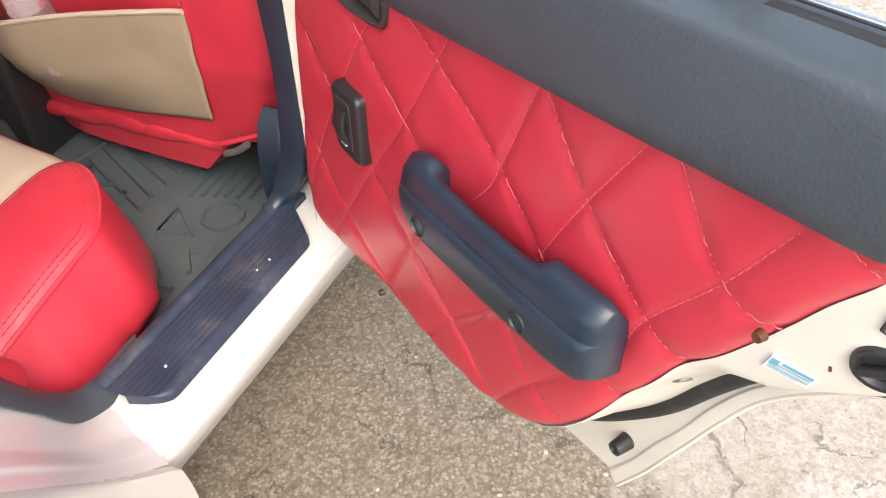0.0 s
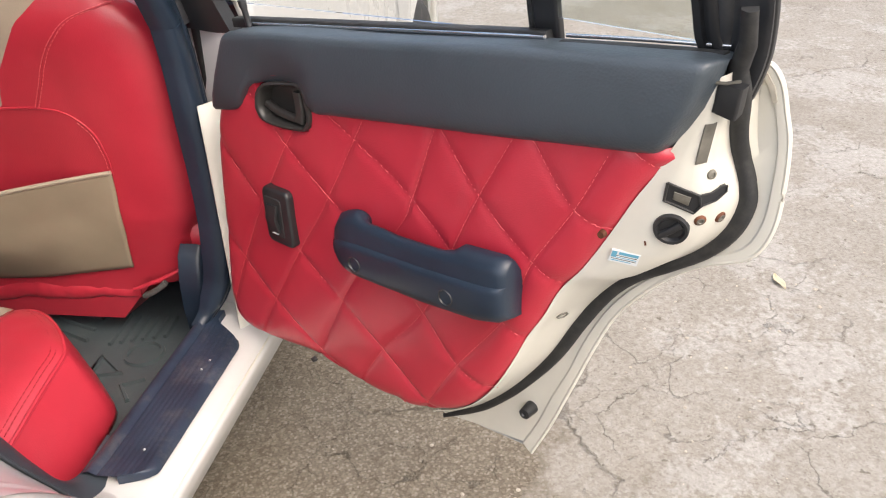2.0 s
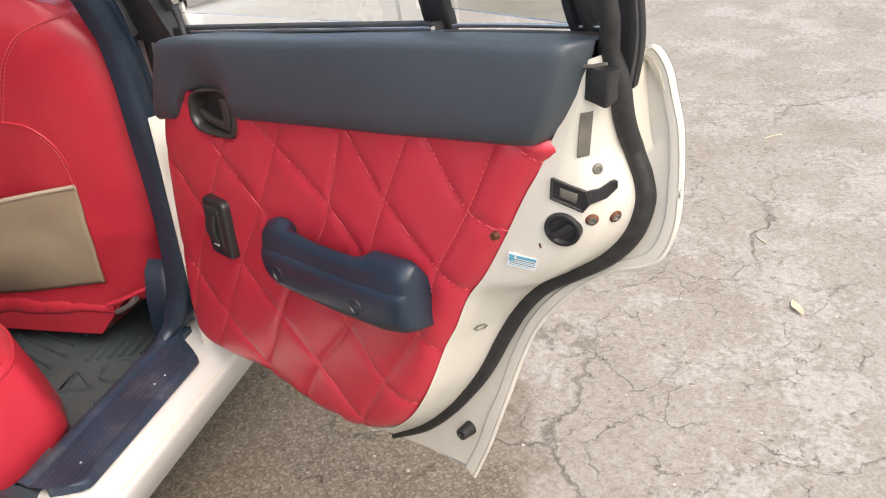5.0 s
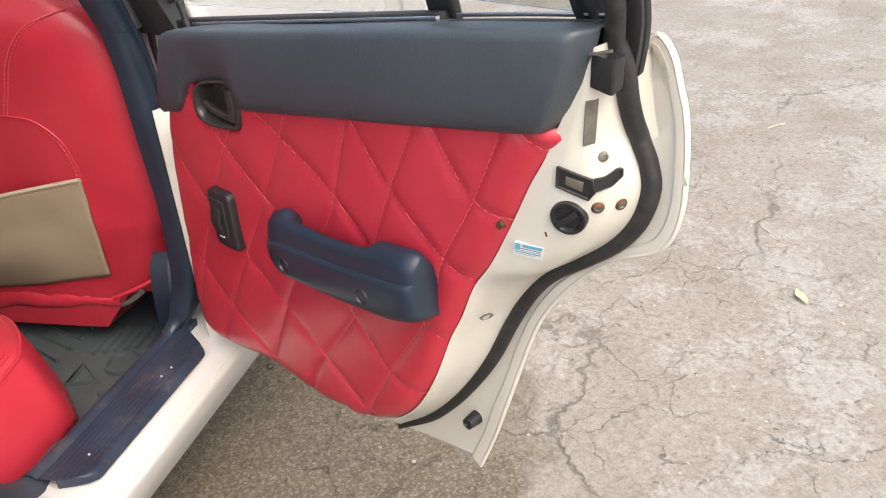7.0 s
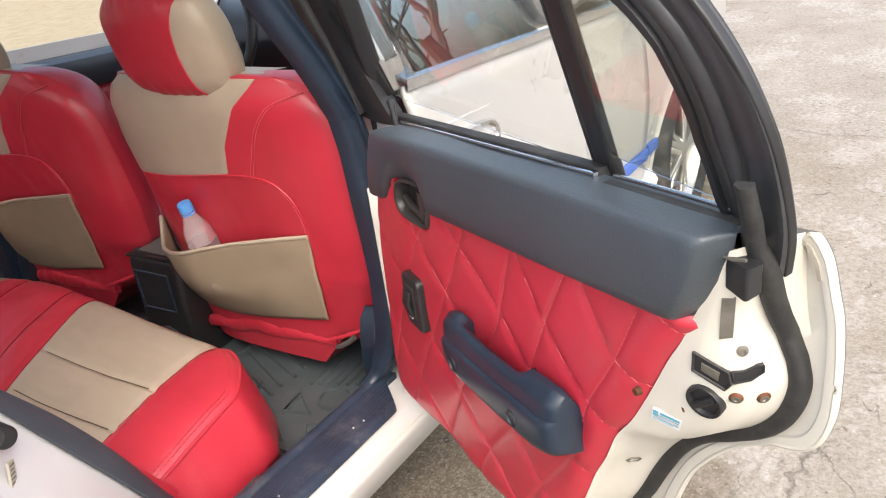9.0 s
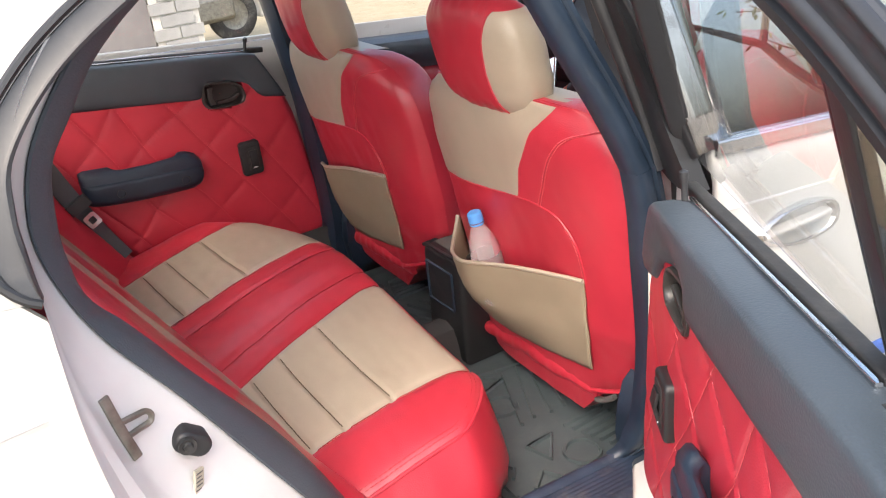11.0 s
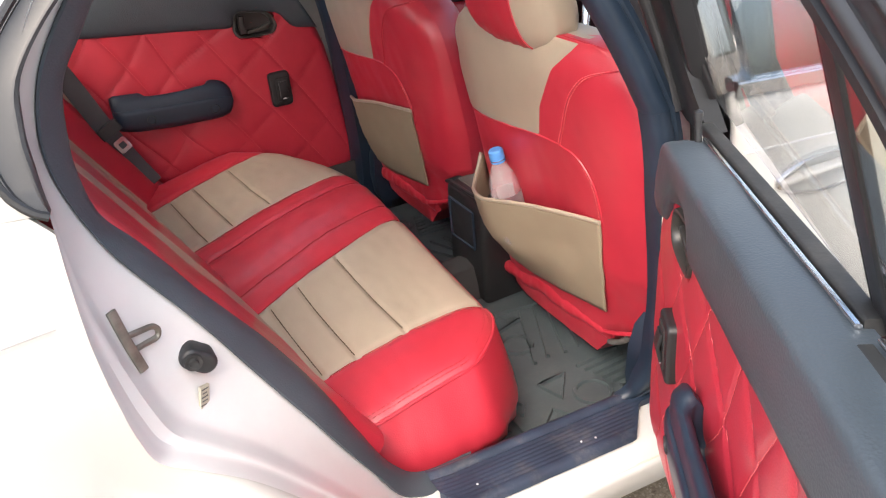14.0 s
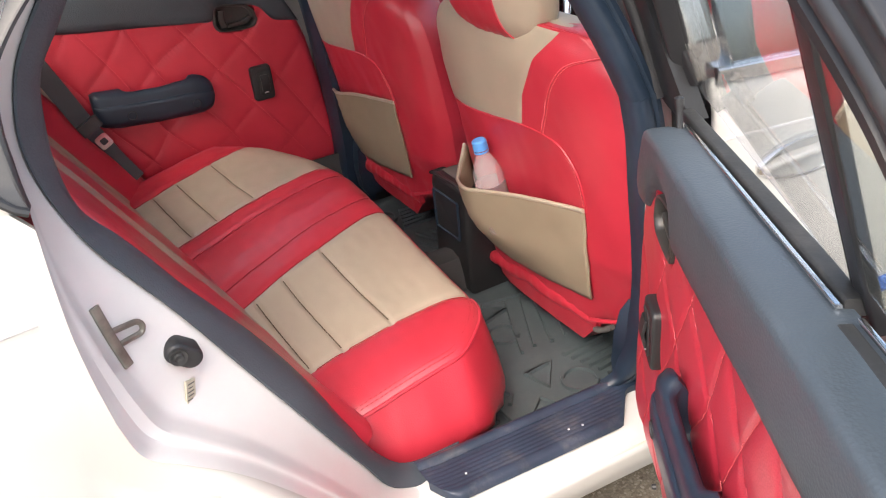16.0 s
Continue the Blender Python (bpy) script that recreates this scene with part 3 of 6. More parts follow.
    for f, dd in prof:
        pts = B + (T - B) * f
        # the pad bulges a little past its cut rear end
        pts[:, 0] += 0.007 * math.sin(math.pi * min(1, max(0, f))) * lin**8
        endr = 0.026 * np.exp(-lin / 0.006) + 0.05 * np.exp(-(1 - lin) / 0.006)
        hollow = 0.011 * np.exp(-(((pts[:, 0] - 0.195) / 0.055) ** 2) - (((pts[:, 1] - 0.872) / 0.024) ** 2))
        P.append(lay(pts, dd + hollow * (0.0 <= f < 0.9) + (0.0012 * wave if 0.05 < f < 0.95 else 0) + np.minimum(endr, 0.016 - dd if dd < 0.016 else 0)))
    add("upper_pad", grid(np.array(P)), PAD, door, "dark navy grained vinyl upper pad", angle=60)
    # chrome-faced weather strip and rubber at the glass foot
    wl = catmull([(0.06, 0.914), (0.3, 0.942), (0.60, 0.976)], 30)
    add("glass_wiper", sweep(lay(wl, 0.048), rrect(0.018, 0.014, 0.003), up=(0, 0, 1)), RUBBER, door)
    add("bright_strip", sweep(lay(catmull([(0.115, 0.922), (0.3, 0.944), (0.602, 0.979)], 30), 0.034), rrect(0.006, 0.004, 0.0015), up=(0, 0, 1)), CHROME, door, "thin bright metal strip")
    wl = catmull([(0.625, 0.977), (0.72, 0.987), (0.80, 0.994)], 20)
    add("quarter_glass_sill", sweep(lay(wl, 0.030), rrect(0.014, 0.007, 0.003), up=(0, 0, 1)), RUBBER, door)
    add("quarter_sill_strip", sweep(lay(wl + np.array([0, 0.006]), 0.040), rrect(0.005, 0.004, 0.0015), up=(0, 0, 1)), CHROME, door, "thin bright metal strip")
    # lock pin
    V, F = spin([(0.0, 0.0), (0.009, 0.0), (0.009, 0.004), (0.0045, 0.006), (0.0045, 0.030), (0.006, 0.036), (0.006, 0.043), (0.0, 0.046)], 12, "z")
    V[:, 0] -= 0.25 * V[:, 2]
    add("lock_pin", (V + np.array([0.117, 0.026, 0.912]), F), BLACK, door, "black plastic lock pin")
    # window frame
    fr = catmull([(0.818, 0.945), (0.830, 0.978), (0.836, 1.004), (0.839, 1.041), (0.838, 1.075), (0.832, 1.104), (0.823, 1.131), (0.810, 1.157), (0.792, 1.182), (0.757, 1.212), (0.715, 1.238), (0.64, 1.272), (0.54, 1.300), (0.42, 1.318), (0.28, 1.328), (0.13, 1.330)], 70)

    def inset(k):
        t = np.gradient(fr, axis=0)
        t /= np.linalg.norm(t, axis=1)[:, None]
        return fr + k * np.c_[-t[:, 1], t[:, 0]]

    def framed(k, dd):
        p = inset(k)
        return lay(p, win_d(p[:, 1]) + dd)

    add("window_frame", sweep(framed(np.interp(fr[:, 1], [1.08, 1.2], [0.034, 0.024])[:, None], 0.004), rrect(0.060, 0.012, 0.004), up=(0, -1, 0), scale=np.interp(fr[:, 1], [1.08, 1.2], [1.0, 0.7])), BLACK, door, "black-painted window frame")
    add("glass_channel", sweep(framed(np.interp(fr[:, 1], [0.945, 1.0, 1.07, 1.15, 1.21, 1.3], [0.040, 0.060, 0.067, 0.058, 0.047, 0.045])[:, None], -0.004), [(-0.013, -0.006), (-0.013, 0.004), (-0.011, 0.007), (-0.004, 0.007), (-0.002, 0.003), (0.002, 0.003), (0.004, 0.008), (0.010, 0.008), (0.013, 0.005), (0.013, -0.006)], up=(0, -1, 0)), BLACK, door, "black glass channel", angle=50)
    add("frame_seal", sweep(framed(np.interp(fr[:, 1], [1.08, 1.2], [0.029, 0.020])[:, None], -0.003), [(-0.029, -0.008), (-0.029, 0.002), (-0.026, 0.0055), (-0.018, 0.0065), (-0.011, 0.005), (-0.009, 0.0015), (-0.004, 0.001), (0.000, 0.0045), (0.010, 0.0055), (0.018, 0.004), (0.022, 0.0055), (0.028, 0.004), (0.029, -0.008)], up=(0, -1, 0), scale=np.interp(fr[:, 1], [1.08, 1.2], [0.97, 0.68])), SEAL_GREY, door, "soft grey door-frame seal", angle=50)
    add("frame_lip", sweep(framed(0.003, 0.0), rrect(0.006, 0.009, 0.002), up=(0, -1, 0)), BLACK, door)
    # boot at the foot of the frame
    add("frame_boot", sweep([(0.810, 0.023, 0.944), (0.812, 0.021, 0.953), (0.813, 0.020, 0.964), (0.814, 0.020, 0.973)], rrect(0.024, 0.018, 0.003), up=(0, -1, 0)), BLACK, door, "black rubber boot on the frame")
    add("boot_band", tube([(0.799, 0.010, 0.974), (0.811, 0.009, 0.976), (0.823, 0.012, 0.979)], 0.0016, 6, up=(0, 1, 0)), STEEL, door, "thin wire band")
    # front post and the divider
    pv = np.linspace(0.895, 1.31, 14)
    add("front_post", sweep(lay(np.c_[post_u(pv), pv], win_d(pv) - 0.006), rrect(0.032, 0.032, 0.006), up=(0, -1, 0)), BLACK, door)
    add("front_post_seal", sweep(lay(np.c_[post_u(pv) - 0.031, pv], win_d(pv) + 0.004), rrect(0.020, 0.028, 0.008), up=(0, -1, 0)), BLACK, door)
    dv = np.linspace(0.955, 1.225, 12)
    du = div_u(dv)
    add("window_divider", sweep(lay(np.c_[du, dv], win_d(dv) + 0.006), rrect(0.032, 0.014, 0.004), up=(0, -1, 0)), BLACK, door, "black window divider bar")
    add("divider_seal", sweep(lay(np.c_[du - 0.019, dv], win_d(dv) + 0.008), rrect(0.010, 0.014, 0.003), up=(0, -1, 0)), RUBBER, door)
    # glass
    vs = np.linspace(0.0, 1.0, 8)
    P = np.array([[(0.02 + 0.58 * a, 0, 0) for a in np.linspace(0, 1, 8)] for _ in vs])
    for i, s in enumerate(vs):
        for j, a in enumerate(np.linspace(0, 1, 8)):
            v = (0.93 + 0.045 * a) * (1 - s) + 1.30 * s
            P[i, j] = (post_u(v) + (div_u(v) - 0.006 - post_u(v)) * a, win_d(v, 0.062), v)
    g = add("window_glass", grid(P), GLASS, door, "clear window glass", thick=0.003, smooth=False)
    g.visible_shadow = False
    e = inset(0.050)
    e = e[(e[:, 0] > 0.6) & (e[:, 1] > 0.99)]
    rows = []
    for p in e[:: max(1, len(e) // 16)]:
        ul = div_u(p[1]) + 0.006
        rows.append([(ul + (p[0] - ul) * a, win_d(p[1], 0.062), p[1]) for a in np.linspace(0, 1, 6)])
    g = add("quarter_glass", grid(np.array(rows)), GLASS_TINT, door, "small fixed tinted quarter glass", thick=0.003, smooth=False)
    g.visible_shadow = False
    # pull handle with bezel
    bz = catmull([(0.144, 0.816), (0.149, 0.838), (0.161, 0.852), (0.181, 0.861), (0.225, 0.869), (0.243, 0.871), (0.255, 0.864), (0.258, 0.846), (0.261, 0.824), (0.252, 0.807), (0.235, 0.801), (0.186, 0.797), (0.155, 0.801), (0.144, 0.816)], 52)[:-1]
    c = bz.mean(0)
    P = [lay(c + (bz - c) * k, dd) for k, dd in ((1.02, 0.014), (1.01, -0.004), (0.985, -0.0085), (0.90, -0.0095), (0.865, -0.008), (0.84, -0.002), (0.80, 0.014), (0.4, 0.017), (0.02, 0.017))]
    bezel_mat = surface("dark_grey_bezel", (0.034, 0.032, 0.030), 0.36, vary=0.15)
    h = add("handle_bezel", grid(np.array(P), close_v=True), bezel_mat, door, "dark grey inner handle bezel", angle=50)
    add("pull_lever", joined(sweep(lay(catmull([(0.233, 0.812), (0.236, 0.832), (0.234, 0.856)], 8), 0.000), rrect(0.016, 0.012, 0.004), up=(0, -1, 0)), sweep(lay(catmull([(0.160, 0.824), (0.185, 0.815), (0.222, 0.812)], 8), 0.004), rrect(0.010, 0.010, 0.003), up=(0, -1, 0))), bezel_mat, h, "dark grey pull lever", angle=50)
    # window switch
    o = rrect(0.058, 0.094, 0.010) + np.array([0.168, 0.650])
    sw = add("switch_housing", slab(o, -0.017, 0.004, 0.006), BLACK, door, "black window switch housing", angle=50)
    add("switch_recess", slab(rrect(0.036, 0.066, 0.005) + np.array([0.163, 0.650]), -0.0185, -0.012, 0.002), RUBBER, sw)
    add("switch_key", sweep([(0.163, -0.019, 0.628), (0.163, -0.024, 0.650), (0.163, -0.019, 0.672)], rrect(0.022, 0.006, 0.002), up=(0, -1, 0)), BLACK, sw)
    add("switch_mark", slab(np.array([(0.156, 0.623), (0.170, 0.623), (0.163, 0.6285)]), -0.0205, -0.018), LABEL_W, sw)
    # armrest with a finger gap behind its middle
    us = np.r_[0.283, 0.2845, 0.288, 0.293, 0.30, 0.31, 0.32, 0.33, np.linspace(0.34, 0.376, 8), 0.380, 0.384, 0.388, 0.393, np.linspace(0.40, 0.50, 18), 0.507, 0.513, 0.518, 0.523, np.linspace(0.53, 0.58, 9), 0.588, 0.594, 0.598, 0.600]
    vb = np.interp(us, [0.283, 0.290, 0.30, 0.32, 0.341, 0.461, 0.55, 0.588, 0.600], [0.655, 0.640, 0.632, 0.627, 0.627, 0.633, 0.642, 0.652, 0.660])
    vt = np.interp(us, [0.283, 0.290, 0.30, 0.315, 0.33, 0.38, 0.42, 0.49, 0.53, 0.588, 0.600], [0.690, 0.703, 0.714, 0.722, 0.726, 0.727, 0.725, 0.729, 0.735, 0.740, 0.736])
    vr = np.interp(us, [0.283, 0.30, 0.343, 0.472, 0.566, 0.600], [0.676, 0.686, 0.693, 0.701, 0.710, 0.715])
    pr = np.interp(us, [0.283, 0.2845, 0.288, 0.295, 0.31, 0.34, 0.45, 0.57, 0.586, 0.594, 0.598, 0.600], [0.030, 0.040, 0.046, 0.051, 0.056, 0.060, 0.063, 0.066, 0.065, 0.061, 0.056, 0.050])
    gap = np.interp(us, [0.340, 0.348, 0.360, 0.503, 0.514, 0.522], [0.0, 0.75, 1.0, 1.0, 0.75, 0.0])
    us = 0.302 + (us - 0.283) * 0.945
    vb, vt, vr, pr = vb - 0.015, vt - 0.013, vr - 0.014, pr * 0.74
    P = []
    for u, b, t, r, q, k in zip(us, vb, vt, vr, pr, gap):
        bk = -0.022 * k
        fl = (t - 0.020) * (1 - k) + 0.649 * k
        P.append([(u, 0.004, b), (u, -q * 0.34, b + 0.003), (u, -q * 0.70, b + 0.009), (u, -q * 0.90, b + 0.017), (u, -q * 0.985, b + 0.027), (u, -q, r - 0.010), (u, -q * 0.985, r - 0.004), (u, -q * 0.93, r), (u, -q * 0.885, r + 0.0005), (u, -q * 0.87, r + 0.004), (u, -q * 0.85, t - 0.012), (u, -q * 0.80, t - 0.004), (u, -q * 0.70, t), (u, min(-q * 0.55, bk - 0.006), t + 0.007 * (1 - k) - 0.0005), (u, min(bk - 0.001, -0.016 * (1 - k)), t - 0.005 + 0.011 * (1 - k)), (u, bk + 0.001, fl), (u, 0.004, fl - 0.002)])
    V, F = grid(np.array(P), close_v=True)
    m2 = len(P[0])
    F = F + [tuple(range(m2)), tuple(len(V) - 1 - k for k in range(m2))]
    arm = add("armrest", (V, F), NAVY, door, "dark navy moulded pull armrest with two screw holes", angle=48)
    for u, v, dh in ((0.357, 0.650, -0.0440), (0.519, 0.662, -0.0475)):
        add("screw_hole", spin([(0.0125, 0.001), (0.0105, -0.0015), (0.0085, 0.002), (0.008, 0.012), (0.0, 0.013)], 16, "y", (u, dh, v)), BLACK, arm)
    if not mirror:
        # fittings on the door's end face
        lo = [(-0.016, 0.015), (0.0, 0.009), (0.016, 0.004), (0.018, -0.008), (0.012, -0.017), (-0.004, -0.011), (-0.018, -0.006)]
        latch = add("latch", on_end(0.779, 0.847, slab(lo, -0.0008, 0.008)), BLACK, door, "black door latch in its opening", smooth=False)
        add("latch_rim", on_end(0.779, 0.847, tube([(x, -0.0012, z) for x, z in lo + lo[:1]], 0.0017, 6, up=(0, 1, 0))), RUBBER, latch)
        add("latch_lock", on_end(0.779, 0.847, slab([(-0.009, 0.006), (0.008, 0.001), (0.006, -0.009), (-0.010, -0.003)], -0.0022, 0.004, 0.001)), STEEL, latch)
        claw = [(-0.012, 0.002), (-0.002, 0.003), (0.008, 0.009), (0.014, 0.009), (0.014, 0.003), (0.004, -0.006), (-0.010, -0.010)]
        add("latch_claw", on_end(0.801, 0.849, slab(claw, -0.0012, 0.008)), BLACK, latch, smooth=False)
        add("claw_rim", on_end(0.801, 0.849, tube([(x, -0.0016, z) for x, z in claw + claw[:1]], 0.0013, 6, up=(0, 1, 0))), RUBBER, latch)
        pl = add("round_plug", on_end(0.769, 0.808, spin([(0.0, -0.001), (0.012, -0.0005), (0.0145, -0.004), (0.0175, -0.0045), (0.0185, -0.002), (0.0185, 0.010)], 26, "y")), BLACK, door, "black round plastic access plug")
        add("plug_bar", on_end(0.769, 0.808, sweep([(-0.010, -0.003, -0.008), (0.0, -0.004, 0.0), (0.010, -0.003, 0.008)], rrect(0.007, 0.006, 0.002), up=(0, -1, 0))), BLACK, pl)
        for u, v, mt in ((0.799, 0.874, STEEL), (0.793, 0.818, RUST), (0.806, 0.818, RUST)):
            sc_ = add("screw", on_end(u, v, spin([(0.0, -0.0012), (0.0022, -0.0012), (0.0028, -0.0026), (0.0046, -0.0022), (0.0056, 0.0006), (0.0056, 0.006)], 14, "y")), STEEL, door, "rusty screw" if mt is RUST else "dull steel screw")
            if mt is RUST:
                add("rust_ring", on_end(u, v, spin([(0.0046, -0.0026), (0.0064, -0.0010), (0.0068, 0.001)], 14, "y")), RUST, sc_)
        add("silver_strip", on_end(0.795, 0.911, slab([(-0.006, -0.023), (0.005, -0.021), (0.006, 0.024), (-0.005, 0.022)], -0.0012, 0.004)), STEEL, door, "grey metal strip")

        def sheet(x0, x1, z0, z1, lift):
            """A small slanted sheet laid on the end face under the plug."""
            return on_end(0.723, 0.7595, slab([(x0 + 0.25 * z0, z0 - 0.1 * x0), (x1 + 0.25 * z0, z0 - 0.1 * x1), (x1 + 0.25 * z1, z1 - 0.1 * x1), (x0 + 0.25 * z1, z1 - 0.1 * x0)], -lift, 0.002))

        stk = add("jamb_sticker", sheet(-0.0155, 0.0155, -0.0085, 0.0085, 0.0006), LABEL_W, door, "white and blue warning sticker", smooth=False)
        add("sticker_band", sheet(-0.007, 0.014, 0.0036, 0.0074, 0.0009), LABEL_B, stk, smooth=False)
        add("sticker_mark", sheet(-0.0145, -0.009, -0.001, 0.0075, 0.0009), LABEL_B, stk, smooth=False)
        for k in range(4):
            add("print_line", sheet(-0.0135 + 0.004 * (k == 0), 0.0135 - 0.005 * (k == 3), 0.0012 - 0.0024 * k, 0.0020 - 0.0024 * k, 0.0009), LABEL_B if k % 2 else INK, stk, smooth=False)
        add("paint_chip", on_end(0.744, 0.781, slab([(-0.002, 0.003), (0.0, 0.003), (0.001, -0.002), (-0.001, -0.003)], -0.0004, 0.001)), RUST, door, smooth=False)
        st_ = add("rubber_stop", spin([(0.0, -0.016), (0.003, -0.0155), (0.005, -0.018), (0.0085, -0.017), (0.0095, -0.006), (0.0105, 0.006)], 20, "y", (0.561, 0.084, 0.416)), BLACK, door, "black rubber door stop")
        ring_ = [(0.008 * math.cos(a_), -0.001, 0.006 * math.sin(a_)) for a_ in np.linspace(0, 2 * math.pi, 7)]
        add("clip_hole", on_end(0.629, 0.629, tube(ring_, 0.0012, 5, up=(0, 1, 0))), STEEL, door, "bare clip hole rim")
        add("panel_screw", spin([(0.0, -0.004), (0.004, -0.004), (0.005, 0.002)], 10, "y", (0.704, -0.002, 0.792)), RUST, door)
        add("panel_screw", spin([(0.0, -0.004), (0.004, -0.004), (0.005, 0.002)], 10, "y", (0.196, -0.006, 0.392)), BLACK, door)
        # flaked patch on the flange near the belt line
        add("bare_patch", slab(np.array([(0.815, 0.968), (0.822, 0.966), (0.830, 0.955), (0.835, 0.940), (0.831, 0.938), (0.826, 0.952), (0.819, 0.961)]), 0.0825, 0.086), surface("flaked_primer", (0.40, 0.37, 0.31), 0.7, vary=0.3, big=60), door, "flaked paint patch on the flange")
    return door


rear_door(car, DOOR, False)
rear_door(car, LDOOR, True)

# ---- body shell, right side round the open doorway ----
# matched sections round the opening: shut line, outer and inner edge of the trim
JA = [(0.10, 0.150, 1.368), (-0.30, 0.120, 1.358), (-0.45, 0.100, 1.340), (-0.555, 0.082, 1.308), (-0.624, 0.072, 1.270), (-0.670, 0.060, 1.228), (-0.708, 0.048, 1.182), (-0.732, 0.038, 1.132), (-0.743, 0.026, 1.083), (-0.746, 0.003, 1.009), (-0.749, -0.030, 0.950), (-0.750, -0.045, 0.894), (-0.748, -0.050, 0.850), (-0.744, -0.050, 0.805), (-0.738, -0.050, 0.760), (-0.725, -0.050, 0.717), (-0.690, -0.050, 0.688), (-0.640, -0.050, 0.647), (-0.592, -0.050, 0.594), (-0.540, -0.048, 0.525), (-0.470, -0.042, 0.425), (-0.400, -0.030, 0.345)]
JB = [(0.10, 0.160, 1.350), (-0.25, 0.130, 1.342), (-0.42, 0.110, 1.322), (-0.525, 0.096, 1.293), (-0.604, 0.090, 1.250), (-0.653, 0.088, 1.204), (-0.693, 0.088, 1.155), (-0.718, 0.088, 1.112), (-0.733, 0.088, 1.060), (-0.734, 0.090, 1.015), (-0.722, 0.090, 0.962), (-0.700, 0.090, 0.905), (-0.672, 0.090, 0.855), (-0.645, 0.090, 0.810), (-0.615, 0.090, 0.755), (-0.590, 0.090, 0.706), (-0.555, 0.090, 0.640), (-0.520, 0.090, 0.575), (-0.482, 0.090, 0.503), (-0.445, 0.090, 0.437), (-0.405, 0.090, 0.367), (-0.335, 0.085, 0.338)]
JC = [(0.10, 0.185, 1.335), (-0.24, 0.165, 1.326), (-0.40, 0.150, 1.305), (-0.495, 0.134, 1.278), (-0.566, 0.120, 1.241), (-0.624, 0.118, 1.193), (-0.663, 0.116, 1.142), (-0.693, 0.115, 1.098), (-0.705, 0.115, 1.040), (-0.707, 0.115, 0.995), (-0.698, 0.115, 0.935), (-0.668, 0.115, 0.890), (-0.640, 0.115, 0.845), (-0.613, 0.115, 0.798), (-0.578, 0.115, 0.745), (-0.545, 0.115, 0.694), (-0.508, 0.115, 0.628), (-0.475, 0.115, 0.560), (-0.440, 0.116, 0.480), (-0.402, 0.118, 0.408), (-0.355, 0.120, 0.366), (-0.26, 0.125, 0.356)]
a, b, c = keyed(JA, 6), keyed(JB, 6), keyed(JC, 6)
low = np.clip((1.06 - a[:, 2]) / 0.14, 0, 1)


def jamb_row(f):
    """The jamb's section: rolled shut line, a ledge, a second step, then the slanting face."""
    p = a + (b - a) * f
    deep = float(np.interp(f, [0, 0.012, 0.03, 0.06, 0.09, 0.15, 0.19, 0.22, 0.26, 0.30, 0.45, 0.7, 0.95, 1], [-0.02, 0.0, 0.05, 0.17, 0.22, 0.25, 0.28, 0.40, 0.52, 0.56, 0.66, 0.82, 0.97, 1]))
    p[:, 1] = a[:, 1] + (b[:, 1] - a[:, 1]) * (f * (1 - low) + deep * low)
    return p


rows = [jamb_row(f) for f in (0, 0.012, 0.03, 0.045, 0.06, 0.09, 0.12, 0.15, 0.19, 0.205, 0.22, 0.24, 0.26, 0.30, 0.37, 0.45, 0.6, 0.7, 0.82, 0.95, 1.0)] + [b * 0.72 + c * 0.28 + np.array([0, 0.008, 0])]
part("door_jamb", grid(np.array(rows)), WHITE_LIGHTENED, car, "white painted rear door jamb", angle=30)
mid = 0.5 * (b + c)
fall = np.clip((0.46 - c[:, 2]) / 0.08, 0, 1)
rows = [b + np.array([0, 0.012, 0]), b * 0.97 + c * 0.03 + np.array([0, -0.006, 0]), b * 0.88 + c * 0.12 + np.array([0, -0.010, 0]), mid + np.array([0, -0.012, 0]), b * 0.12 + c * 0.88 + np.array([0, -0.009, 0]), c, c + np.c_[np.zeros(len(c)), 0.03 - 0.024 * fall, -0.06 * fall]]
part("opening_trim", grid(np.array(rows)), GREY_TRIM, car, "grey vinyl trim round the door opening", angle=35)
# dark applique on the pillar behind the doorway
ao = catmull([(-0.36, 0.112, 1.330), (-0.50, 0.098, 1.312), (-0.609, 0.081, 1.269), (-0.687, 0.066, 1.222), (-0.745, 0.050, 1.168), (-0.776, 0.038, 1.128), (-0.784, 0.025, 1.083), (-0.778, 0.012, 1.040), (-0.762, 0.004, 1.016), (-0.747, 0.002, 1.006)], 50)
ai = catmull([(-0.34, 0.110, 1.320), (-0.48, 0.092, 1.296), (-0.562, 0.078, 1.260), (-0.663, 0.060, 1.201), (-0.727, 0.041, 1.137), (-0.743, 0.026, 1.088), (-0.7455, 0.015, 1.05), (-0.746, 0.008, 1.025), (-0.7455, 0.005, 1.013), (-0.745, 0.003, 1.008)], 50)
o = np.array([0, -0.004, 0])
rows = [ao, ao + o * 2, 0.85 * ao + 0.15 * ai + o * 2.2, 0.80 * ao + 0.20 * ai + o * 1.2, 0.2 * ao + 0.8 * ai + o * 1.2, 0.1 * ao + 0.9 * ai + o * 2, ai + o * 1.5, ai + np.array([0.002, 0.006, 0])]
part("pillar_applique", grid(np.array(rows)), SEAL_GREY, car, "dark grey pillar applique", angle=50)
part("applique_bead", tube(ao + o * 1.6, 0.005, 8), BLACK, car)

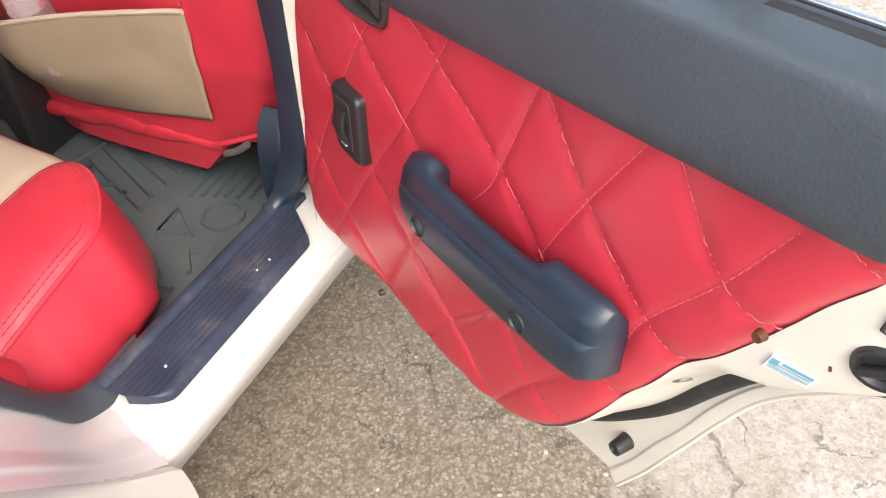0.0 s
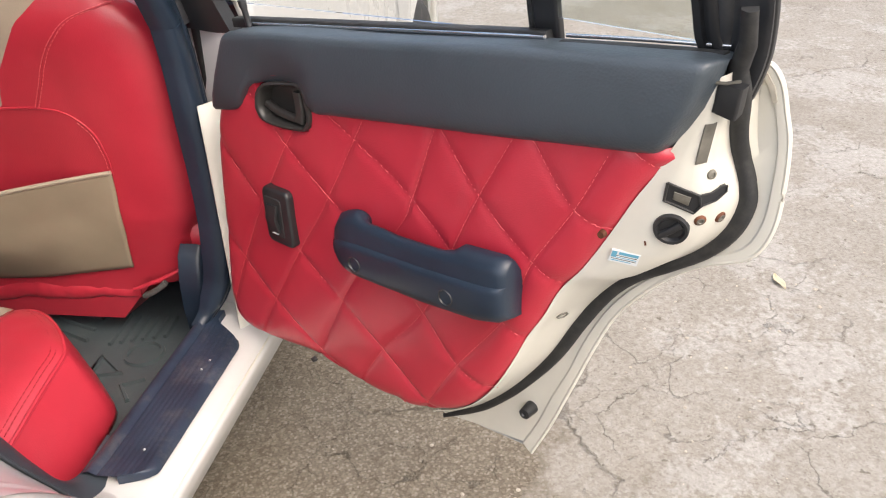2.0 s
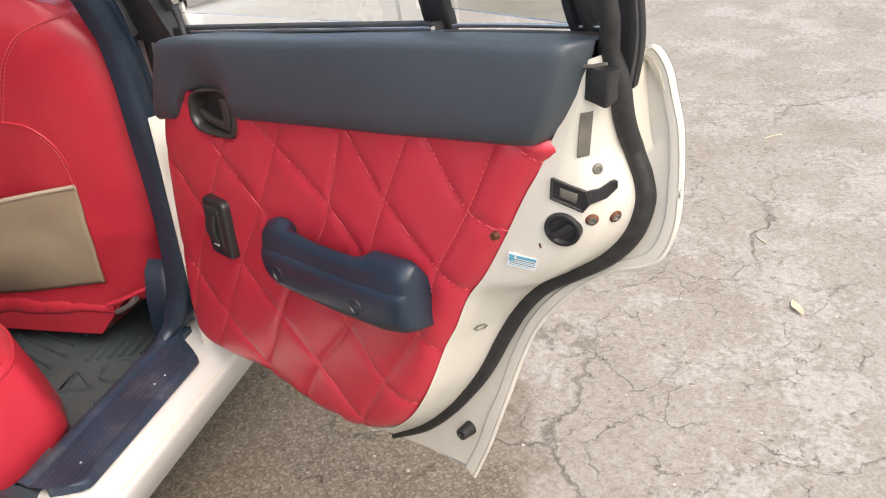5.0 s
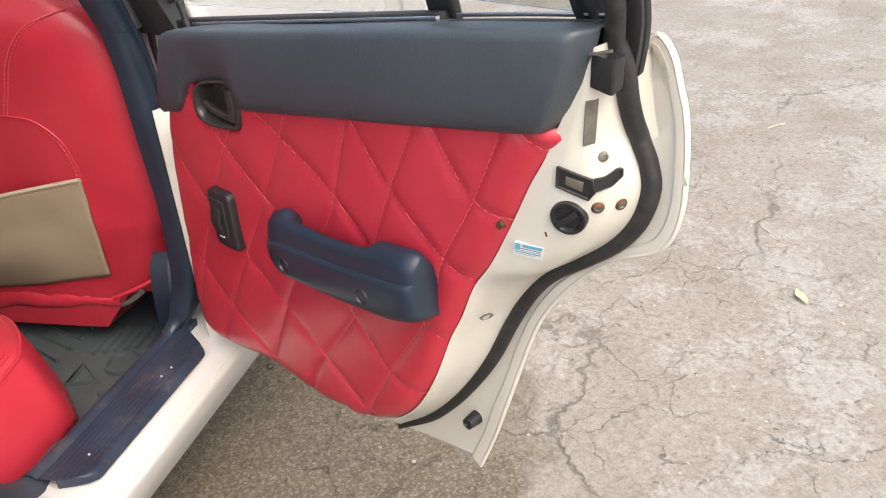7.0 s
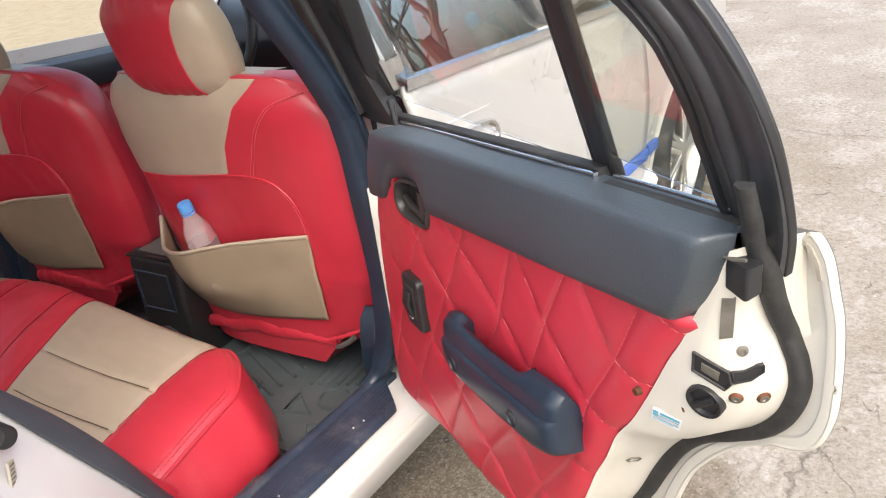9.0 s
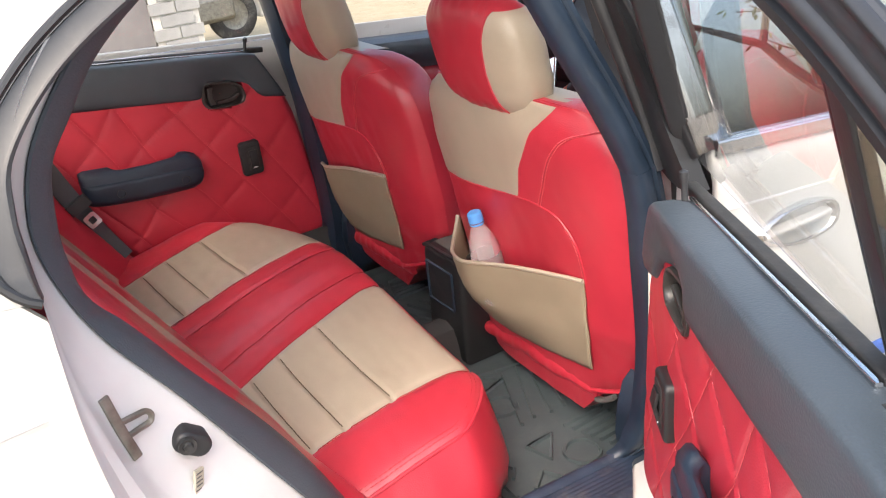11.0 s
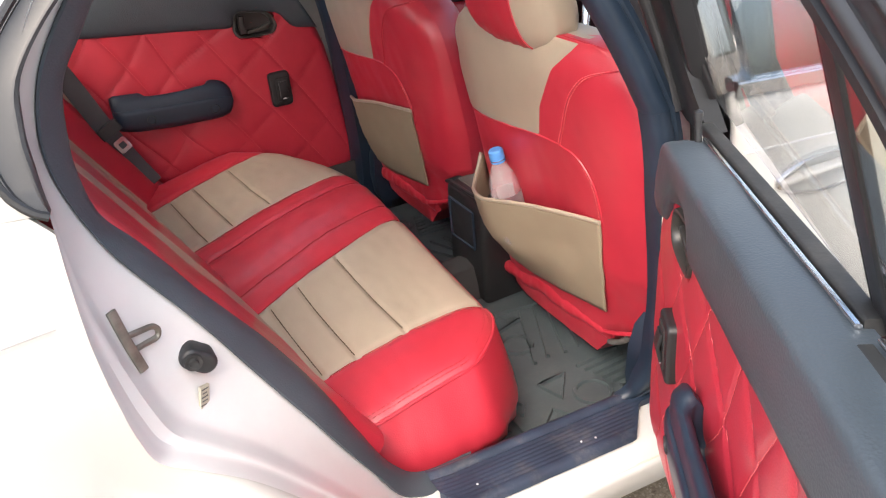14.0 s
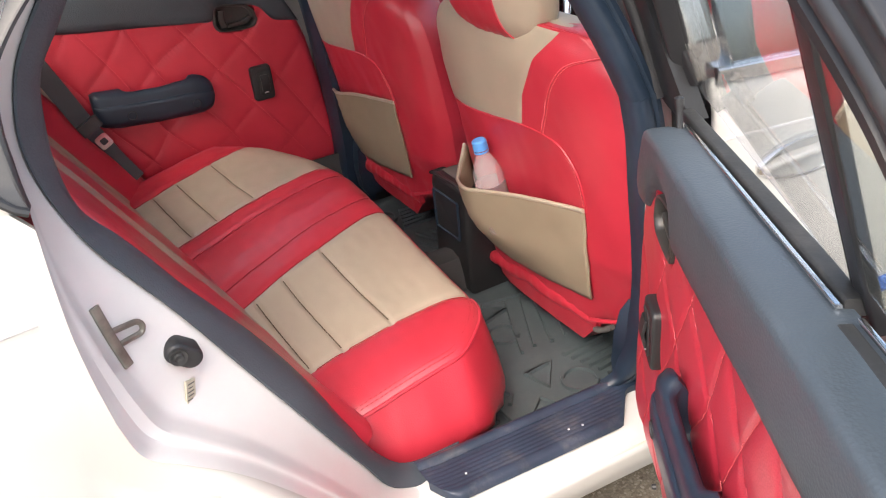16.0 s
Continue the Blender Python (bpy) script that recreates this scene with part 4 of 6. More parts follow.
# quarter panel in rays from the rear wheel's centre
WC, WR = (-0.88, 0.29), 0.398
pol = sorted((math.degrees(math.atan2(p[2] - WC[1], p[0] - WC[0])), math.hypot(p[2] - WC[1], p[0] - WC[0])) for p in keyed(JA, 4) if p[2] < 1.012 and p[0] < -0.3)
pol = [(-8, 0.49)] + pol + [(79.3, 0.731)]
P = []
for th in np.r_[np.linspace(-8, 79.2, 50), np.linspace(81, 188, 40)]:
    t = radians(th)
    if th <= 79.2:
        R = float(np.interp(th, [p[0] for p in pol], [p[1] for p in pol]))
    else:
        R = min((0.724 * math.sin(radians(79.2)) + 0.03 * min(1, (th - 79) / 8)) / max(math.sin(t), 1e-3), 0.95 / max(abs(math.cos(t)), 1e-3))
    row = []
    for s in (0.0, 0.02, 0.06, 0.15, 0.3, 0.45, 0.6, 0.75, 0.9, 1.0):
        r = WR + (R - WR) * s
        x, z = WC[0] + r * math.cos(t), WC[1] + r * math.sin(t)
        y = -0.050 - 0.045 * math.exp(-(((z - 0.66) / 0.16) ** 2)) * (1 - math.exp(-((x + 0.74) ** 2) / 0.02)) * (1 - s**4 if th < 79.3 else 1.0) - (0.010 if s < 0.1 else 0)
        y += 0.055 * max(0.0, (z - 0.80) / 0.21) ** 1.3 if z > 0.80 else 0.0
        y += max(0, -x - 1.4) ** 2 * 0.6
        row.append((x, y, z))
    lip = row[0]
    P.append([(lip[0], lip[1] + 0.03, lip[2]), (lip[0], lip[1] + 0.002, lip[2])] + row + [(row[-1][0], row[-1][1] + 0.012, row[-1][2])])
part("quarter_panel", grid(np.array(P)), WHITE, car, "glossy white rear quarter panel", angle=60)
# thin grey strip; the crease's shade is in its colour
xs = np.linspace(-1.7, -0.775, 30)
part("crease_line", sweep(np.c_[xs, -0.0335 - 0.012 * (1 - np.exp(-((xs + 0.74) ** 2) / 0.02)) + np.maximum(0, -xs - 1.4) ** 2 * 0.6, 0.905 + 0.03 * (xs + 0.75)], rrect(0.0022, 0.0026, 0.0008)), surface("crease_shade_grey", (0.36, 0.36, 0.36), 0.5, vary=0.1), car)
P = []
for th in np.linspace(-8, 188, 40):
    t = radians(th)
    P.append([(WC[0] + (WR - 0.004) * math.cos(t), y, WC[1] + (WR - 0.004) * math.sin(t)) for y in (-0.03, 0.05, 0.14, 0.26)])
part("wheel_housing", grid(np.array(P)), BLACK, car, "black inner wheel housing")
# pillar skin and roof side behind the doorway
P = []
for k, p in enumerate(ao):
    s = k / (len(ao) - 1)
    back = np.array([-0.86 - 0.44 * s, 0.22 - 0.16 * s, 1.345 - 0.29 * s])
    P.append([p + (back - p) * f + np.array([0, -0.012 * math.sin(math.pi * f), 0]) for f in np.linspace(0, 1, 8)])
part("rear_pillar", grid(np.array(P)), WHITE, car, "white rear roof pillar")

# sill with step plate
def along(prof, x0, x1, n=24, skew=-0.05):
    xs = np.linspace(x0, x1, n)
    return np.array([[(x, y + skew * x, z) for y, z in prof] for x in xs])


part("sill", grid(along([(0.05, 0.20), (0.0, 0.23), (-0.020, 0.28), (-0.026, 0.300), (-0.027, 0.308), (-0.025, 0.313), (-0.022, 0.316), (-0.018, 0.326), (-0.010, 0.336), (0.006, 0.342), (0.03, 0.348), (0.10, 0.350)], -0.52, 1.25, 60)), WHITE_LIGHTENED, car, "white painted sill", angle=50)
part("sill_bead", tube(along([(-0.022, 0.3155)], -0.50, 0.06, 20)[:, 0], 0.0022, 6), CREAM, car)
prof = [(0.000, 0.346), (0.001, 0.356), (0.006, 0.360)]
for k in range(8):
    y = 0.010 + k * 0.0085
    prof += [(y, 0.3608), (y + 0.0025, 0.3615), (y + 0.005, 0.3615), (y + 0.0075, 0.3608)]
prof += [(0.077, 0.361), (0.080, 0.364), (0.085, 0.3670), (0.091, 0.3675), (0.097, 0.365), (0.102, 0.356), (0.107, 0.33), (0.118, 0.235)]
P = along(prof, -0.352, 0.075, 46)
for i, x in enumerate(np.linspace(-0.352, 0.075, 46)):
    k = max(0.0, (-0.318 - x) / 0.034)
    f = max(0.0, (x + 0.012) / 0.087)
    push = 0.045 * k**2 + 0.062 * min(1, f * 1.6)
    P[i, :, 1] = np.maximum(P[i, :, 1], -0.05 * x + push)
    P[i, :, 2] += 0.004 * k
    if x > 0.02:
        P[i, -9:, 2] += 0.15 * (x - 0.02)
part("step_plate", grid(P), NAVY_WORN, car, "worn navy plastic step plate with ridges", angle=50)
# small glints on the plate, put in as white specks
for x, y in ((-0.292, 0.034), (-0.10, 0.030), (-0.075, 0.026)):
    part("step_glint", spin([(0, 0.0006), (0.0015, 0.0005), (0.002, -0.001)], 7, "z", (x, y - 0.05 * x, 0.3628)), LABEL_W, car)
# rear trim that closes the plate towards the seat
part("sill_carpet", grid(along([(0.110, 0.29), (0.118, 0.255), (0.142, 0.241), (0.20, 0.2345)], -0.40, 0.30, 20)), CARPET, car, "worn grey carpet edge")

# floor pan, tunnel, rear bulkhead
part("floor_pan", grid(np.array([[(x, y, 0.222) for y in np.linspace(0.10, 1.30, 6)] for x in np.linspace(-0.9, 1.35, 8)])), CARPET, car, "dark carpeted floor", thick=0.01)
tp = [(0.668, 0.224), (0.676, 0.285), (0.692, 0.325), (0.722, 0.335), (0.760, 0.325), (0.784, 0.285), (0.80, 0.224)]
part("tunnel", grid(along(tp, -0.5, 1.2, 10, 0)), CARPET, car)

# middle pillar: painted outside, moulded trim inside
zs = np.linspace(0.34, 0.890, 14)
P = [[(0.078, -0.052, z), (0.058, -0.048, z), (0.060, -0.030, z), (0.078, -0.005, z), (0.098, 0.020, z), (0.114, 0.050, z), (0.124, 0.09, z)] for z in zs]
part("pillar_jamb", grid(np.array(P)), WHITE_LIGHTENED, car, "white painted middle pillar jamb", angle=60)
zs = np.linspace(0.888, 1.32, 10)
P = [[(0.078 - 0.24 * (z - 0.905), -0.052 + 0.30 * (z - 0.905), z), (0.050 - 0.24 * (z - 0.905), -0.046 + 0.30 * (z - 0.905), z), (0.052 - 0.24 * (z - 0.905), -0.020 + 0.28 * (z - 0.905), z), (0.068 - 0.24 * (z - 0.905), 0.015 + 0.24 * (z - 0.905), z), (0.094 - 0.24 * (z - 0.905), 0.06 + 0.2 * (z - 0.905), z), (0.11 - 0.24 * (z - 0.905), 0.09 + 0.2 * (z - 0.905), z)] for z in zs]
part("pillar_frame", grid(np.array(P)), BLACK, car, "black painted upper pillar", angle=60)
path = catmull([(0.022, 0.092, 0.352), (0.045, 0.086, 0.364), (0.062, 0.074, 0.392), (0.076, 0.058, 0.44), (0.085, 0.050, 0.51), (0.086, 0.048, 0.60), (0.072, 0.048, 0.75), (0.064, 0.048, 0.835), (0.050, 0.048, 0.905)], 34)
pb = np.array([(-0.044, -0.030), (-0.036, -0.044), (-0.020, -0.046), (-0.012, -0.038), (-0.004, -0.046), (0.026, -0.046), (0.044, -0.034), (0.050, 0.0), (0.044, 0.03), (-0.036, 0.03), (-0.046, 0.0)])
sc = np.interp(path[:, 2], [0.366, 0.40, 0.5, 0.6, 0.9], [0.30, 0.50, 0.66, 0.62, 0.52])
part("pillar_trim", sweep(path, pb, up=(0, 1, 0), scale=sc), NAVY, car, "navy moulded lower pillar trim", angle=50)
path = catmull([(0.053, 0.048, 0.898), (0.003, 0.053, 1.00), (-0.050, 0.066, 1.10), (-0.11, 0.10, 1.24), (-0.135, 0.12, 1.30)], 20)
part("pillar_trim", sweep(path, pb * 0.50, up=(0, 1, 0)), NAVY, car, "navy moulded upper pillar trim", angle=50)
path = catmull([(0.072, 0.030, 0.900), (0.045, 0.040, 1.00), (0.0, 0.062, 1.14), (-0.050, 0.09, 1.30)], 20)
part("pillar_seal", sweep(path, ring(0.011, 10), up=(0, 1, 0)), SEAL_GREY, car)
part("pillar_seal", sweep(catmull([(0.100, 0.024, 0.36), (0.112, 0.020, 0.42), (0.122, 0.020, 0.6), (0.104, 0.022, 0.9)], 24), ring(0.012, 10), up=(0, 1, 0)), RUBBER, car)
# front belt webbing hanging inside the pillar
path = catmull([(0.05, 0.150, 1.20), (0.108, 0.168, 1.065), (0.150, 0.172, 0.965), (0.19, 0.172, 0.83), (0.235, 0.172, 0.66)], 24)
part("front_seat_belt", sweep(path, rrect(0.046, 0.002, 0.0008), up=(0.2, 1, 0)), BELT, car, "grey seat belt webbing")

# front door closed, wing, wheel, seen through the open door's glass
def side_y(x, z):
    return -0.058 - 0.030 * math.exp(-(((z - 0.60) / 0.22) ** 2)) + 0.02 * max(0, x - 1.0) ** 2 + (0.25 * (z - 0.90) if z > 0.90 else 0.0)


def belt_z(x):
    return 0.945 - 0.088 * (x - 0.05)


P = [[(x, side_y(x, z), z) for z in np.linspace(0.30, belt_z(x), 16)] for x in np.linspace(0.086, 1.185, 26)]
fd = part("front_door", grid(np.array(P)), WHITE, car, "closed white front door", thick=0.012)
xs = np.linspace(0.09, 1.12, 24)
part("belt_moulding", sweep([(x, side_y(x, belt_z(x)) - 0.006, belt_z(x) + 0.004) for x in xs], rrect(0.016, 0.022, 0.004)), CHROME, fd, "bright belt moulding")
part("rub_strip", sweep([(x, side_y(x, 0.5) - 0.006, 0.515 - 0.082 * x) for x in np.linspace(0.12, 1.16, 20)], rrect(0.012, 0.032, 0.004)), BLUE_TAPE, fd, "blue rub strip along the door")
# crease drawn by a strip coloured paler than the door, like caught light
part("door_crease", sweep([(x, side_y(x, 0.80) - 0.001, 0.865 - 0.09 * x) for x in np.linspace(0.10, 1.17, 20)], rrect(0.003, 0.004, 0.001)), surface("crease_line_pale", (0.55, 0.55, 0.55), 0.4, vary=0.05), fd)
hz = [(0.205, 0.782), (0.25, 0.800), (0.31, 0.803), (0.37, 0.790), (0.39, 0.765), (0.375, 0.742), (0.31, 0.738), (0.24, 0.752), (0.208, 0.768)]
ho = catmull(hz + hz[:1], 32)[:-1] + np.array([-0.045, 0.018])
hc = ho.mean(0)
yh = side_y(0.3, 0.77)
P = np.array([[(q[0], yh + dy, q[1]) for q in hc + (ho - hc) * f] for f, dy in ((1.03, 0.0), (1.03, -0.006), (0.97, -0.011), (0.88, -0.010), (0.80, -0.002), (0.5, 0.006), (0.05, 0.008))])
hd = part("door_handle", grid(P, close_v=True), CHROME, fd, "bright oval outer door handle")
part("handle_grip", sweep([(0.170, yh - 0.006, 0.793), (0.205, yh - 0.016, 0.801), (0.265, yh - 0.018, 0.800), (0.310, yh - 0.008, 0.794)], rrect(0.020, 0.010, 0.004)), WHITE, hd)
P = []
for x in np.linspace(0.10, 1.08, 16):
    zt = min(1.30, belt_z(x) + 0.02 + 0.36 * min(1, (1.10 - x) / 0.55))
    P.append([(x - 0.05 * s, -0.045 + 0.27 * (belt_z(x) + (zt - belt_z(x)) * s - 0.93), belt_z(x) + (zt - belt_z(x)) * s) for s in np.linspace(0, 1, 7)])
g = part("front_door_glass", grid(np.array(P)), GLASS_FILM, fd, "closed front door glass with reflections", thick=0.003, smooth=False)
g.visible_shadow = False
part("front_window_frame", sweep(catmull([(0.075, -0.045, 0.94), (0.02, 0.01, 1.12), (-0.035, 0.07, 1.30), (0.1, 0.075, 1.315), (0.45, 0.068, 1.305), (0.7, 0.035, 1.22), (0.95, -0.01, 1.04), (1.12, -0.05, 0.86)], 50), rrect(0.030, 0.022, 0.005), up=(0, 1, 0)), BLACK, fd, "black front window frame")
P = [[(0.062 - 0.24 * (z - 0.93) + dx, -0.062 + 0.27 * (z - 0.93), z) for dx in (0.0, 0.02, 0.045, 0.07)] for z in np.linspace(0.945, 1.30, 8)]
part("pillar_strip", grid(np.array(P)), CHROME, fd, "mirror-bright pillar strip", thick=0.003)
WF = (1.585, 0.235)
P = []
for th in np.linspace(-10, 190, 44):
    t = radians(th)
    c_, s_ = math.cos(t), math.sin(t)
    R = min(0.90 / max(abs(c_), 1e-3) if c_ > 0 else 0.395 / max(abs(c_), 1e-3), (0.60 - 0.10 * c_) / max(s_, 1e-3) if s_ > 0 else 9)
    row = []
    for f in (0, 0.05, 0.2, 0.4, 0.6, 0.8, 1.0):
        r = 0.345 + (max(R, 0.36) - 0.345) * f
        x, z = WF[0] + r * c_, WF[1] + r * s_
        row.append((x, side_y(min(x, 1.9), z) - (0.008 if f == 0 else 0) + 0.35 * max(0, x - 1.9) ** 2, z))
    P.append([(row[0][0], row[0][1] + 0.04, row[0][2])] + row)
wing = part("front_wing", grid(np.array(P)), WHITE, car, "white front wing", angle=60)
part("rub_strip", sweep([(x, side_y(x, 0.43) - 0.006, 0.515 - 0.082 * x) for x in np.linspace(1.195, 1.275, 8)], rrect(0.012, 0.032, 0.004)), BLUE_TAPE, wing, "blue rub strip end")
P = []
for th in np.linspace(-10, 190, 30):
    t = radians(th)
    P.append([(WF[0] + 0.342 * math.cos(t), y, WF[1] + 0.342 * math.sin(t)) for y in (-0.04, 0.08, 0.20)])
part("wheel_housing", grid(np.array(P)), BLACK, car)


def wheel(x, y, z, out):
    R = 0.285
    w = part("wheel", spin([(0.19, -0.085), (0.215, -0.095), (0.255, -0.095), (0.275, -0.082), (R, -0.06), (R, 0.06), (0.275, 0.082), (0.255, 0.095), (0.215, 0.095), (0.19, 0.085)], 40, "y"), TYRE, car, "road wheel with black tyre")
    w.location = (x, y, z)
    part("rim", spin([(0.196, -0.085), (0.19, -0.075), (0.180, -0.06), (0.182, 0.07), (0.195, 0.085)], 40, "y"), ALLOY, w, "silver alloy rim")
    for k in range(5):
        for side in (-0.12, 0.12):
            a0, a1 = radians(72 * k) + side * 1.6, radians(72 * k) + side * 0.9
            pts = [(r * math.cos(a), out * (0.072 - 0.02 * (r / 0.19)), r * math.sin(a)) for r, a in ((0.03, a0 * 0.5 + a1 * 0.5), (0.10, a1), (0.185, a1 + side * 0.5))]
            part("spoke", sweep(pts, rrect(0.018, 0.016, 0.004), up=(0, out, 0)), ALLOY, w)
    part("hub_cap", spin([(0.0, 0.078 * out), (0.028, 0.076 * out), (0.036, 0.066 * out), (0.045, 0.04 * out)], 20, "y"), ALLOY, w)
    part("brake_disc", spin([(0.05, 0.0), (0.12, 0.0), (0.12, 0.01 * out), (0.05, 0.01 * out)], 30, "y"), STEEL, w)
    return w


wheel(WF[0], 0.005, 0.275, -1)
wheel(WC[0], 0.035, 0.287, -1)
wheel(WF[0], 1.395, 0.275, 1)
wheel(WC[0], 1.365, 0.287, 1)

# door mirrors
for sy, y0, x0, z0 in ((-1, -0.16, 0.97, 0.985), (1, 1.56, 0.97, 0.955)):
    P = []
    for k, s in enumerate(np.linspace(0, 1, 9)):
        w_ = (0.11 - 0.045 * s**2, 0.075 - 0.035 * s**2)
        q = rrect(2 * w_[0], 2 * w_[1], min(w_) * 0.7, 5)
        P.append([(x0 + 0.09 * s, y0 + p[0], z0 + p[1] + 0.01 * s) for p in q])
    V, F = grid(np.array(P), close_v=True)
    mm = len(P[0])
    F = F + [tuple(len(V) - mm + k for k in range(mm))]
    mi = part("door_mirror", (V, F), WHITE, car, "white door mirror", angle=50)
    q = rrect(0.20, 0.132, 0.045, 5)
    part("mirror_glass", (np.array([(x0 + 0.012, y0 + p[0], z0 + p[1]) for p in q]), [tuple(range(len(q)))]), CHROME, mi, "wet mirror glass", thick=0.003)
    part("mirror_foot", sweep([(x0 + 0.05, y0 - sy * 0.08, z0 - 0.03), (x0 + 0.06, YC + sy * 0.80, z0 - 0.06)], rrect(0.06, 0.04, 0.012)), BLACK, mi)

# roof, bonnet, boot, glass and the far side
P = []
for s in np.linspace(0, 1, 12):
    x = 0.75 - 1.55 * s
    z = 1.40 + 0.055 * math.sin(math.pi * (0.15 + 0.75 * s))
    P.append([(x, YC + w * 0.56 * (1 - 0.06 * abs(s - 0.5)), z - 0.09 * abs(w) ** 3) for w in np.linspace(-1, 1, 13)])
part("roof", grid(np.array(P)), WHITE, car, "white roof", thick=0.02)
# unseen lining, coloured very pale to bounce light down on the seats
P2 = np.array(P) - np.array([0, 0, 0.035])
part("headliner", grid(P2), surface("grey_headliner", (0.74, 0.73, 0.70), 0.9, vary=0.06, relief=0.2), car, "pale grey headliner", thick=0.006)
P = [[(2.30 - 1.12 * s, YC + w * (0.70 + 0.05 * s), 0.62 + 0.24 * s ** 0.7 - 0.05 * abs(w) ** 3 - 0.10 * (1 - s) ** 4) for w in np.linspace(-1, 1, 13)] for s in np.linspace(0, 1, 12)]
part("bonnet", grid(np.array(P)), WHITE, car, "white bonnet", thick=0.015)
P = [[(2.30 + 0.05 * math.sin(math.pi * s) - 0.25 * abs(w) ** 3, YC + w * 0.76, 0.16 + 0.40 * s) for w in np.linspace(-1, 1, 13)] for s in np.linspace(0, 1, 8)]
part("front_bumper", grid(np.array(P)), WHITE, car, "white front bumper", thick=0.02)
P = [[(-1.28 - 0.50 * s, YC + w * 0.68, 1.02 - 0.03 * s - 0.03 * abs(w) ** 3) for w in np.linspace(-1, 1, 11)] for s in np.linspace(0, 1, 8)]
part("boot_lid", grid(np.array(P)), WHITE, car, "white boot lid", thick=0.015)
P = [[(-1.78 - 0.05 * math.sin(math.pi * s) + 0.2 * abs(w) ** 3, YC + w * 0.75, 0.22 + 0.76 * s) for w in np.linspace(-1, 1, 11)] for s in np.linspace(0, 1, 8)]
part("tail_panel", grid(np.array(P)), WHITE, car, "white tail and rear bumper", thick=0.02)
P = [[(1.20 - 0.47 * s, YC + w * (0.70 - 0.14 * s), 0.88 + 0.46 * s - 0.02 * abs(w) ** 2) for w in np.linspace(-1, 1, 9)] for s in np.linspace(0, 1, 8)]
g = part("windscreen", grid(np.array(P)), GLASS, car, "windscreen", thick=0.004, smooth=False)
g.visible_shadow = False
P = [[(-1.28 + 0.46 * s, YC + w * (0.62 - 0.08 * s), 1.03 + 0.31 * s) for w in np.linspace(-1, 1, 9)] for s in np.linspace(0, 1, 6)]
g = part("rear_screen", grid(np.array(P)), GLASS_TINT, car, "rear window", thick=0.004, smooth=False)
g.visible_shadow = False
part("parcel_shelf", grid(np.array([[(x, y, 0.985) for y in (0.15, 0.7, 1.25)] for x in (-1.28, -0.72)])), GREY_TRIM, car, "grey parcel shelf", thick=0.02)
for sy in (-1, 1):
    path = [(1.19, YC + sy * 0.73, 0.87), (0.98, YC + sy * 0.675, 1.08), (0.76, YC + sy * 0.585, 1.31)]
    part("front_pillar", sweep(catmull(path, 12), rrect(0.07, 0.045, 0.012)), [NAVY], car, "navy front pillar trim")


# far side of the car, from inside
def far(x, z):
    return 1.455 + 0.03 * math.exp(-(((z - 0.60) / 0.22) ** 2)) - (0.25 * (z - 0.90) if z > 0.90 else 0.0)


P = [[(x, far(x, z) + 0.02, z) for z in np.linspace(0.28, belt_z(x) - 0.01, 8)] for x in np.linspace(-0.78, 1.185, 20)]
part("far_side", grid(np.array(P)), WHITE, car, "white far side doors", thick=0.012)
P = []
for th in np.linspace(-8, 188, 40):
    t = radians(th)
    R = min(0.72 / max(math.sin(t), 1e-3) if math.sin(t) > 0 else 9, (0.10 if math.cos(t) > 0 else 0.95) / max(abs(math.cos(t)), 1e-3))
    R = max(R, 0.39)
    P.append([(WC[0] + (WR + (R - WR) * f) * math.cos(t), 1.47 - 0.3 * max(0, -(WC[0] + (WR + (R - WR) * f) * math.cos(t)) - 1.4) ** 2, WC[1] + (WR + (R - WR) * f) * math.sin(t)) for f in (0, 0.3, 0.7, 1)])
part("far_quarter_panel", grid(np.array(P)), WHITE, car, "white far quarter panel", thick=0.01)
P = []
for th in np.linspace(-10, 190, 34):
    t = radians(th)
    c_, s_ = math.cos(t), math.sin(t)
    R = max(min((0.90 if c_ > 0 else 0.395) / max(abs(c_), 1e-3), (0.60 - 0.10 * c_) / max(s_, 1e-3) if s_ > 0 else 9), 0.36)
    P.append([(WF[0] + (0.345 + (R - 0.345) * f) * c_, 1.47 - 0.35 * max(0, WF[0] + (0.345 + (R - 0.345) * f) * c_ - 1.9) ** 2, WF[1] + (0.345 + (R - 0.345) * f) * s_) for f in (0, 0.3, 0.7, 1)])
part("far_wing", grid(np.array(P)), WHITE, car, "white far front wing", thick=0.01)
# far rear pillar, its trim and the header rail
P = []
for k, p in enumerate(ao):
    s = k / (len(ao) - 1)
    q = np.array([p[0], 2 * YC - p[1], p[2]])
    back = np.array([-0.86 - 0.44 * s, 2 * YC - 0.22 + 0.16 * s, 1.345 - 0.29 * s])
    P.append([q + (back - q) * f for f in np.linspace(0, 1, 6)])
part("far_rear_pillar", grid(np.array(P)), GREY_TRIM, car, "grey trimmed far rear pillar", thick=0.02)
part("far_pillar_trim", sweep(catmull([(0.085, 1.330, 0.24), (0.100, 1.322, 0.40), (0.096, 1.326, 0.60), (0.082, 1.330, 0.80), (0.066, 1.330, 0.90), (0.02, 1.30, 1.12), (-0.04, 1.262, 1.30)], 30), pb * 1.15, up=(0, -1, 0)), NAVY, car, "navy far middle pillar trim", angle=50)
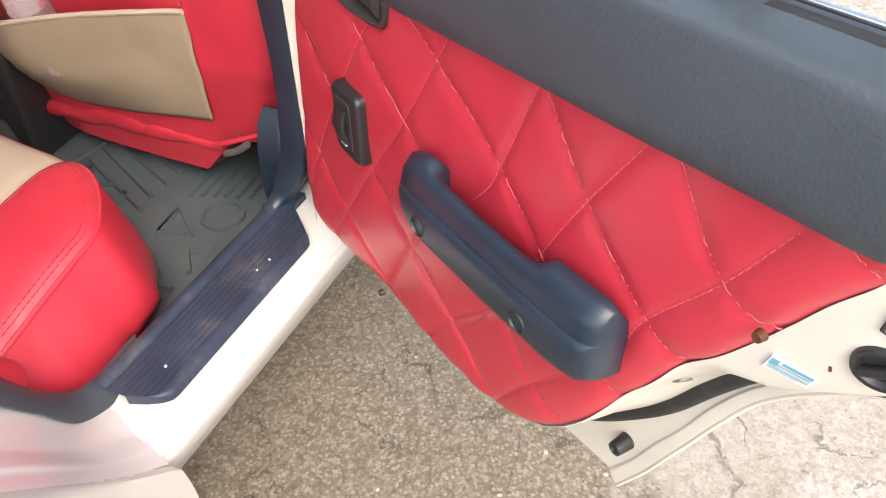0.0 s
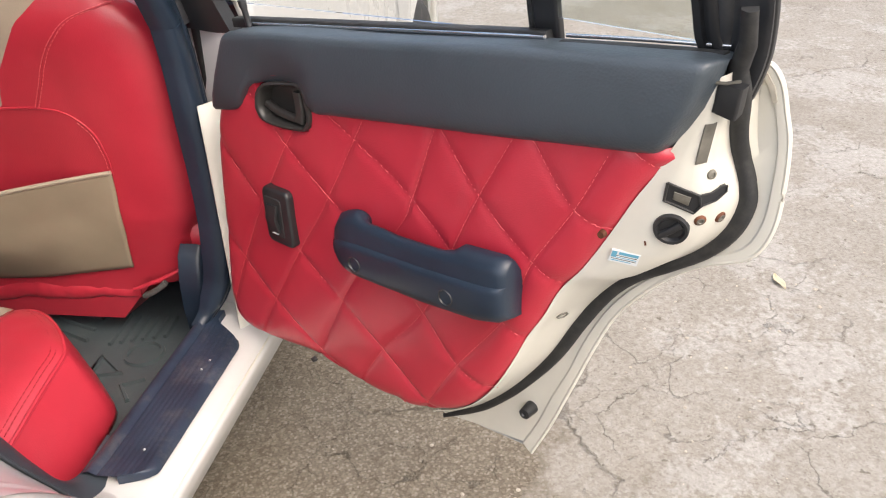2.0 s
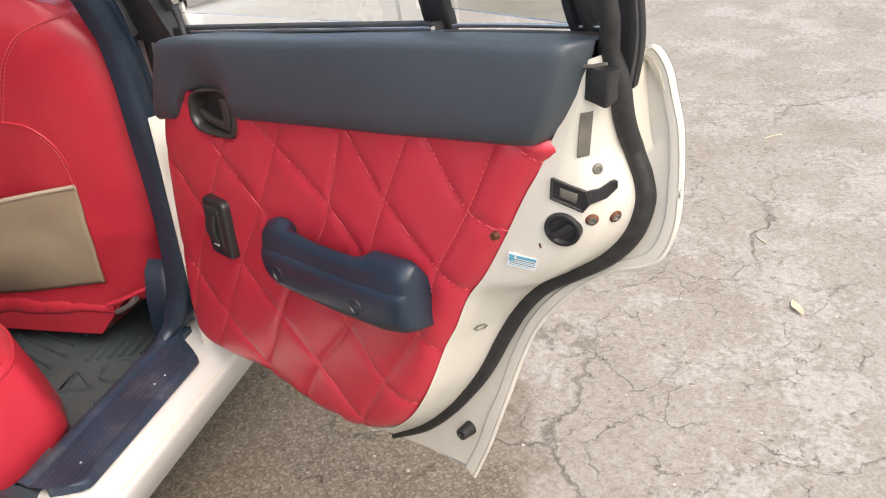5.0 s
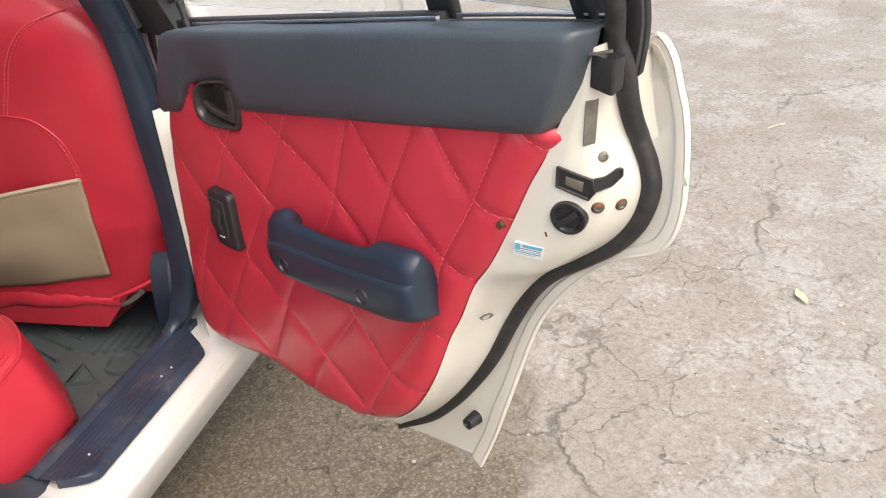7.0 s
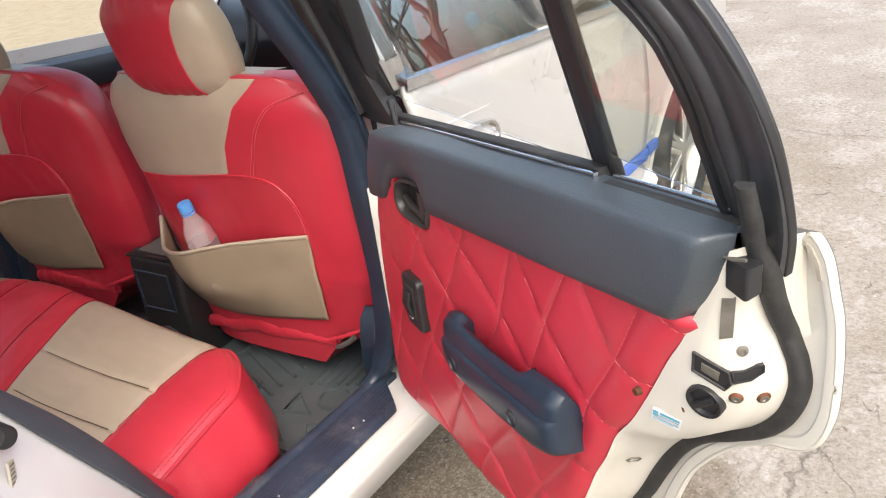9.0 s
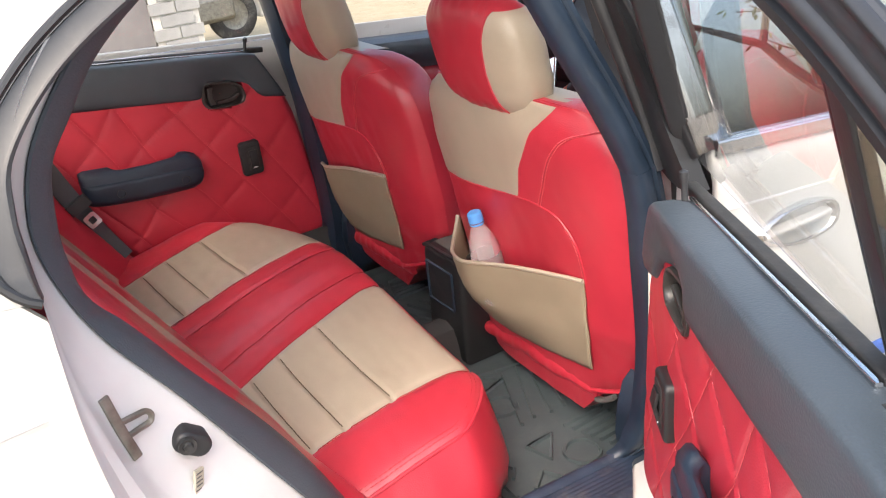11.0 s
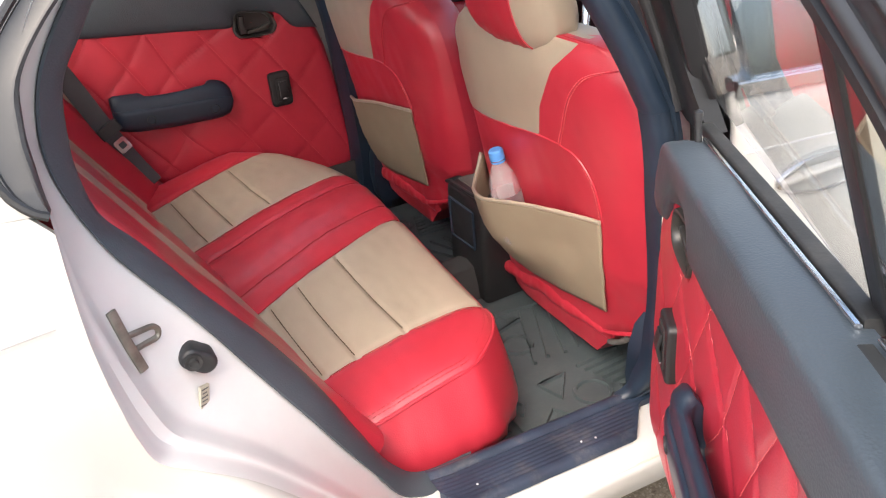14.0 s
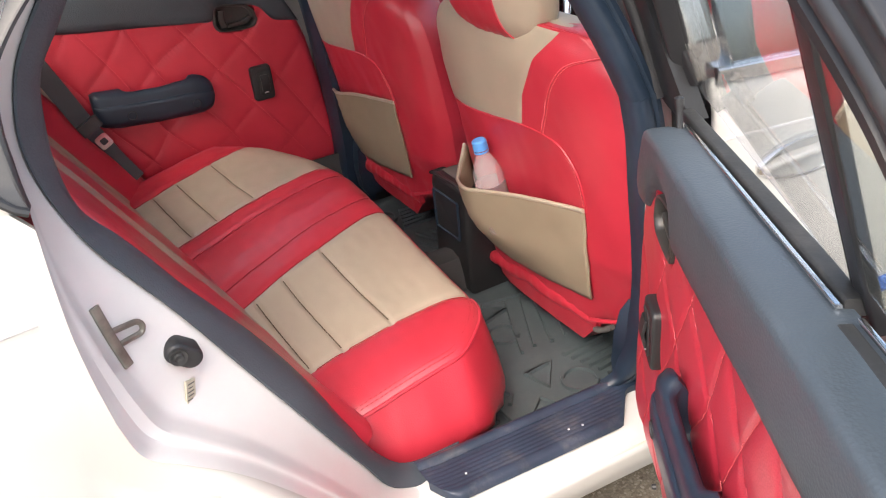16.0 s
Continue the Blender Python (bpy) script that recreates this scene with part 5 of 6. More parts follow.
# far front door, from inside
P = [[(x, 1.405, z) for z in np.linspace(0.36, 0.80 - 0.1 * (x - 0.1), 10)] for x in np.linspace(0.13, 1.02, 14)]
fl = part("far_front_door", grid(np.array(P)), RED, car, "far front door with red quilted trim", thick=0.02)
prof = [(0.02, 0.0), (-0.006, 0.004), (-0.028, 0.03), (-0.034, 0.07), (-0.026, 0.088), (0.0, 0.096), (0.045, 0.098)]
part("upper_pad", grid(np.array([[(x, 1.395 + dy, 0.795 - 0.09 * (x - 0.1) + dz) for dy, dz in prof] for x in np.linspace(0.11, 1.02, 16)])), PAD, fl, "navy vinyl upper pad", thick=0.004)
for x0 in (0.22, 0.36, 0.50):
    part("seam", dashes([(x0 + 0.10, 1.393, 0.78), (x0, 1.393, 0.60)], 0.006, 0.004, 0.0009), THREAD_PINK, fl)
part("far_front_frame", sweep(catmull([(0.075, 1.44, 0.90), (0.03, 1.39, 1.12), (-0.02, 1.33, 1.30), (0.45, 1.33, 1.30), (0.72, 1.365, 1.21), (0.95, 1.41, 1.03), (1.12, 1.45, 0.85)], 40), rrect(0.030, 0.022, 0.005), up=(0, 1, 0)), BLACK, fl)

part("far_kick_panel", grid(np.array([[(x, 1.300 + 0.02 * (z > 0.3), z) for z in (0.22, 0.26, 0.30, 0.36, 0.40)] for x in np.linspace(-0.45, 1.1, 10)])), CARPET, car, "dark carpet along the far sill", thick=0.006)

# ---- seats ----
SEAM_DARK = surface("dark_seam", (0.10, 0.07, 0.045), 0.8, vary=0.1, relief=0)
def seat_x(z):
    return 0.120 - 0.17 * (z - 0.40)


def front_seat(parent, yc, name_label, rise=0.0, slack=1.0, head_y=0.060):
    """A front seat, seen mostly from behind: fitted cover in red and beige."""
    nz, ny = 66, 73
    zs = np.linspace(0.285, 0.962, nz)
    half = np.interp(zs, [0.285, 0.35, 0.45, 0.60, 0.75, 0.83, 0.88, 0.92, 0.945, 0.962], [0.262, 0.275, 0.276, 0.282, 0.288, 0.287, 0.276, 0.252, 0.220, 0.150])
    half = np.convolve(np.r_[[half[0]] * 2, half, [half[-1]] * 2], np.ones(5) / 5, "valid")
    half[-1] = 0.17
    s = np.linspace(-1, 1, ny)
    P, fr = [], []

    def wide(q, z):
        """The cover is fuller on one flank and drawn in low on the other."""
        if q > 0:
            return float(np.interp(z, [0.285, 0.45, 0.75, 0.86, 0.92, 0.962], [1.20, 1.18, 1.15, 1.17, 1.25, 1.40]))
        return float(np.interp(z, [0.285, 0.36, 0.45, 0.52, 0.62], [0.80, 0.80, 0.84, 0.93, 1.0]))

    for z, h in zip(zs, half):
        top = max(0.0, (z - 0.88) / 0.082)
        dep = 0.062 * math.sqrt(max(0.02, 1 - top**2))
        row, rowf = [], []
        for q in s:
            edge = (1 - abs(q) ** 5) ** 0.5
            y = yc + h * q * wide(q, z)
            hollow = 0.012 * math.exp(-((q / 0.6) ** 2)) * math.exp(-(((z - 0.6) / 0.18) ** 2))
            wr = 0.0022 * noise.noise(Vector((y * 11, z * 9, 2.0 + yc))) + 0.0012 * noise.noise(Vector((y * 30, z * 22, 5.0 + yc)))
            xc = seat_x(z) + dep + 0.02 * top**2
            zl = z + (rise + 0.085 * min(1.0, max(0.0, (-q - 0.25) / 0.35))) * max(0.0, 1 - (z - 0.285) / 0.25)
            row.append((xc - dep * edge + hollow * 0.5 + wr, y, zl))
            bol = 0.030 * math.exp(-(((abs(q) - 0.82) / 0.16) ** 2))
            rowf.append((xc + (dep + 0.012 + bol) * edge, y, zl))
        P.append(row)
        fr.append(rowf)
    P, fr = np.array(P), np.array(fr)
    loop = np.concatenate([P, fr[:, ::-1]], axis=1)
    V, F = grid(loop, close_v=True)
    m2 = loop.shape[1]
    F = F + [tuple(range(m2)), tuple(len(V) - m2 + k for k in range(m2))]
    seat = part("front_seat", (V, F), RED, parent, name_label, angle=70)
    def on(y, z, lift=0.001):
        k = int(np.clip(round((z - zs[0]) / (zs[-1] - zs[0]) * (nz - 1)), 0, nz - 1))
        j = int(np.clip(round(((y - yc) / half[k] / wide(y - yc, z) + 1) / 2 * (ny - 1)), 0, ny - 1))
        return (P[k, j, 0] - lift, y, z)

    def line(pts, n=40, lift=0.001):
        c2 = catmull(pts, n)
        q = np.array([on(yc + a, z, lift) for a, z in c2])
        for _ in range(2):
            q[1:-1, 0] = (q[:-2, 0] + q[1:-1, 0] + q[2:, 0]) / 3
        return q

    def smp(q, z):
        k = np.clip((z - zs[0]) / (zs[-1] - zs[0]) * (nz - 1), 0, nz - 1.001)
        j = np.clip((q + 1) / 2 * (ny - 1), 0, ny - 1.001)
        k0, j0 = int(k), int(j)
        fk, fj = k - k0, j - j0
        return (P[k0, j0] * (1 - fk) + P[k0 + 1, j0] * fk) * (1 - fj) + (P[k0, j0 + 1] * (1 - fk) + P[k0 + 1, j0 + 1] * fk) * fj

    # beige yoke across the shoulders, over the top of the back
    Y = []
    for a_ in np.linspace(0, 1, 40):
        row = []
        for b_ in np.linspace(0, 1, 26):
            z = 0.730 + 0.228 * b_
            h = float(np.interp(z, zs, half))
            zr = z + 0.032 * (1 - b_)
            q_r = float(np.interp(zr, [0.755, 0.79, 0.825, 0.908, 0.942, 0.962], [0.012, 0.003, -0.010, -0.073, -0.118, -0.135])) / h
            q = 0.945 + (q_r - 0.945) * a_
            zf = z + 0.032 * float(np.clip((0.29 - q * h) / 0.33, 0, 1)) * (1 - b_)
            p_ = smp(q, zf)
            e_ = min(a_, 1 - a_, b_) * 30
            row.append(p_ - np.array([0.0022 * min(1, e_), 0, -0.001 * (b_ > 0.9)]))
        Y.append(row)
    Y = np.array(Y)
    over = Y[:, -1:] + np.array([[[0.03, 0, 0.004]]])
    over2 = Y[:, -1:] + np.array([[[0.09, 0, -0.004]]])
    part("shoulder_panel", grid(np.concatenate([Y, over, over2], axis=1)), BEIGE, seat, "beige shoulder panel", angle=80)
    # seams: yoke foot, shoulder lines, side lines
    part("seam", sweep(line([(0.318, 0.732), (0.15, 0.745), (0.012, 0.760), (-0.053, 0.762)]), ring(0.0022, 6), up=(1, 0, 0)), RED, seat)
    part("seam", sweep(line([(-0.053, 0.762), (-0.085, 0.756), (-0.110, 0.742), (-0.134, 0.713), (-0.142, 0.670), (-0.140, 0.63)]), ring(0.0018, 6), up=(1, 0, 0)), RED, seat)
    part("stitching", dashes(line([(-0.112, 0.734), (-0.130, 0.708), (-0.137, 0.670), (-0.136, 0.642)], 40, 0.0018), 0.005, 0.0035, 0.0008), THREAD_PINK, seat)
    for off in (0.0, 0.007):
        part("stitching", dashes(line([(-0.050 - off, 0.764), (-0.072 - off, 0.805), (-0.095 - off, 0.848), (-0.125 - off, 0.886), (-0.160 - off, 0.915), (-0.222 - off, 0.936)], 50, 0.0015), 0.0055, 0.0035, 0.0008), THREAD_PINK, seat)
    part("seam", sweep(line([(-0.053, 0.762), (-0.075, 0.805), (-0.098, 0.848), (-0.128, 0.886), (-0.163, 0.915), (-0.222, 0.934)], 40), ring(0.0018, 6), up=(1, 0, 0)), RED, seat)
    # map pocket, slack at its mouth
    nu, nv = 48, 24
    G = []
    for a in np.linspace(0, 1, nu):
        row = []
        mouth = rise + float(np.interp(a, [0, 0.03, 0.08, 0.2, 0.5, 1], [0.618, 0.588, 0.566, 0.572, 0.602, 0.636]))
        foot = rise + float(np.interp(a, [0, 0.15, 0.35, 0.55, 1], [0.405, 0.388, 0.384, 0.390, 0.424]))
        belly = slack * float(np.interp(a, [0, 0.02, 0.05, 0.10, 0.3, 0.6, 0.85, 1], [0, 0.014, 0.028, 0.046, 0.066, 0.034, 0.008, 0]))
        for b_ in np.linspace(0, 1, nv):
            y = (0.306 + 0.008 * b_) * (1 - a) + (-0.140 + 0.024 * b_) * a
            z = mouth + (foot - mouth) * b_
            x = on(yc + y, z, 0)[0]
            sag = belly * (1 - b_ ** 2.0) ** 0.9 + 0.006 * math.sin(math.pi * a) * math.sin(math.pi * b_)
            fold = 0.0035 * math.sin(b_ * 7 - a * 5) * math.sin(math.pi * a) * math.sin(math.pi * b_) + 0.002 * noise.noise(Vector((a * 7, b_ * 4, 1.7 + yc)))
            row.append((x - 0.004 - sag - fold, yc + y, z))
        G.append(row)
    G = np.array(G)
    for _ in range(3):
        G[1:-1, :, 0] = (G[:-2, :, 0] + G[1:-1, :, 0] * 2 + G[2:, :, 0]) / 4
    pk = part("map_pocket", grid(G), BEIGE_CLOTH, seat, "slack beige map pocket", thick=0.0035, angle=80)
    part("pocket_piping", tube(G[:, 0] + np.array([-0.001, 0, 0.001]), 0.0042, 8, up=(1, 0, 0)), BEIGE, pk)
    # creased roll along the foot of the cover, drawn up at its outer end
    HM = []
    for k, y in enumerate(np.linspace(0.330, -0.105, 60)):
        u = k / 59
        zc = rise + 0.322 + 0.030 * min(1, u * 2.2) + 0.004 * noise.noise(Vector((u * 9, 2.0, yc)))
        tall = 0.014 + 0.007 * math.sin(math.pi * min(1, u * 1.1)) + 0.003 * noise.noise(Vector((u * 16, 7.0, yc)))
        deep = 0.011 + 0.004 * noise.noise(Vector((u * 22, 4.0, yc)))
        xc = seat_x(zc) + 0.011 - 0.005 * math.sin(math.pi * u) + 0.012 * max(0.0, u - 0.75)
        ring_ = []
        for j in range(16):
            an = 2 * math.pi * j / 16
            crease = 0.0022 * noise.noise(Vector((u * 40, math.cos(an) * 2, math.sin(an) * 2 + yc)))
            ring_.append((xc + (deep + crease) * math.cos(an), yc + y, zc + (tall + crease) * math.sin(an)))
        HM.append(ring_)
    V, F = grid(np.array(HM), close_v=True)
    part("cover_hem", (V, F + [tuple(range(16)), tuple(len(V) - 16 + k for k in range(16))]), RED, seat, "creased red hem roll of the seat cover", angle=70)
    part("hem_lip", tube([(seat_x(0.4) - 0.004 + 0.02 * u * u, yc - 0.105 - 0.09 * u, rise + 0.372 + 0.034 * u) for u in np.linspace(0, 1, 12)], 0.0045, 8), RED, seat)
    part("seat_underside", grid(np.array([[(seat_x(0.3) + 0.018 + 0.05 * k, yc + y, rise + 0.308 - 0.020 * k + 0.065 * (0.285 - y) / 0.5) for y in np.linspace(0.27, -0.13, 12)] for k in range(3)])), RED_DARK, seat, thick=0.01)
    # cushion of the seat ahead
    P3 = [[(0.16 + 0.46 * u, yc + w * 0.26 * (1 - 0.08 * u), 0.46 + 0.05 * math.sin(math.pi * u * 0.9) - 0.05 * abs(w) ** 6 - 0.10 * max(0, u - 0.9) * 5) for w in np.linspace(-1, 1, 15)] for u in np.linspace(0, 1, 14)]
    part("seat_cushion", grid(np.array(P3)), RED, seat, "red front seat cushion", thick=0.12)
    # headrest
    nh, nr = 64, 160
    H = []
    for k in range(nh):
        t = -1 + 2 * k / (nh - 1)
        r = max(0.02, (1 - abs(t) ** 3.4)) ** 0.5
        zz = 1.022 + 0.109 * t
        ring_ = []
        for j in range(nr):
            an = 2 * math.pi * j / nr
            cs, sn = math.cos(an), math.sin(an)
            ex = 0.74
            xx = 0.056 * r ** 0.9 * math.copysign(abs(cs) ** ex, cs)
            yy = 0.146 * (0.55 + 0.45 * r) * r ** 0.38 * math.copysign(abs(sn) ** ex, sn) * (1.0 - 0.05 * (t + 1) / 2)
            wr = 0.002 * noise.noise(Vector((yy * 30, zz * 25, cs + yc))) + 0.0016 * max(0.0, abs(t) - 0.6) * 2.5 * math.sin(yy * 300 + 2 * math.sin(yy * 90))
            ring_.append((0.072 - 0.20 * (zz - 0.92) + xx + wr, yc + yy + head_y, zz))
        H.append(ring_)
    V, F = grid(np.array(H), close_v=True)
    F = F + [tuple(range(nr)), tuple(len(V) - nr + k for k in range(nr))]
    hr = part("headrest", (V, F), RED, seat, "padded headrest, red back with beige sides", angle=75)
    def split(z):
        """Where red back and beige side of the headrest meet."""
        return float(np.interp(z, [0.91, 0.95, 1.01, 1.06, 1.10, 1.13], [-0.034, -0.026, -0.022, -0.028, -0.042, -0.060])) + head_y - 0.046

    # beige side of the cover, laid over the red
    side = []
    for k in range(nh - 7):
        row = np.array(H[k])
        yb = yc + split(row[0, 2])
        half_ring = np.vstack([row[nr // 2 :], row[:1]])
        lo = half_ring[: nr // 4 + 1]
        y0_ = float(np.clip(yb, lo[:, 1].min() + 1e-4, lo[:, 1].max() - 1e-4))
        if y0_ != yb:
            continue
        i0 = float(np.interp(-y0_, -lo[:, 1], np.arange(len(lo))))
        i1 = len(half_ring) - 1 - len(half_ring) * 0.12
        idx = np.linspace(i0, max(i1, i0 + 1), 30)
        pts = np.array([[np.interp(q_, np.arange(len(half_ring)), half_ring[:, a_]) for a_ in range(3)] for q_ in idx])
        ctr = row.mean(0)
        out_ = pts - ctr
        out_[:, 2] = 0
        pts = pts + 0.0016 * out_ / np.maximum(np.linalg.norm(out_, axis=1), 1e-6)[:, None]
        side.append(pts)
    part("headrest_side", grid(np.array(side)), BEIGE, hr, "beige side of the cover", angle=75)
    sp = []
    for k in range(2, nh - 6):
        zz = H[k][0][2]
        row = np.array(H[k])
        yy = yc + split(zz)
        rear = row[row[:, 0] < row[:, 0].mean()]
        rear = rear[np.argsort(rear[:, 1])]
        sp.append((np.interp(yy, rear[:, 1], rear[:, 0]) - 0.001, yy, zz))
    part("headrest_seam", sweep(sp, ring(0.0022, 6), up=(1, 0, 0)), RED, hr)
    for yy in (-0.07, 0.09):
        part("headrest_post", tube([(0.085, yc + yy + 0.03, 0.90), (0.072, yc + yy + 0.03, 0.98)], 0.006, 8, up=(1, 0, 0)), CHROME, hr)
    return seat


front_seat(car, 0.358, "front seat with a red and beige fitted cover")
other = front_seat(car, 1.030, "front seat with a red and beige fitted cover", 0.030, 0.25, 0.068)
other.location.x = -0.025
# recliner cover and slide bracket beside the seat
for yy, sy in ((0.094, 1), (1.294, -1)):
    o = np.array([(0.082, 0.30), (0.076, 0.36), (0.082, 0.42), (0.096, 0.462), (0.116, 0.478), (0.140, 0.462), (0.152, 0.40), (0.16, 0.30), (0.14, 0.275), (0.095, 0.275)])
    part("recliner_cover", slab(o, yy, yy + 0.045 * sy, 0.014), NAVY, car, "navy moulded recliner cover", angle=45)
part("seat_bracket", joined(sweep([(0.125, 0.135, 0.335), (0.128, 0.137, 0.30), (0.120, 0.140, 0.262), (0.135, 0.142, 0.245)], rrect(0.016, 0.010, 0.003), up=(0, 1, 0)), sweep([(0.112, 0.135, 0.268), (0.126, 0.137, 0.258), (0.14, 0.138, 0.262)], rrect(0.010, 0.012, 0.003), up=(0, 1, 0))), BLACK, car, "black seat runner end")
part("torn_cover_edge", sweep(catmull([(0.120, 0.236, 0.356), (0.116, 0.218, 0.366), (0.116, 0.200, 0.378), (0.120, 0.188, 0.388)], 14), rrect(0.015, 0.010, 0.004), up=(0, 0, 1)), surface("grey_felt", (0.085, 0.08, 0.078), 0.95, vary=0.4, big=60, relief=0.6), car, "grey felt showing at the torn cover edge")

# rear bench
def front_x(y):
    fr_, fl_ = max(0, (0.315 - y) / 0.123), max(0, (y - 0.85) / 0.48)
    return -0.098 - 0.008 * math.exp(-(((y - YC) / 0.1) ** 2)) - 0.105 * fr_**1.7 - 0.20 * fl_**2.0


def back_x(y):
    return -0.430 - 0.14 * (y - 0.20)


YR, YL = 0.192, 1.325
EDGES = [YR, 0.335, 0.605, 0.670, 0.84, 0.920, 1.215, YL]
y0s = np.concatenate([np.linspace(p_, q_, n_ + 1)[:-1] for p_, q_, n_ in zip(EDGES[:-1], EDGES[1:], (16, 30, 8, 14, 8, 30, 14))] + [[YL]])


def bench_at(y0, u):
    xb, xf = back_x(y0) - 0.07, front_x(y0)
    x = xb + (xf - xb) * u
    y = y0 + float(np.interp(y0, [YR, 0.335, 0.605, 0.920, 1.215, YL], [0, 0.0, 0.37, 0.26, 0.30, 0.15])) * (x + 0.30)
    rel = (x - back_x(y0)) / (front_x(YC) - back_x(y0))
    z = 0.494 + 0.042 * math.sin(math.pi * min(1, max(0, rel)) * 0.60)
    z += float(np.interp(y0, [0.2, 0.34, 0.6, 0.85], [-0.056, -0.048, -0.008, 0.0]))
    z += 0.016 * math.exp(-(((y0 - 0.72) / 0.11) ** 2)) - 0.004 * math.exp(-(((y0 - 0.47) / 0.11) ** 2)) - 0.004 * math.exp(-(((y0 - 1.04) / 0.13) ** 2))
    pad = 0.335 < y0 < 0.605 or 0.920 < y0 < 1.215
    tilt = -0.09 * (y0 - 0.35)
    ds = min(abs(x - tilt - q) for q in (-0.425, -0.360, -0.262))
    z -= 0.0055 * math.exp(-((ds / 0.005) ** 2)) * pad
    db = min(abs(y0 - q) for q in (0.335, 0.605, 0.920, 1.215))
    z -= 0.005 * math.exp(-((db / 0.006) ** 2))
    if 0.605 < y0 < 0.920:
        z -= 0.004 * math.exp(-((min(abs(y0 - 0.670), abs(y0 - 0.84)) / 0.006) ** 2))
    z += 0.0026 * noise.noise(Vector((x * 13, y * 13, 1))) + 0.0012 * noise.noise(Vector((x * 38, y * 30, 4)))
    edge = min(y0 - YR, YL - y0, (xf - x) * 1.0)
    z -= 0.017 * math.exp(-max(0, edge) / 0.016)
    return x, y, z


NU = 170
us_ = np.r_[np.linspace(0, 0.86, NU - 22), np.linspace(0.872, 1.0, 22)]
KR = int(np.searchsorted(us_, 0.10))
P = np.array([[bench_at(y0, u) for u in us_] for y0 in y0s])


def under(edge):
    """The side and front wall under the cushion's rim, as rows of the rim pushed out, then tucked in."""
    edge = np.array(edge)
    t = np.gradient(edge, axis=0)
    out = np.c_[t[:, 1], -t[:, 0], np.zeros(len(t))]
    out /= np.maximum(np.linalg.norm(out, axis=1), 1e-6)[:, None]
    s_ = np.linspace(0, 1, len(edge))
    near = np.clip(1 - (edge[:, 1] - 0.18) / 0.22, 0, 1)
    rows_ = []
    for k, (push, drop) in enumerate(((0.004, 0.008), (0.012, 0.026), (0.024, 0.055), (0.036, 0.088), (0.045, 0.120), (0.042, 0.142), (0.006, 0.162), (-0.04, 0.20))):
        w = (push * (0.5 + 0.5 * near))[:, None] * out
        wr = np.array([0.0028 * noise.noise(Vector((q[0] * 24, q[1] * 24, k * 0.35))) + (0.003 * math.sin(q[0] * 150 + k) * (k > 4)) for q in edge])
        rows_.append(edge + w + out * wr[:, None] - np.array([0, 0, 1.0]) * drop * (1 + 0.5 * (1 - near))[:, None])
    return rows_


rim = np.vstack([P[0, KR::2], P[1:, -1], P[-1, ::-1][1 : NU - KR : 2]])
V1, F1 = grid(P)
V2, F2 = grid(np.array([rim] + under(rim)))
bench = part("rear_bench", (V1, F1), [RED, BEIGE], car, "rear bench cushion in red and beige leatherette", angle=75)
nrow = P.shape[1] - 1
for i in range(P.shape[0] - 1):
    ym = 0.5 * (y0s[i] + y0s[i + 1])
    if 0.335 < ym < 0.605 or 0.920 < ym < 1.215:
        for j in range(nrow):
            if us_[j] < 0.985:
                bench.data.polygons[i * nrow + j].material_index = 1
part("bench_side", (V2, F2), RED, bench, "red side wall of the cushion", angle=80)
cen = np.array([-0.33, 0.47, 0.0])
rr = np.vstack([P[0, KR + 30 :: 3], P[1:17, -1]])
for _ in range(8):
    rr[1:-1] = 0.25 * rr[:-2] + 0.5 * rr[1:-1] + 0.25 * rr[2:]
for ins in (0.010, 0.017):
    d_ = (cen - rr) * np.array([1, 1, 0])
    q = rr + ins * d_ / np.linalg.norm(d_, axis=1)[:, None]
    q[:, 2] += 0.017 * (1 - math.exp(-ins / 0.016)) + 0.0015
    part("stitching", dashes(catmull(q[::3], 90), 0.006, 0.0035, 0.0009), THREAD_RED, bench)
for x_, sh in ((-0.425, 0), (-0.360, 0), (-0.262, 0), (-0.425, 1), (-0.360, 1), (-0.262, 1)):
    q = []
    for y0 in np.linspace(0.935, 1.20, 30) if sh else np.linspace(0.35, 0.59, 30):
        xb, xf = back_x(y0) - 0.07, front_x(y0)
        u = (x_ - 0.09 * (y0 - 0.35) - xb) / (xf - xb)
        if 0.12 < u < 0.97:
            q.append(np.array(bench_at(y0, u)) + np.array([0, 0, 0.0014]))
    if len(q) > 4:
        part("seam", sweep(q, ring(0.0011, 5)), SEAM_DARK, bench)
for y0 in (0.3355, 0.605, 0.670, 0.84, 0.920, 1.2145):
    q = [np.array(bench_at(y0, u)) + np.array([0, 0, 0.0014]) for u in np.linspace(0.12, 0.985, 40)]
    part("seam", sweep(q, ring(0.0010, 5)), THREAD_RED, bench)
part("piping", tube(rr + np.array([0, 0, 0.0012]), 0.0034, 8), RED, bench)

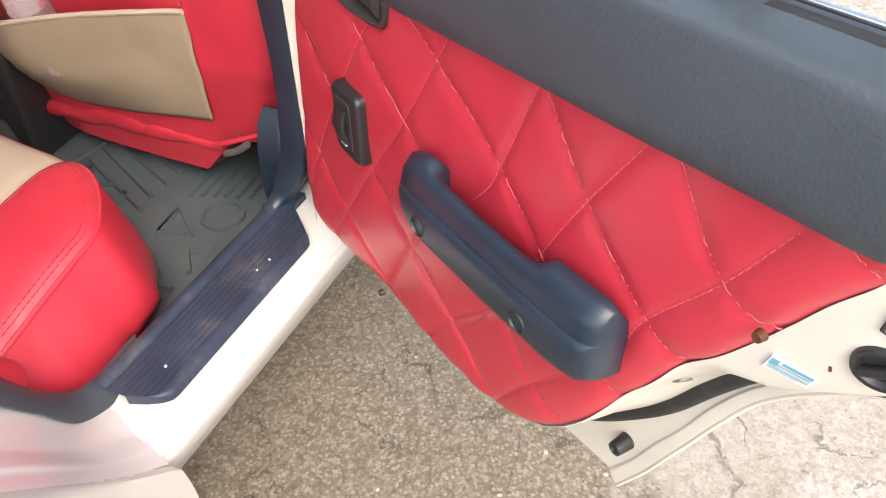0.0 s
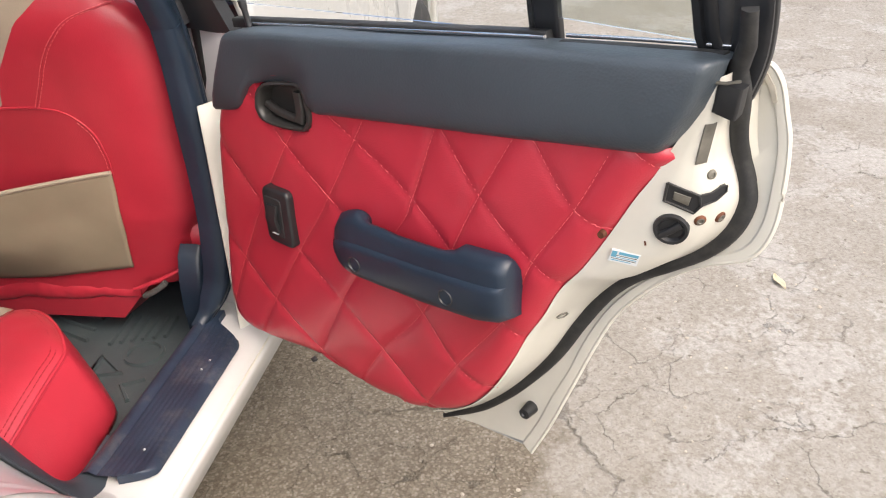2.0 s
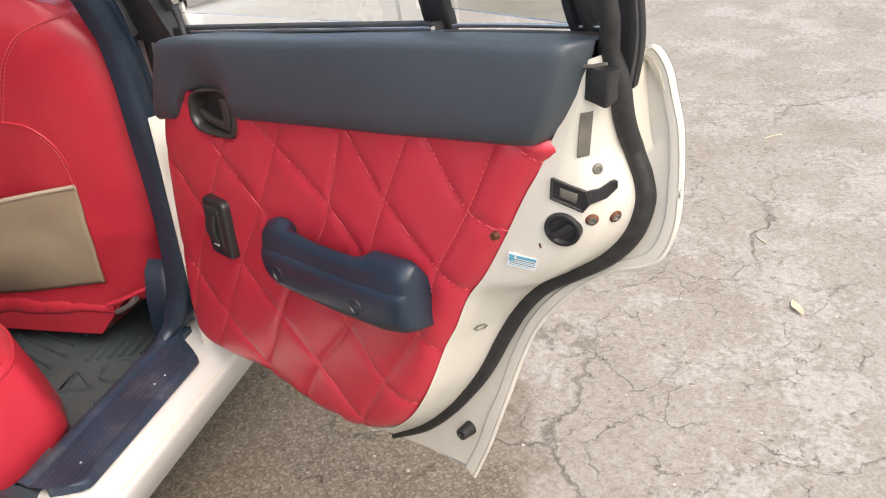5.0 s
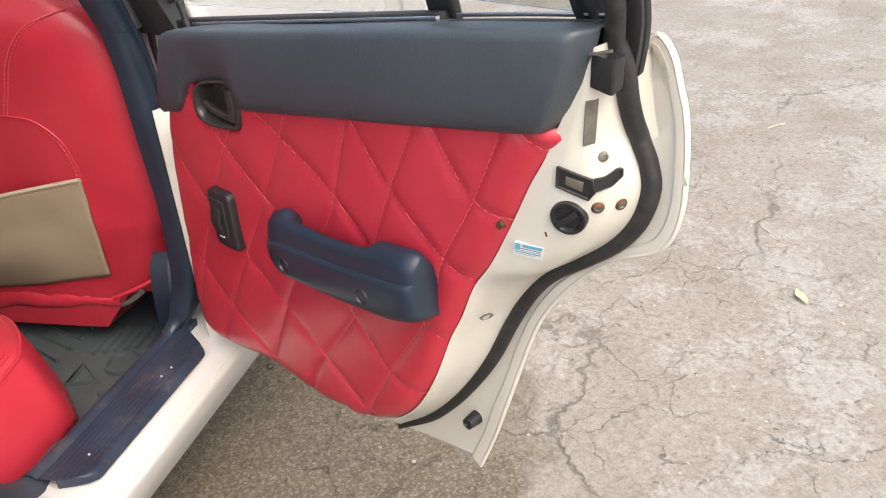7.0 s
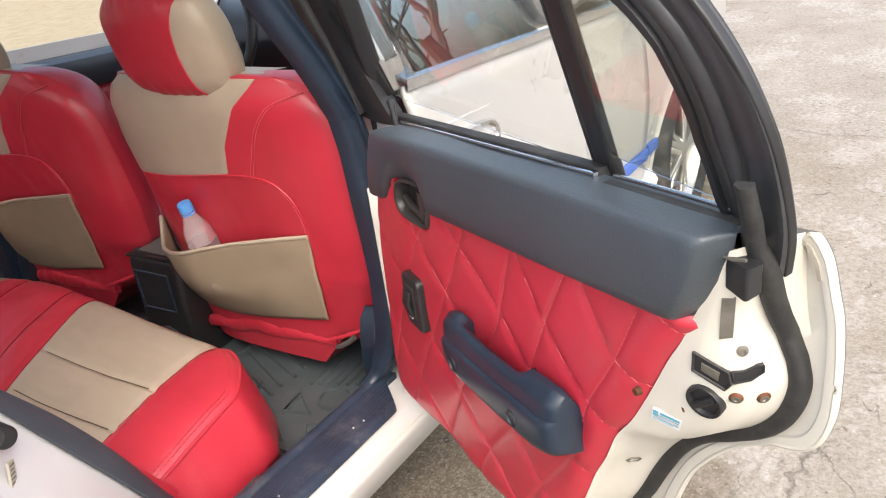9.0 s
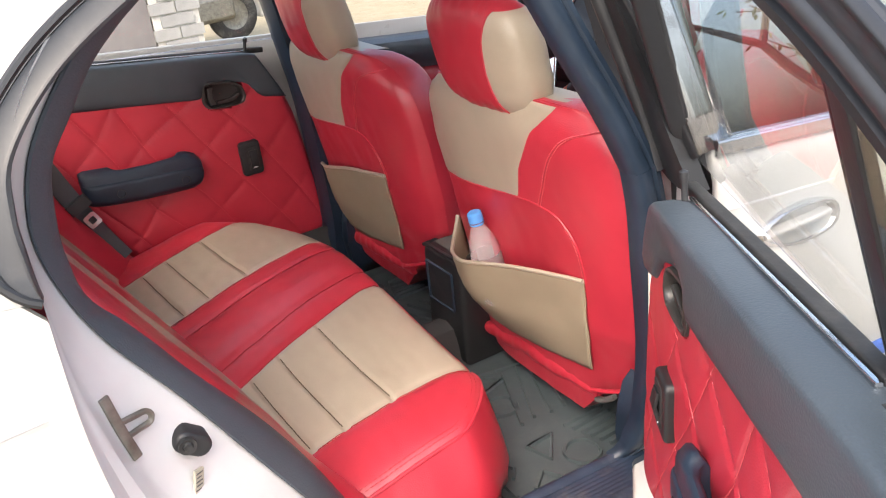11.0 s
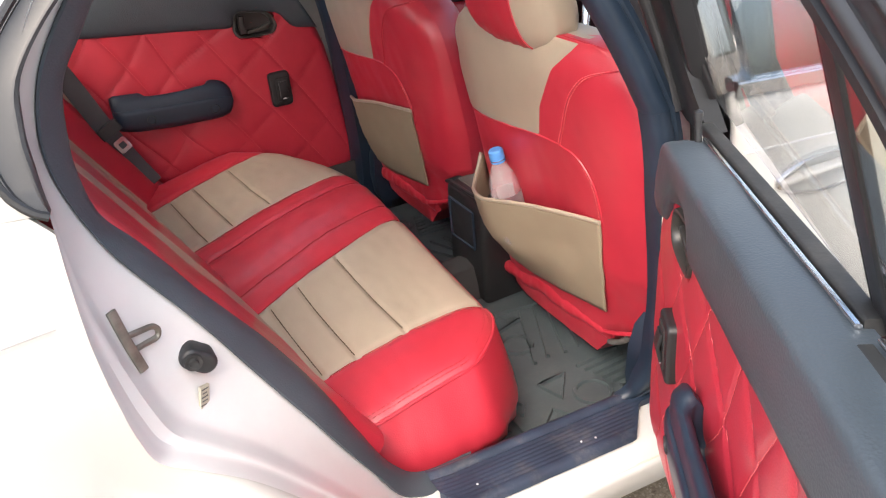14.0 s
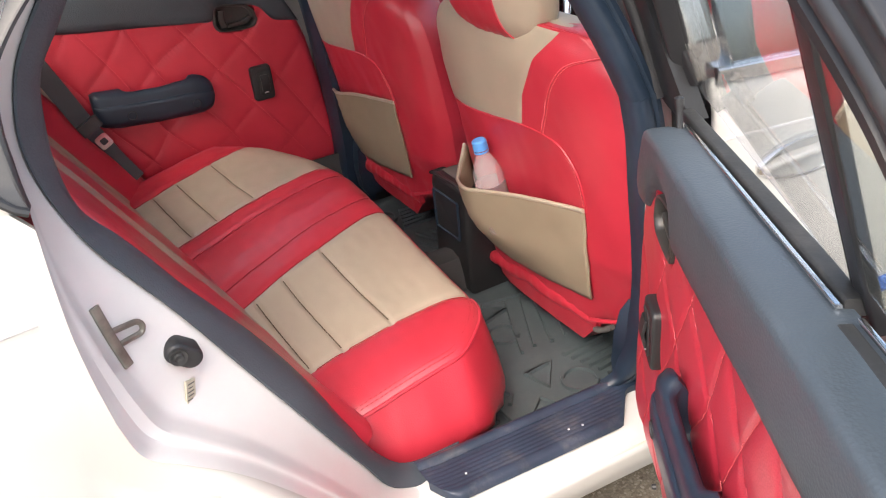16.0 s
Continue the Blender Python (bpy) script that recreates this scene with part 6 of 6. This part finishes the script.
# rear backrest
ys = np.linspace(0.132, 1.395, 100)
P = []
for y in ys:
    row = []
    er = min(y - ys[0], ys[-1] - y)
    bol = 0.012 * math.exp(-(((er - 0.06) / 0.05) ** 2))
    wing = min(1.0, max(0.0, (y - 1.15) / 0.13))
    bol += 0.072 * wing * wing * (3 - 2 * wing)
    for s in np.linspace(0, 1, 30):
        z = 0.430 + 0.610 * s
        x = back_x(y) - 0.60 * (z - 0.47 - 0.04 * min(1, max(0, (y - 0.2) / 0.5))) + bol
        x -= 0.020 * math.exp(-er / 0.012)
        x += 0.003 * noise.noise(Vector((y * 12, z * 12, 7)))
        if s > 0.93:
            x -= 0.06 * ((s - 0.93) / 0.07) ** 2
        row.append((x, y, z))
    P.append(row)
P = np.array(P)
sidew = [P[0] + np.array([-0.10, 0.0, -0.03]), P[0] + np.array([-0.03, -0.006, -0.01]), P[0] + np.array([-0.006, -0.006, 0])]
sideL = [P[-1] + np.array([-0.006, 0.006, 0]), P[-1] + np.array([-0.10, 0.0, -0.03])]
full = np.array(sidew + list(P) + sideL)
rb = part("rear_backrest", grid(full), [RED, BEIGE], car, "rear backrest in red and beige leatherette", angle=70)
nrow = full.shape[1] - 1
for i in range(full.shape[0] - 1):
    yy = 0.5 * (full[i, 5, 1] + full[i + 1, 5, 1])
    for j in range(nrow):
        if 3 <= i < 3 + len(P) - 1 and (0.47 < yy < 0.60 or 0.90 < yy < 1.18):
            rb.data.polygons[i * nrow + j].material_index = 1
part("stitching", dashes(P[0][2:28] + np.array([-0.012, -0.0065, 0.0]), 0.006, 0.004, 0.0008), THREAD_RED, rb)

# belt across the far rear place
bp = catmull([(-0.665, 1.275, 0.88), (-0.624, 1.270, 0.776), (-0.586, 1.268, 0.675), (-0.546, 1.266, 0.583), (-0.512, 1.26, 0.515)], 24)
bl = part("rear_seat_belt", sweep(bp, rrect(0.046, 0.0025, 0.001), up=(0.1, -1, 0.2)), BELT, car, "grey rear seat belt lying on the backrest")
part("belt_tongue_grip", sweep([(-0.586, 1.262, 0.690), (-0.574, 1.260, 0.664)], rrect(0.056, 0.014, 0.004), up=(0, -1, 0.2)), BLACK, bl)
o = rrect(0.046, 0.050, 0.010)
i_ = rrect(0.022, 0.022, 0.004)
tg = []
for rr, dd in ((o, 0), (o, 0.003), (i_, 0.003), (i_, 0)):
    tg.append([(dd, p[0], p[1]) for p in rr])
V, F = grid(np.array(tg), close_u=True, close_v=True)
part("belt_tongue", (V, F), CHROME, bl, "metal belt tongue", m=Matrix.Translation((-0.560, 1.252, 0.636)) @ Matrix.Rotation(radians(-28), 4, "Y") @ Matrix.Rotation(radians(-90), 4, "Z") @ Matrix.Scale(0.72, 4), smooth=False)

# fittings on the jamb: striker, rubber buffer, data plate
st = part("door_striker", sweep(catmull([(-0.722, 0.032, 0.868), (-0.716, 0.027, 0.829), (-0.708, 0.024, 0.788)], 10), rrect(0.012, 0.005, 0.002), up=(0.5, -1, 0)), STEEL, car, "worn steel door striker plate")
part("striker_loop", tube(catmull([(-0.718, 0.028, 0.834), (-0.699, 0.038, 0.830), (-0.685, 0.046, 0.826), (-0.680, 0.049, 0.818), (-0.683, 0.048, 0.810), (-0.697, 0.040, 0.811), (-0.711, 0.028, 0.815)], 28), 0.0036, 8, up=(0, 1, 0.1)), STEEL, st)
bf = part("jamb_buffer", slab([(p[0] * 0.77 + p[1] * 0.64, -p[0] * 0.64 + p[1] * 0.77) for p in rrect(0.048, 0.028, 0.0138, 6)], -0.014, 0.014, 0.006), BLACK, car, "black rubber door buffer", angle=50, m=Matrix.Translation((-0.646, 0.062, 0.756)))
part("buffer_eye", spin([(0.0, -0.020), (0.005, -0.021), (0.0065, -0.018), (0.0105, -0.019), (0.0115, -0.012)], 18, "y", (-0.007, 0, 0.005)), RUBBER, bf)
dp = part("data_plate", slab([(-0.012, 0.026), (0.010, 0.022), (0.012, -0.026), (-0.008, -0.024)], -0.002, 0.002), LABEL_Y, car, "small yellowed data sticker", m=Matrix.Translation((-0.653, 0.044, 0.708)) @ Matrix.Rotation(radians(14), 4, "Y") @ Matrix.Rotation(radians(40), 4, "Z") @ Matrix.Scale(0.8, 4))
for k in range(6):
    part("print_line", slab([(-0.009 + 0.002 * (k % 2), 0.020 - 0.007 * k), (0.007 - 0.003 * (k % 3 == 1), 0.0185 - 0.007 * k), (0.007 - 0.003 * (k % 3 == 1), 0.0165 - 0.007 * k), (-0.009 + 0.002 * (k % 2), 0.018 - 0.007 * k)], -0.0026, 0.0), INK, dp)

# console end between the front seats
o = [(0.650, 0.24), (0.640, 0.40), (0.634, 0.500), (0.642, 0.512), (0.660, 0.516), (0.775, 0.516), (0.792, 0.512), (0.798, 0.500), (0.800, 0.40), (0.806, 0.24)]
cs = part("centre_console", slab(o, 0.075, 0.55, 0.016, "yzx"), BLACK, car, "black plastic centre console", angle=45)
part("console_rim", tube(catmull([(0.090, 0.644, 0.514), (0.080, 0.660, 0.518), (0.080, 0.770, 0.518), (0.095, 0.790, 0.514), (0.30, 0.788, 0.516), (0.30, 0.648, 0.516), (0.090, 0.644, 0.514)], 60), 0.0045, 8), BLACK, cs)
# no recess here: a flat grey sheet added for the well's inside
part("console_well_sheet", slab([(0.652, 0.096), (0.652, 0.285), (0.780, 0.285), (0.780, 0.100)], 0.5165, 0.5185, 0.0, "yxz"), INK, cs, "flat grey sheet in place of the open well on top")
part("console_panel", slab(rrect(0.104, 0.096, 0.012) + np.array([0.722, 0.430]), 0.071, 0.08, 0.003, "yzx"), BLACK, cs)
for pts in ([(0.669, 0.384), (0.667, 0.479)], [(0.667, 0.479), (0.776, 0.480)], [(0.776, 0.480), (0.776, 0.384)], [(0.669, 0.384), (0.776, 0.382)]):
    part("console_ridge", tube([(0.0705, *p) for p in pts], 0.0032, 6, up=(1, 0, 0)), NAVY, cs)
# dashboard and steering wheel
P = []
for y in np.linspace(0.02, 1.38, 20):
    P.append([(x, y, z) for x, z in ((0.86, 0.38), (0.84, 0.55), (0.86, 0.66), (0.80, 0.72), (0.80, 0.82), (0.84, 0.87), (0.95, 0.895), (1.18, 0.90))])
part("dashboard", grid(np.array(P)), BLACK, car, "dark dashboard", angle=50, thick=0.01)
swm = Matrix.Translation((0.665, 1.01, 0.868)) @ Matrix.Rotation(radians(-66), 4, "Y")
an = np.linspace(0, 2 * math.pi, 65)
sw = part("steering_wheel", tube(np.array([(0.185 * math.cos(t), 0.185 * math.sin(t), 0) for t in an]), 0.0145, 10), BLACK, car, "black leather steering wheel with orange grips", m=swm)
for a0 in (35, 145, 215, 325):
    t = np.radians(np.linspace(a0 - 9, a0 + 9, 8))
    part("grip_band", tube(np.array([(0.185 * math.cos(q), 0.185 * math.sin(q), 0) for q in t]), 0.0158, 10), ORANGE, sw)
part("wheel_boss", spin([(0.0, 0.03), (0.05, 0.028), (0.07, 0.01), (0.072, -0.03)], 24), BLACK, sw)
for a0 in (90, 200, 340):
    t = radians(a0)
    part("wheel_spoke", sweep([(0.05 * math.cos(t), 0.05 * math.sin(t), 0), (0.18 * math.cos(t), 0.18 * math.sin(t), 0)], rrect(0.03, 0.012, 0.004)), CHROME, sw)
part("steering_column", sweep([(0.68, 1.045, 0.83), (0.86, 1.045, 0.74)], rrect(0.12, 0.10, 0.03)), BLACK, car)
for yy in (0.25, 0.70):
    part("air_vent", slab(rrect(0.16, 0.07, 0.012) + np.array([yy, 0.78]), 0.782, 0.80, 0.004, "yzx"), NAVY, car)

# ---- floor mats ----
def floor_mat(y0, y1, name_label):
    P = []
    x0, x1 = -0.24, 0.34
    for x in np.linspace(x0, x1, 40):
        row = []
        for y in np.linspace(y0, y1, 36):
            e = min(x - x0, x1 - x, y - y0, y1 - y)
            row.append((x, y, 0.2335 + 0.012 * math.exp(-e / 0.006) + 0.0012 * noise.noise(Vector((x * 9, y * 9, 3)))))
        P.append(row)
    mt = tagged(part("floor_mat", grid(np.array(P)), MAT, None, angle=70, thick=0.004), name_label, "floor mat", group="floor mats")
    return mt


mat_r = floor_mat(0.160, 0.672, "dark grey rubber floor mat with raised shapes")
mat_l = floor_mat(0.760, 1.260, "dark grey rubber floor mat, half hidden")


def ridge(pts, closed=False, r=0.0042):
    p = [(x, y, 0.2380) for x, y in pts]
    if closed:
        p = p + p[:2]
    return sweep(p, [(-r, -0.002), (-r * 0.7, 0.0056), (r * 0.7, 0.0056), (r, -0.002)])


def mat_shapes(mt, sg):
    f = lambda pts: [(x, YC + sg * (y - YC) if sg < 0 else y) for x, y in pts]
    circle = lambda cx, cy, r: [(cx + r * math.cos(t), cy + r * math.sin(t)) for t in np.linspace(0, 2 * math.pi, 28)]
    part("raised_triangle", ridge(f([(0.009, 0.327), (0.075, 0.332), (0.024, 0.269)]), True), MAT, mt)
    part("raised_ring", ridge(f(circle(0.088, 0.250, 0.036))), MAT, mt)
    part("raised_ring", ridge(f(circle(0.050, 0.474, 0.034))), MAT, mt)
    part("raised_zigzag", ridge(f([(-0.06, 0.388), (-0.050, 0.360), (-0.066, 0.334), (-0.050, 0.292), (-0.070, 0.268)])), MAT, mt)
    part("raised_chevron", ridge(f([(-0.053, 0.219), (-0.011, 0.252), (0.012, 0.214)])), MAT, mt)
    part("raised_triangle", ridge(f([(0.034, 0.533), (0.108, 0.553), (0.069, 0.598)]), True), MAT, mt)
    for pts in ([(-0.113, 0.300), (-0.117, 0.240)], [(-0.090, 0.325), (-0.093, 0.222)], [(0.068, 0.606), (0.136, 0.591), (0.178, 0.583)], [(0.124, 0.571), (0.085, 0.486), (0.045, 0.392)], [(0.165, 0.575), (0.081, 0.397)], [(0.185, 0.548), (0.120, 0.388)], [(0.205, 0.515), (0.158, 0.390)], [(0.235, 0.500), (0.195, 0.390)]):
        part("raised_bar", ridge(f(pts)), MAT, mt)
    for k in range(6):
        y = 0.335 - 0.0205 * k
        part("raised_bar", ridge(f([(0.110 + 0.007 * k, y), (0.215, y + 0.003)]), r=0.0036), MAT, mt)
    for k in range(5):
        part("raised_bar", ridge(f([(-0.02 - 0.03 * k, 0.560), (-0.05 - 0.03 * k, 0.44)])), MAT, mt)


mat_shapes(mat_r, 1)
mat_shapes(mat_l, -1)

# ---- bottle in the pocket ----
prof = [(0.0, 0.0), (0.026, 0.0), (0.031, 0.006), (0.031, 0.03), (0.0295, 0.04), (0.031, 0.05), (0.0295, 0.06), (0.031, 0.07), (0.031, 0.125), (0.028, 0.145), (0.018, 0.170), (0.0125, 0.182), (0.0125, 0.196), (0.0, 0.197)]
bt = thing("water_bottle", "clear plastic water bottle with a blue cap, in the seat pocket", "bottle", at=(0.080, 0.492, 0.486))
bt.rotation_euler = (radians(-4), radians(-9), 0)
part("bottle_body", spin(prof, 28), PET, bt, "clear ribbed plastic body")
part("bottle_label", spin([(0.0316, 0.062), (0.0316, 0.115)], 28), glass_mat("printed_film", (0.80, 0.62, 0.66), 0.35), bt, "thin printed label")
part("bottle_cap", spin([(0.0, 0.210), (0.012, 0.210), (0.015, 0.207), (0.0155, 0.190), (0.0152, 0.189), (0.013, 0.189)], 28), CAP_BLUE, bt, "blue screw cap")
part("cap_ring", spin([(0.0152, 0.187), (0.0152, 0.183), (0.0125, 0.183)], 24), CAP_BLUE, bt)

# ---- beyond the far windows ----
pier = thing("brick_pier", "grey brick pier beside the road", "wall", at=(0, 0, 0), kind="structure")
BW, BH = 0.20, 0.065
PX0, PX1, PY, PZ = 0.40, 0.705, 4.5, 2.4
part("pier_core", block(PX0 + 0.01, PX1 - 0.01, PY + 0.012, PY + 0.8, 0.0, PZ), MORTAR, pier, smooth=False)
# plain block, darker than the bricks next to it
part("dark_wall_side", block(PX0 - 0.55, PX0 + 0.0, PY + 0.02, PY + 0.5, 0.0, PZ), DARK_WALL, pier, "dark plain wall beside the bricks", smooth=False)

# ---- scooter across the road ----
SC = (0.95, 6.55)
sc = thing("scooter", "white motor scooter with blue stripes, parked", "scooter", at=(SC[0], SC[1], 0.0))
sc.rotation_euler = (0, 0, radians(8))
for x0, nm in ((-0.62, "front_wheel"), (0.62, "rear_wheel")):
    w = part(nm, spin([(0.13, -0.04), (0.19, -0.05), (0.225, -0.03), (0.232, 0.0), (0.225, 0.03), (0.19, 0.05), (0.13, 0.04)], 32, "y", (x0, 0, 0.23)), TYRE, sc, "small tyre")
    part("rim", spin([(0.135, -0.03), (0.10, -0.02), (0.03, -0.03), (0.0, -0.035)], 24, "y", (x0, 0, 0.23)), STEEL, w)
    part("rim", spin([(0.135, 0.03), (0.10, 0.02), (0.03, 0.03), (0.0, 0.035)], 24, "y", (x0, 0, 0.23)), STEEL, w)
P = []
for s in np.linspace(0, 1, 14):
    x = -0.05 + 0.98 * s
    hw = 0.13 * math.sin(math.pi * min(1, 0.25 + 0.72 * s)) + 0.02
    zt, zb = 0.72 + 0.10 * s - 0.10 * max(0, s - 0.8) * 4, 0.42 + 0.20 * s
    P.append([(x, hw * math.cos(t), (zt + zb) / 2 + (zt - zb) / 2 * math.sin(t)) for t in np.linspace(0, 2 * math.pi, 16, endpoint=False)])
V, F = grid(np.array(P), close_v=True)
F = F + [tuple(range(16)), tuple(len(V) - 16 + k for k in range(16))]
part("tail_body", (V, F), WHITE, sc, "white tail bodywork")
for sy in (-1, 1):
    part("side_stripe", sweep([(0.15, sy * 0.142, 0.62), (0.5, sy * 0.150, 0.70), (0.80, sy * 0.118, 0.745)], rrect(0.01, 0.035, 0.003)), BLUE_TAPE, sc, "blue side stripe")
part("saddle", sweep(catmull([(-0.12, 0, 0.76), (0.2, 0, 0.79), (0.55, 0, 0.84), (0.72, 0, 0.86)], 14), rrect(0.24, 0.09, 0.04)), BLACK, sc, "black saddle")
part("tail_lamp", spin([(0.0, 0.03), (0.05, 0.02), (0.06, -0.02)], 16, "x", (0.93, 0, 0.70)), LAMP_RED, sc, "red tail lamp")
part("footboard", block(-0.45, 0.05, -0.14, 0.14, 0.26, 0.31), BLACK, sc, bevel=0.01)
part("engine", block(0.12, 0.62, -0.11, 0.09, 0.20, 0.42), STEEL, sc, "grey engine and swing arm", bevel=0.04)
part("rear_mudguard", grid(np.array([[(0.62 + 0.27 * math.cos(t), y, 0.25 + 0.27 * math.sin(t)) for y in (-0.07, 0, 0.07)] for t in np.radians(np.linspace(-20, 110, 14))])), WHITE, sc, "white rear mudguard", thick=0.006)
P = []
for s in np.linspace(0, 1, 8):
    P.append([(-0.40 - 0.12 * s + 0.06 * abs(w), 0.19 * w * (1 - 0.3 * s), 0.30 + 0.62 * s) for w in np.linspace(-1, 1, 9)])
part("leg_shield", grid(np.array(P)), WHITE, sc, "white leg shield", thick=0.02)
part("handlebar", tube([(-0.44, -0.33, 1.02), (-0.50, -0.1, 0.98), (-0.50, 0.1, 0.98), (-0.44, 0.33, 1.02)], 0.014), BLACK, sc)
part("front_fork", tube([(-0.50, 0.0, 0.95), (-0.62, 0.0, 0.25)], 0.03, 10, up=(0, 1, 0)), STEEL, sc)

# ---- a dry leaf on the concrete ----
lf = []
for s in np.linspace(0, 1, 12):
    w = 0.011 * math.sin(math.pi * s) ** 0.8
    lf.append([(0.075 * (s - 0.5), w * q + 0.004 * math.sin(3 * s), 0.003 + 0.006 * q * q + 0.003 * math.sin(6 * s)) for q in (-1, -0.5, 0, 0.5, 1)])
leaf = tagged(part("fallen_leaf", grid(np.array(lf)), LEAF, None, thick=0.0006), "dry brown leaf lying on the concrete", "leaf")
leaf.location = (0.824, -1.143, 0.0)
leaf.rotation_euler = (0, 0, radians(10))
for x, y, turn, size in ((2.047, -1.236, -54, 1.0), (1.193, -1.100, 27, 0.55)):
    stalk = tagged(part("dry_stalk", tube(catmull([(-0.040 * size, 0, 0.003), (0, 0.003 * size, 0.004), (0.040 * size, 0, 0.003)], 8), 0.0022, 6), LEAF), "thin dry plant stalk lying on the concrete", "twig")
    stalk.location = (x, y, 0)
    stalk.rotation_euler = (0, 0, radians(turn))

# ---- bare tree across the yard, mirrored in the door glass ----
BARK = surface("grey_brown_bark", (0.13, 0.095, 0.07), 0.9, vary=0.3, big=20.0, relief=0.6, fine=90.0, depth=0.004)
FOLIAGE = surface("olive_leaves", (0.085, 0.115, 0.035), 0.6, vary=0.3, big=9.0, relief=0.1)


def bare_tree(x, y, seed):
    tr = thing("tree", "mostly bare tree with a few olive leaves", "tree", at=(x, y, 0))
    rg = random.Random(seed)
    limbs, tips = [], []

    def grow(p, d, ln, r, level):
        q = [p]
        for _ in range(4):
            d = (d + Vector((rg.uniform(-0.22, 0.22), rg.uniform(-0.22, 0.22), rg.uniform(-0.06, 0.16)))).normalized()
            q.append(q[-1] + d * ln / 4)
        limbs.append(sweep([tuple(v) for v in q], ring(r, 6), up=(0.31, 0.95, 0.05), scale=np.linspace(1, 0.55, 5)))
        if level == 4:
            tips.append(q[-1])
            return
        for k in range(3 if level < 3 else 2):
            e = (d + Vector((rg.uniform(-0.9, 0.9), rg.uniform(-0.9, 0.9), rg.uniform(-0.25, 0.45)))).normalized()
            grow(q[rg.choice((2, 3, 4))], e, ln * rg.uniform(0.55, 0.8), r * 0.55, level + 1)

    grow(Vector((0, 0, 0)), Vector((0.05, 0, 1)), 1.7, 0.13, 0)
    part("trunk", joined(*limbs), BARK, tr, "grey-brown trunk and bare limbs")
    leaves = []
    for tp in tips:
        for _ in range(5):
            c_ = tp + Vector((rg.gauss(0, 0.16), rg.gauss(0, 0.16), rg.gauss(0, 0.12)))
            a_ = Vector((rg.uniform(-1, 1), rg.uniform(-1, 1), rg.uniform(-1, 1))).normalized() * 0.06
            b_ = a_.cross(Vector((rg.uniform(-1, 1), rg.uniform(-1, 1), rg.uniform(-1, 1)))).normalized() * 0.025
            leaves.append((np.array([c_ - a_, c_ + b_, c_ + a_, c_ - b_]), [(0, 1, 2, 3)]))
    part("crown", joined(*leaves), FOLIAGE, tr, "sparse olive leaves", smooth=False, fix=False)
    return tr


bare_tree(6.4, -3.9, 4)

# bricks of the pier, last
me = None
rows_, cols = int(PZ / (BH + 0.012)), int((PX1 - PX0) / (BW + 0.012))
rb2 = random.Random(3)
for r in range(rows_):
    for c2 in range(cols + 1):
        x = PX0 + c2 * (BW + 0.012) + (0.5 * (BW + 0.012) if r % 2 else 0) - 0.05
        x0, x1 = max(x, PX0), min(x + BW, PX1)
        if x1 - x0 < 0.05:
            continue
        if me is None and x1 - x0 > BW - 1e-6:
            first = part("brick", block(0, BW, 0, 0.03, 0, BH), BRICK, pier, smooth=False)
            me = first.data
            first.location = (x0, PY - 0.002 - rb2.uniform(0, 0.004), 0.01 + r * (BH + 0.012))
            continue
        if me is None:
            continue
        ob = new("brick", me)
        ob.parent = pier
        ob.location = (x0, PY - 0.002 - rb2.uniform(0, 0.004), 0.01 + r * (BH + 0.012))
        ob.scale = ((x1 - x0) / BW, 1, 1)
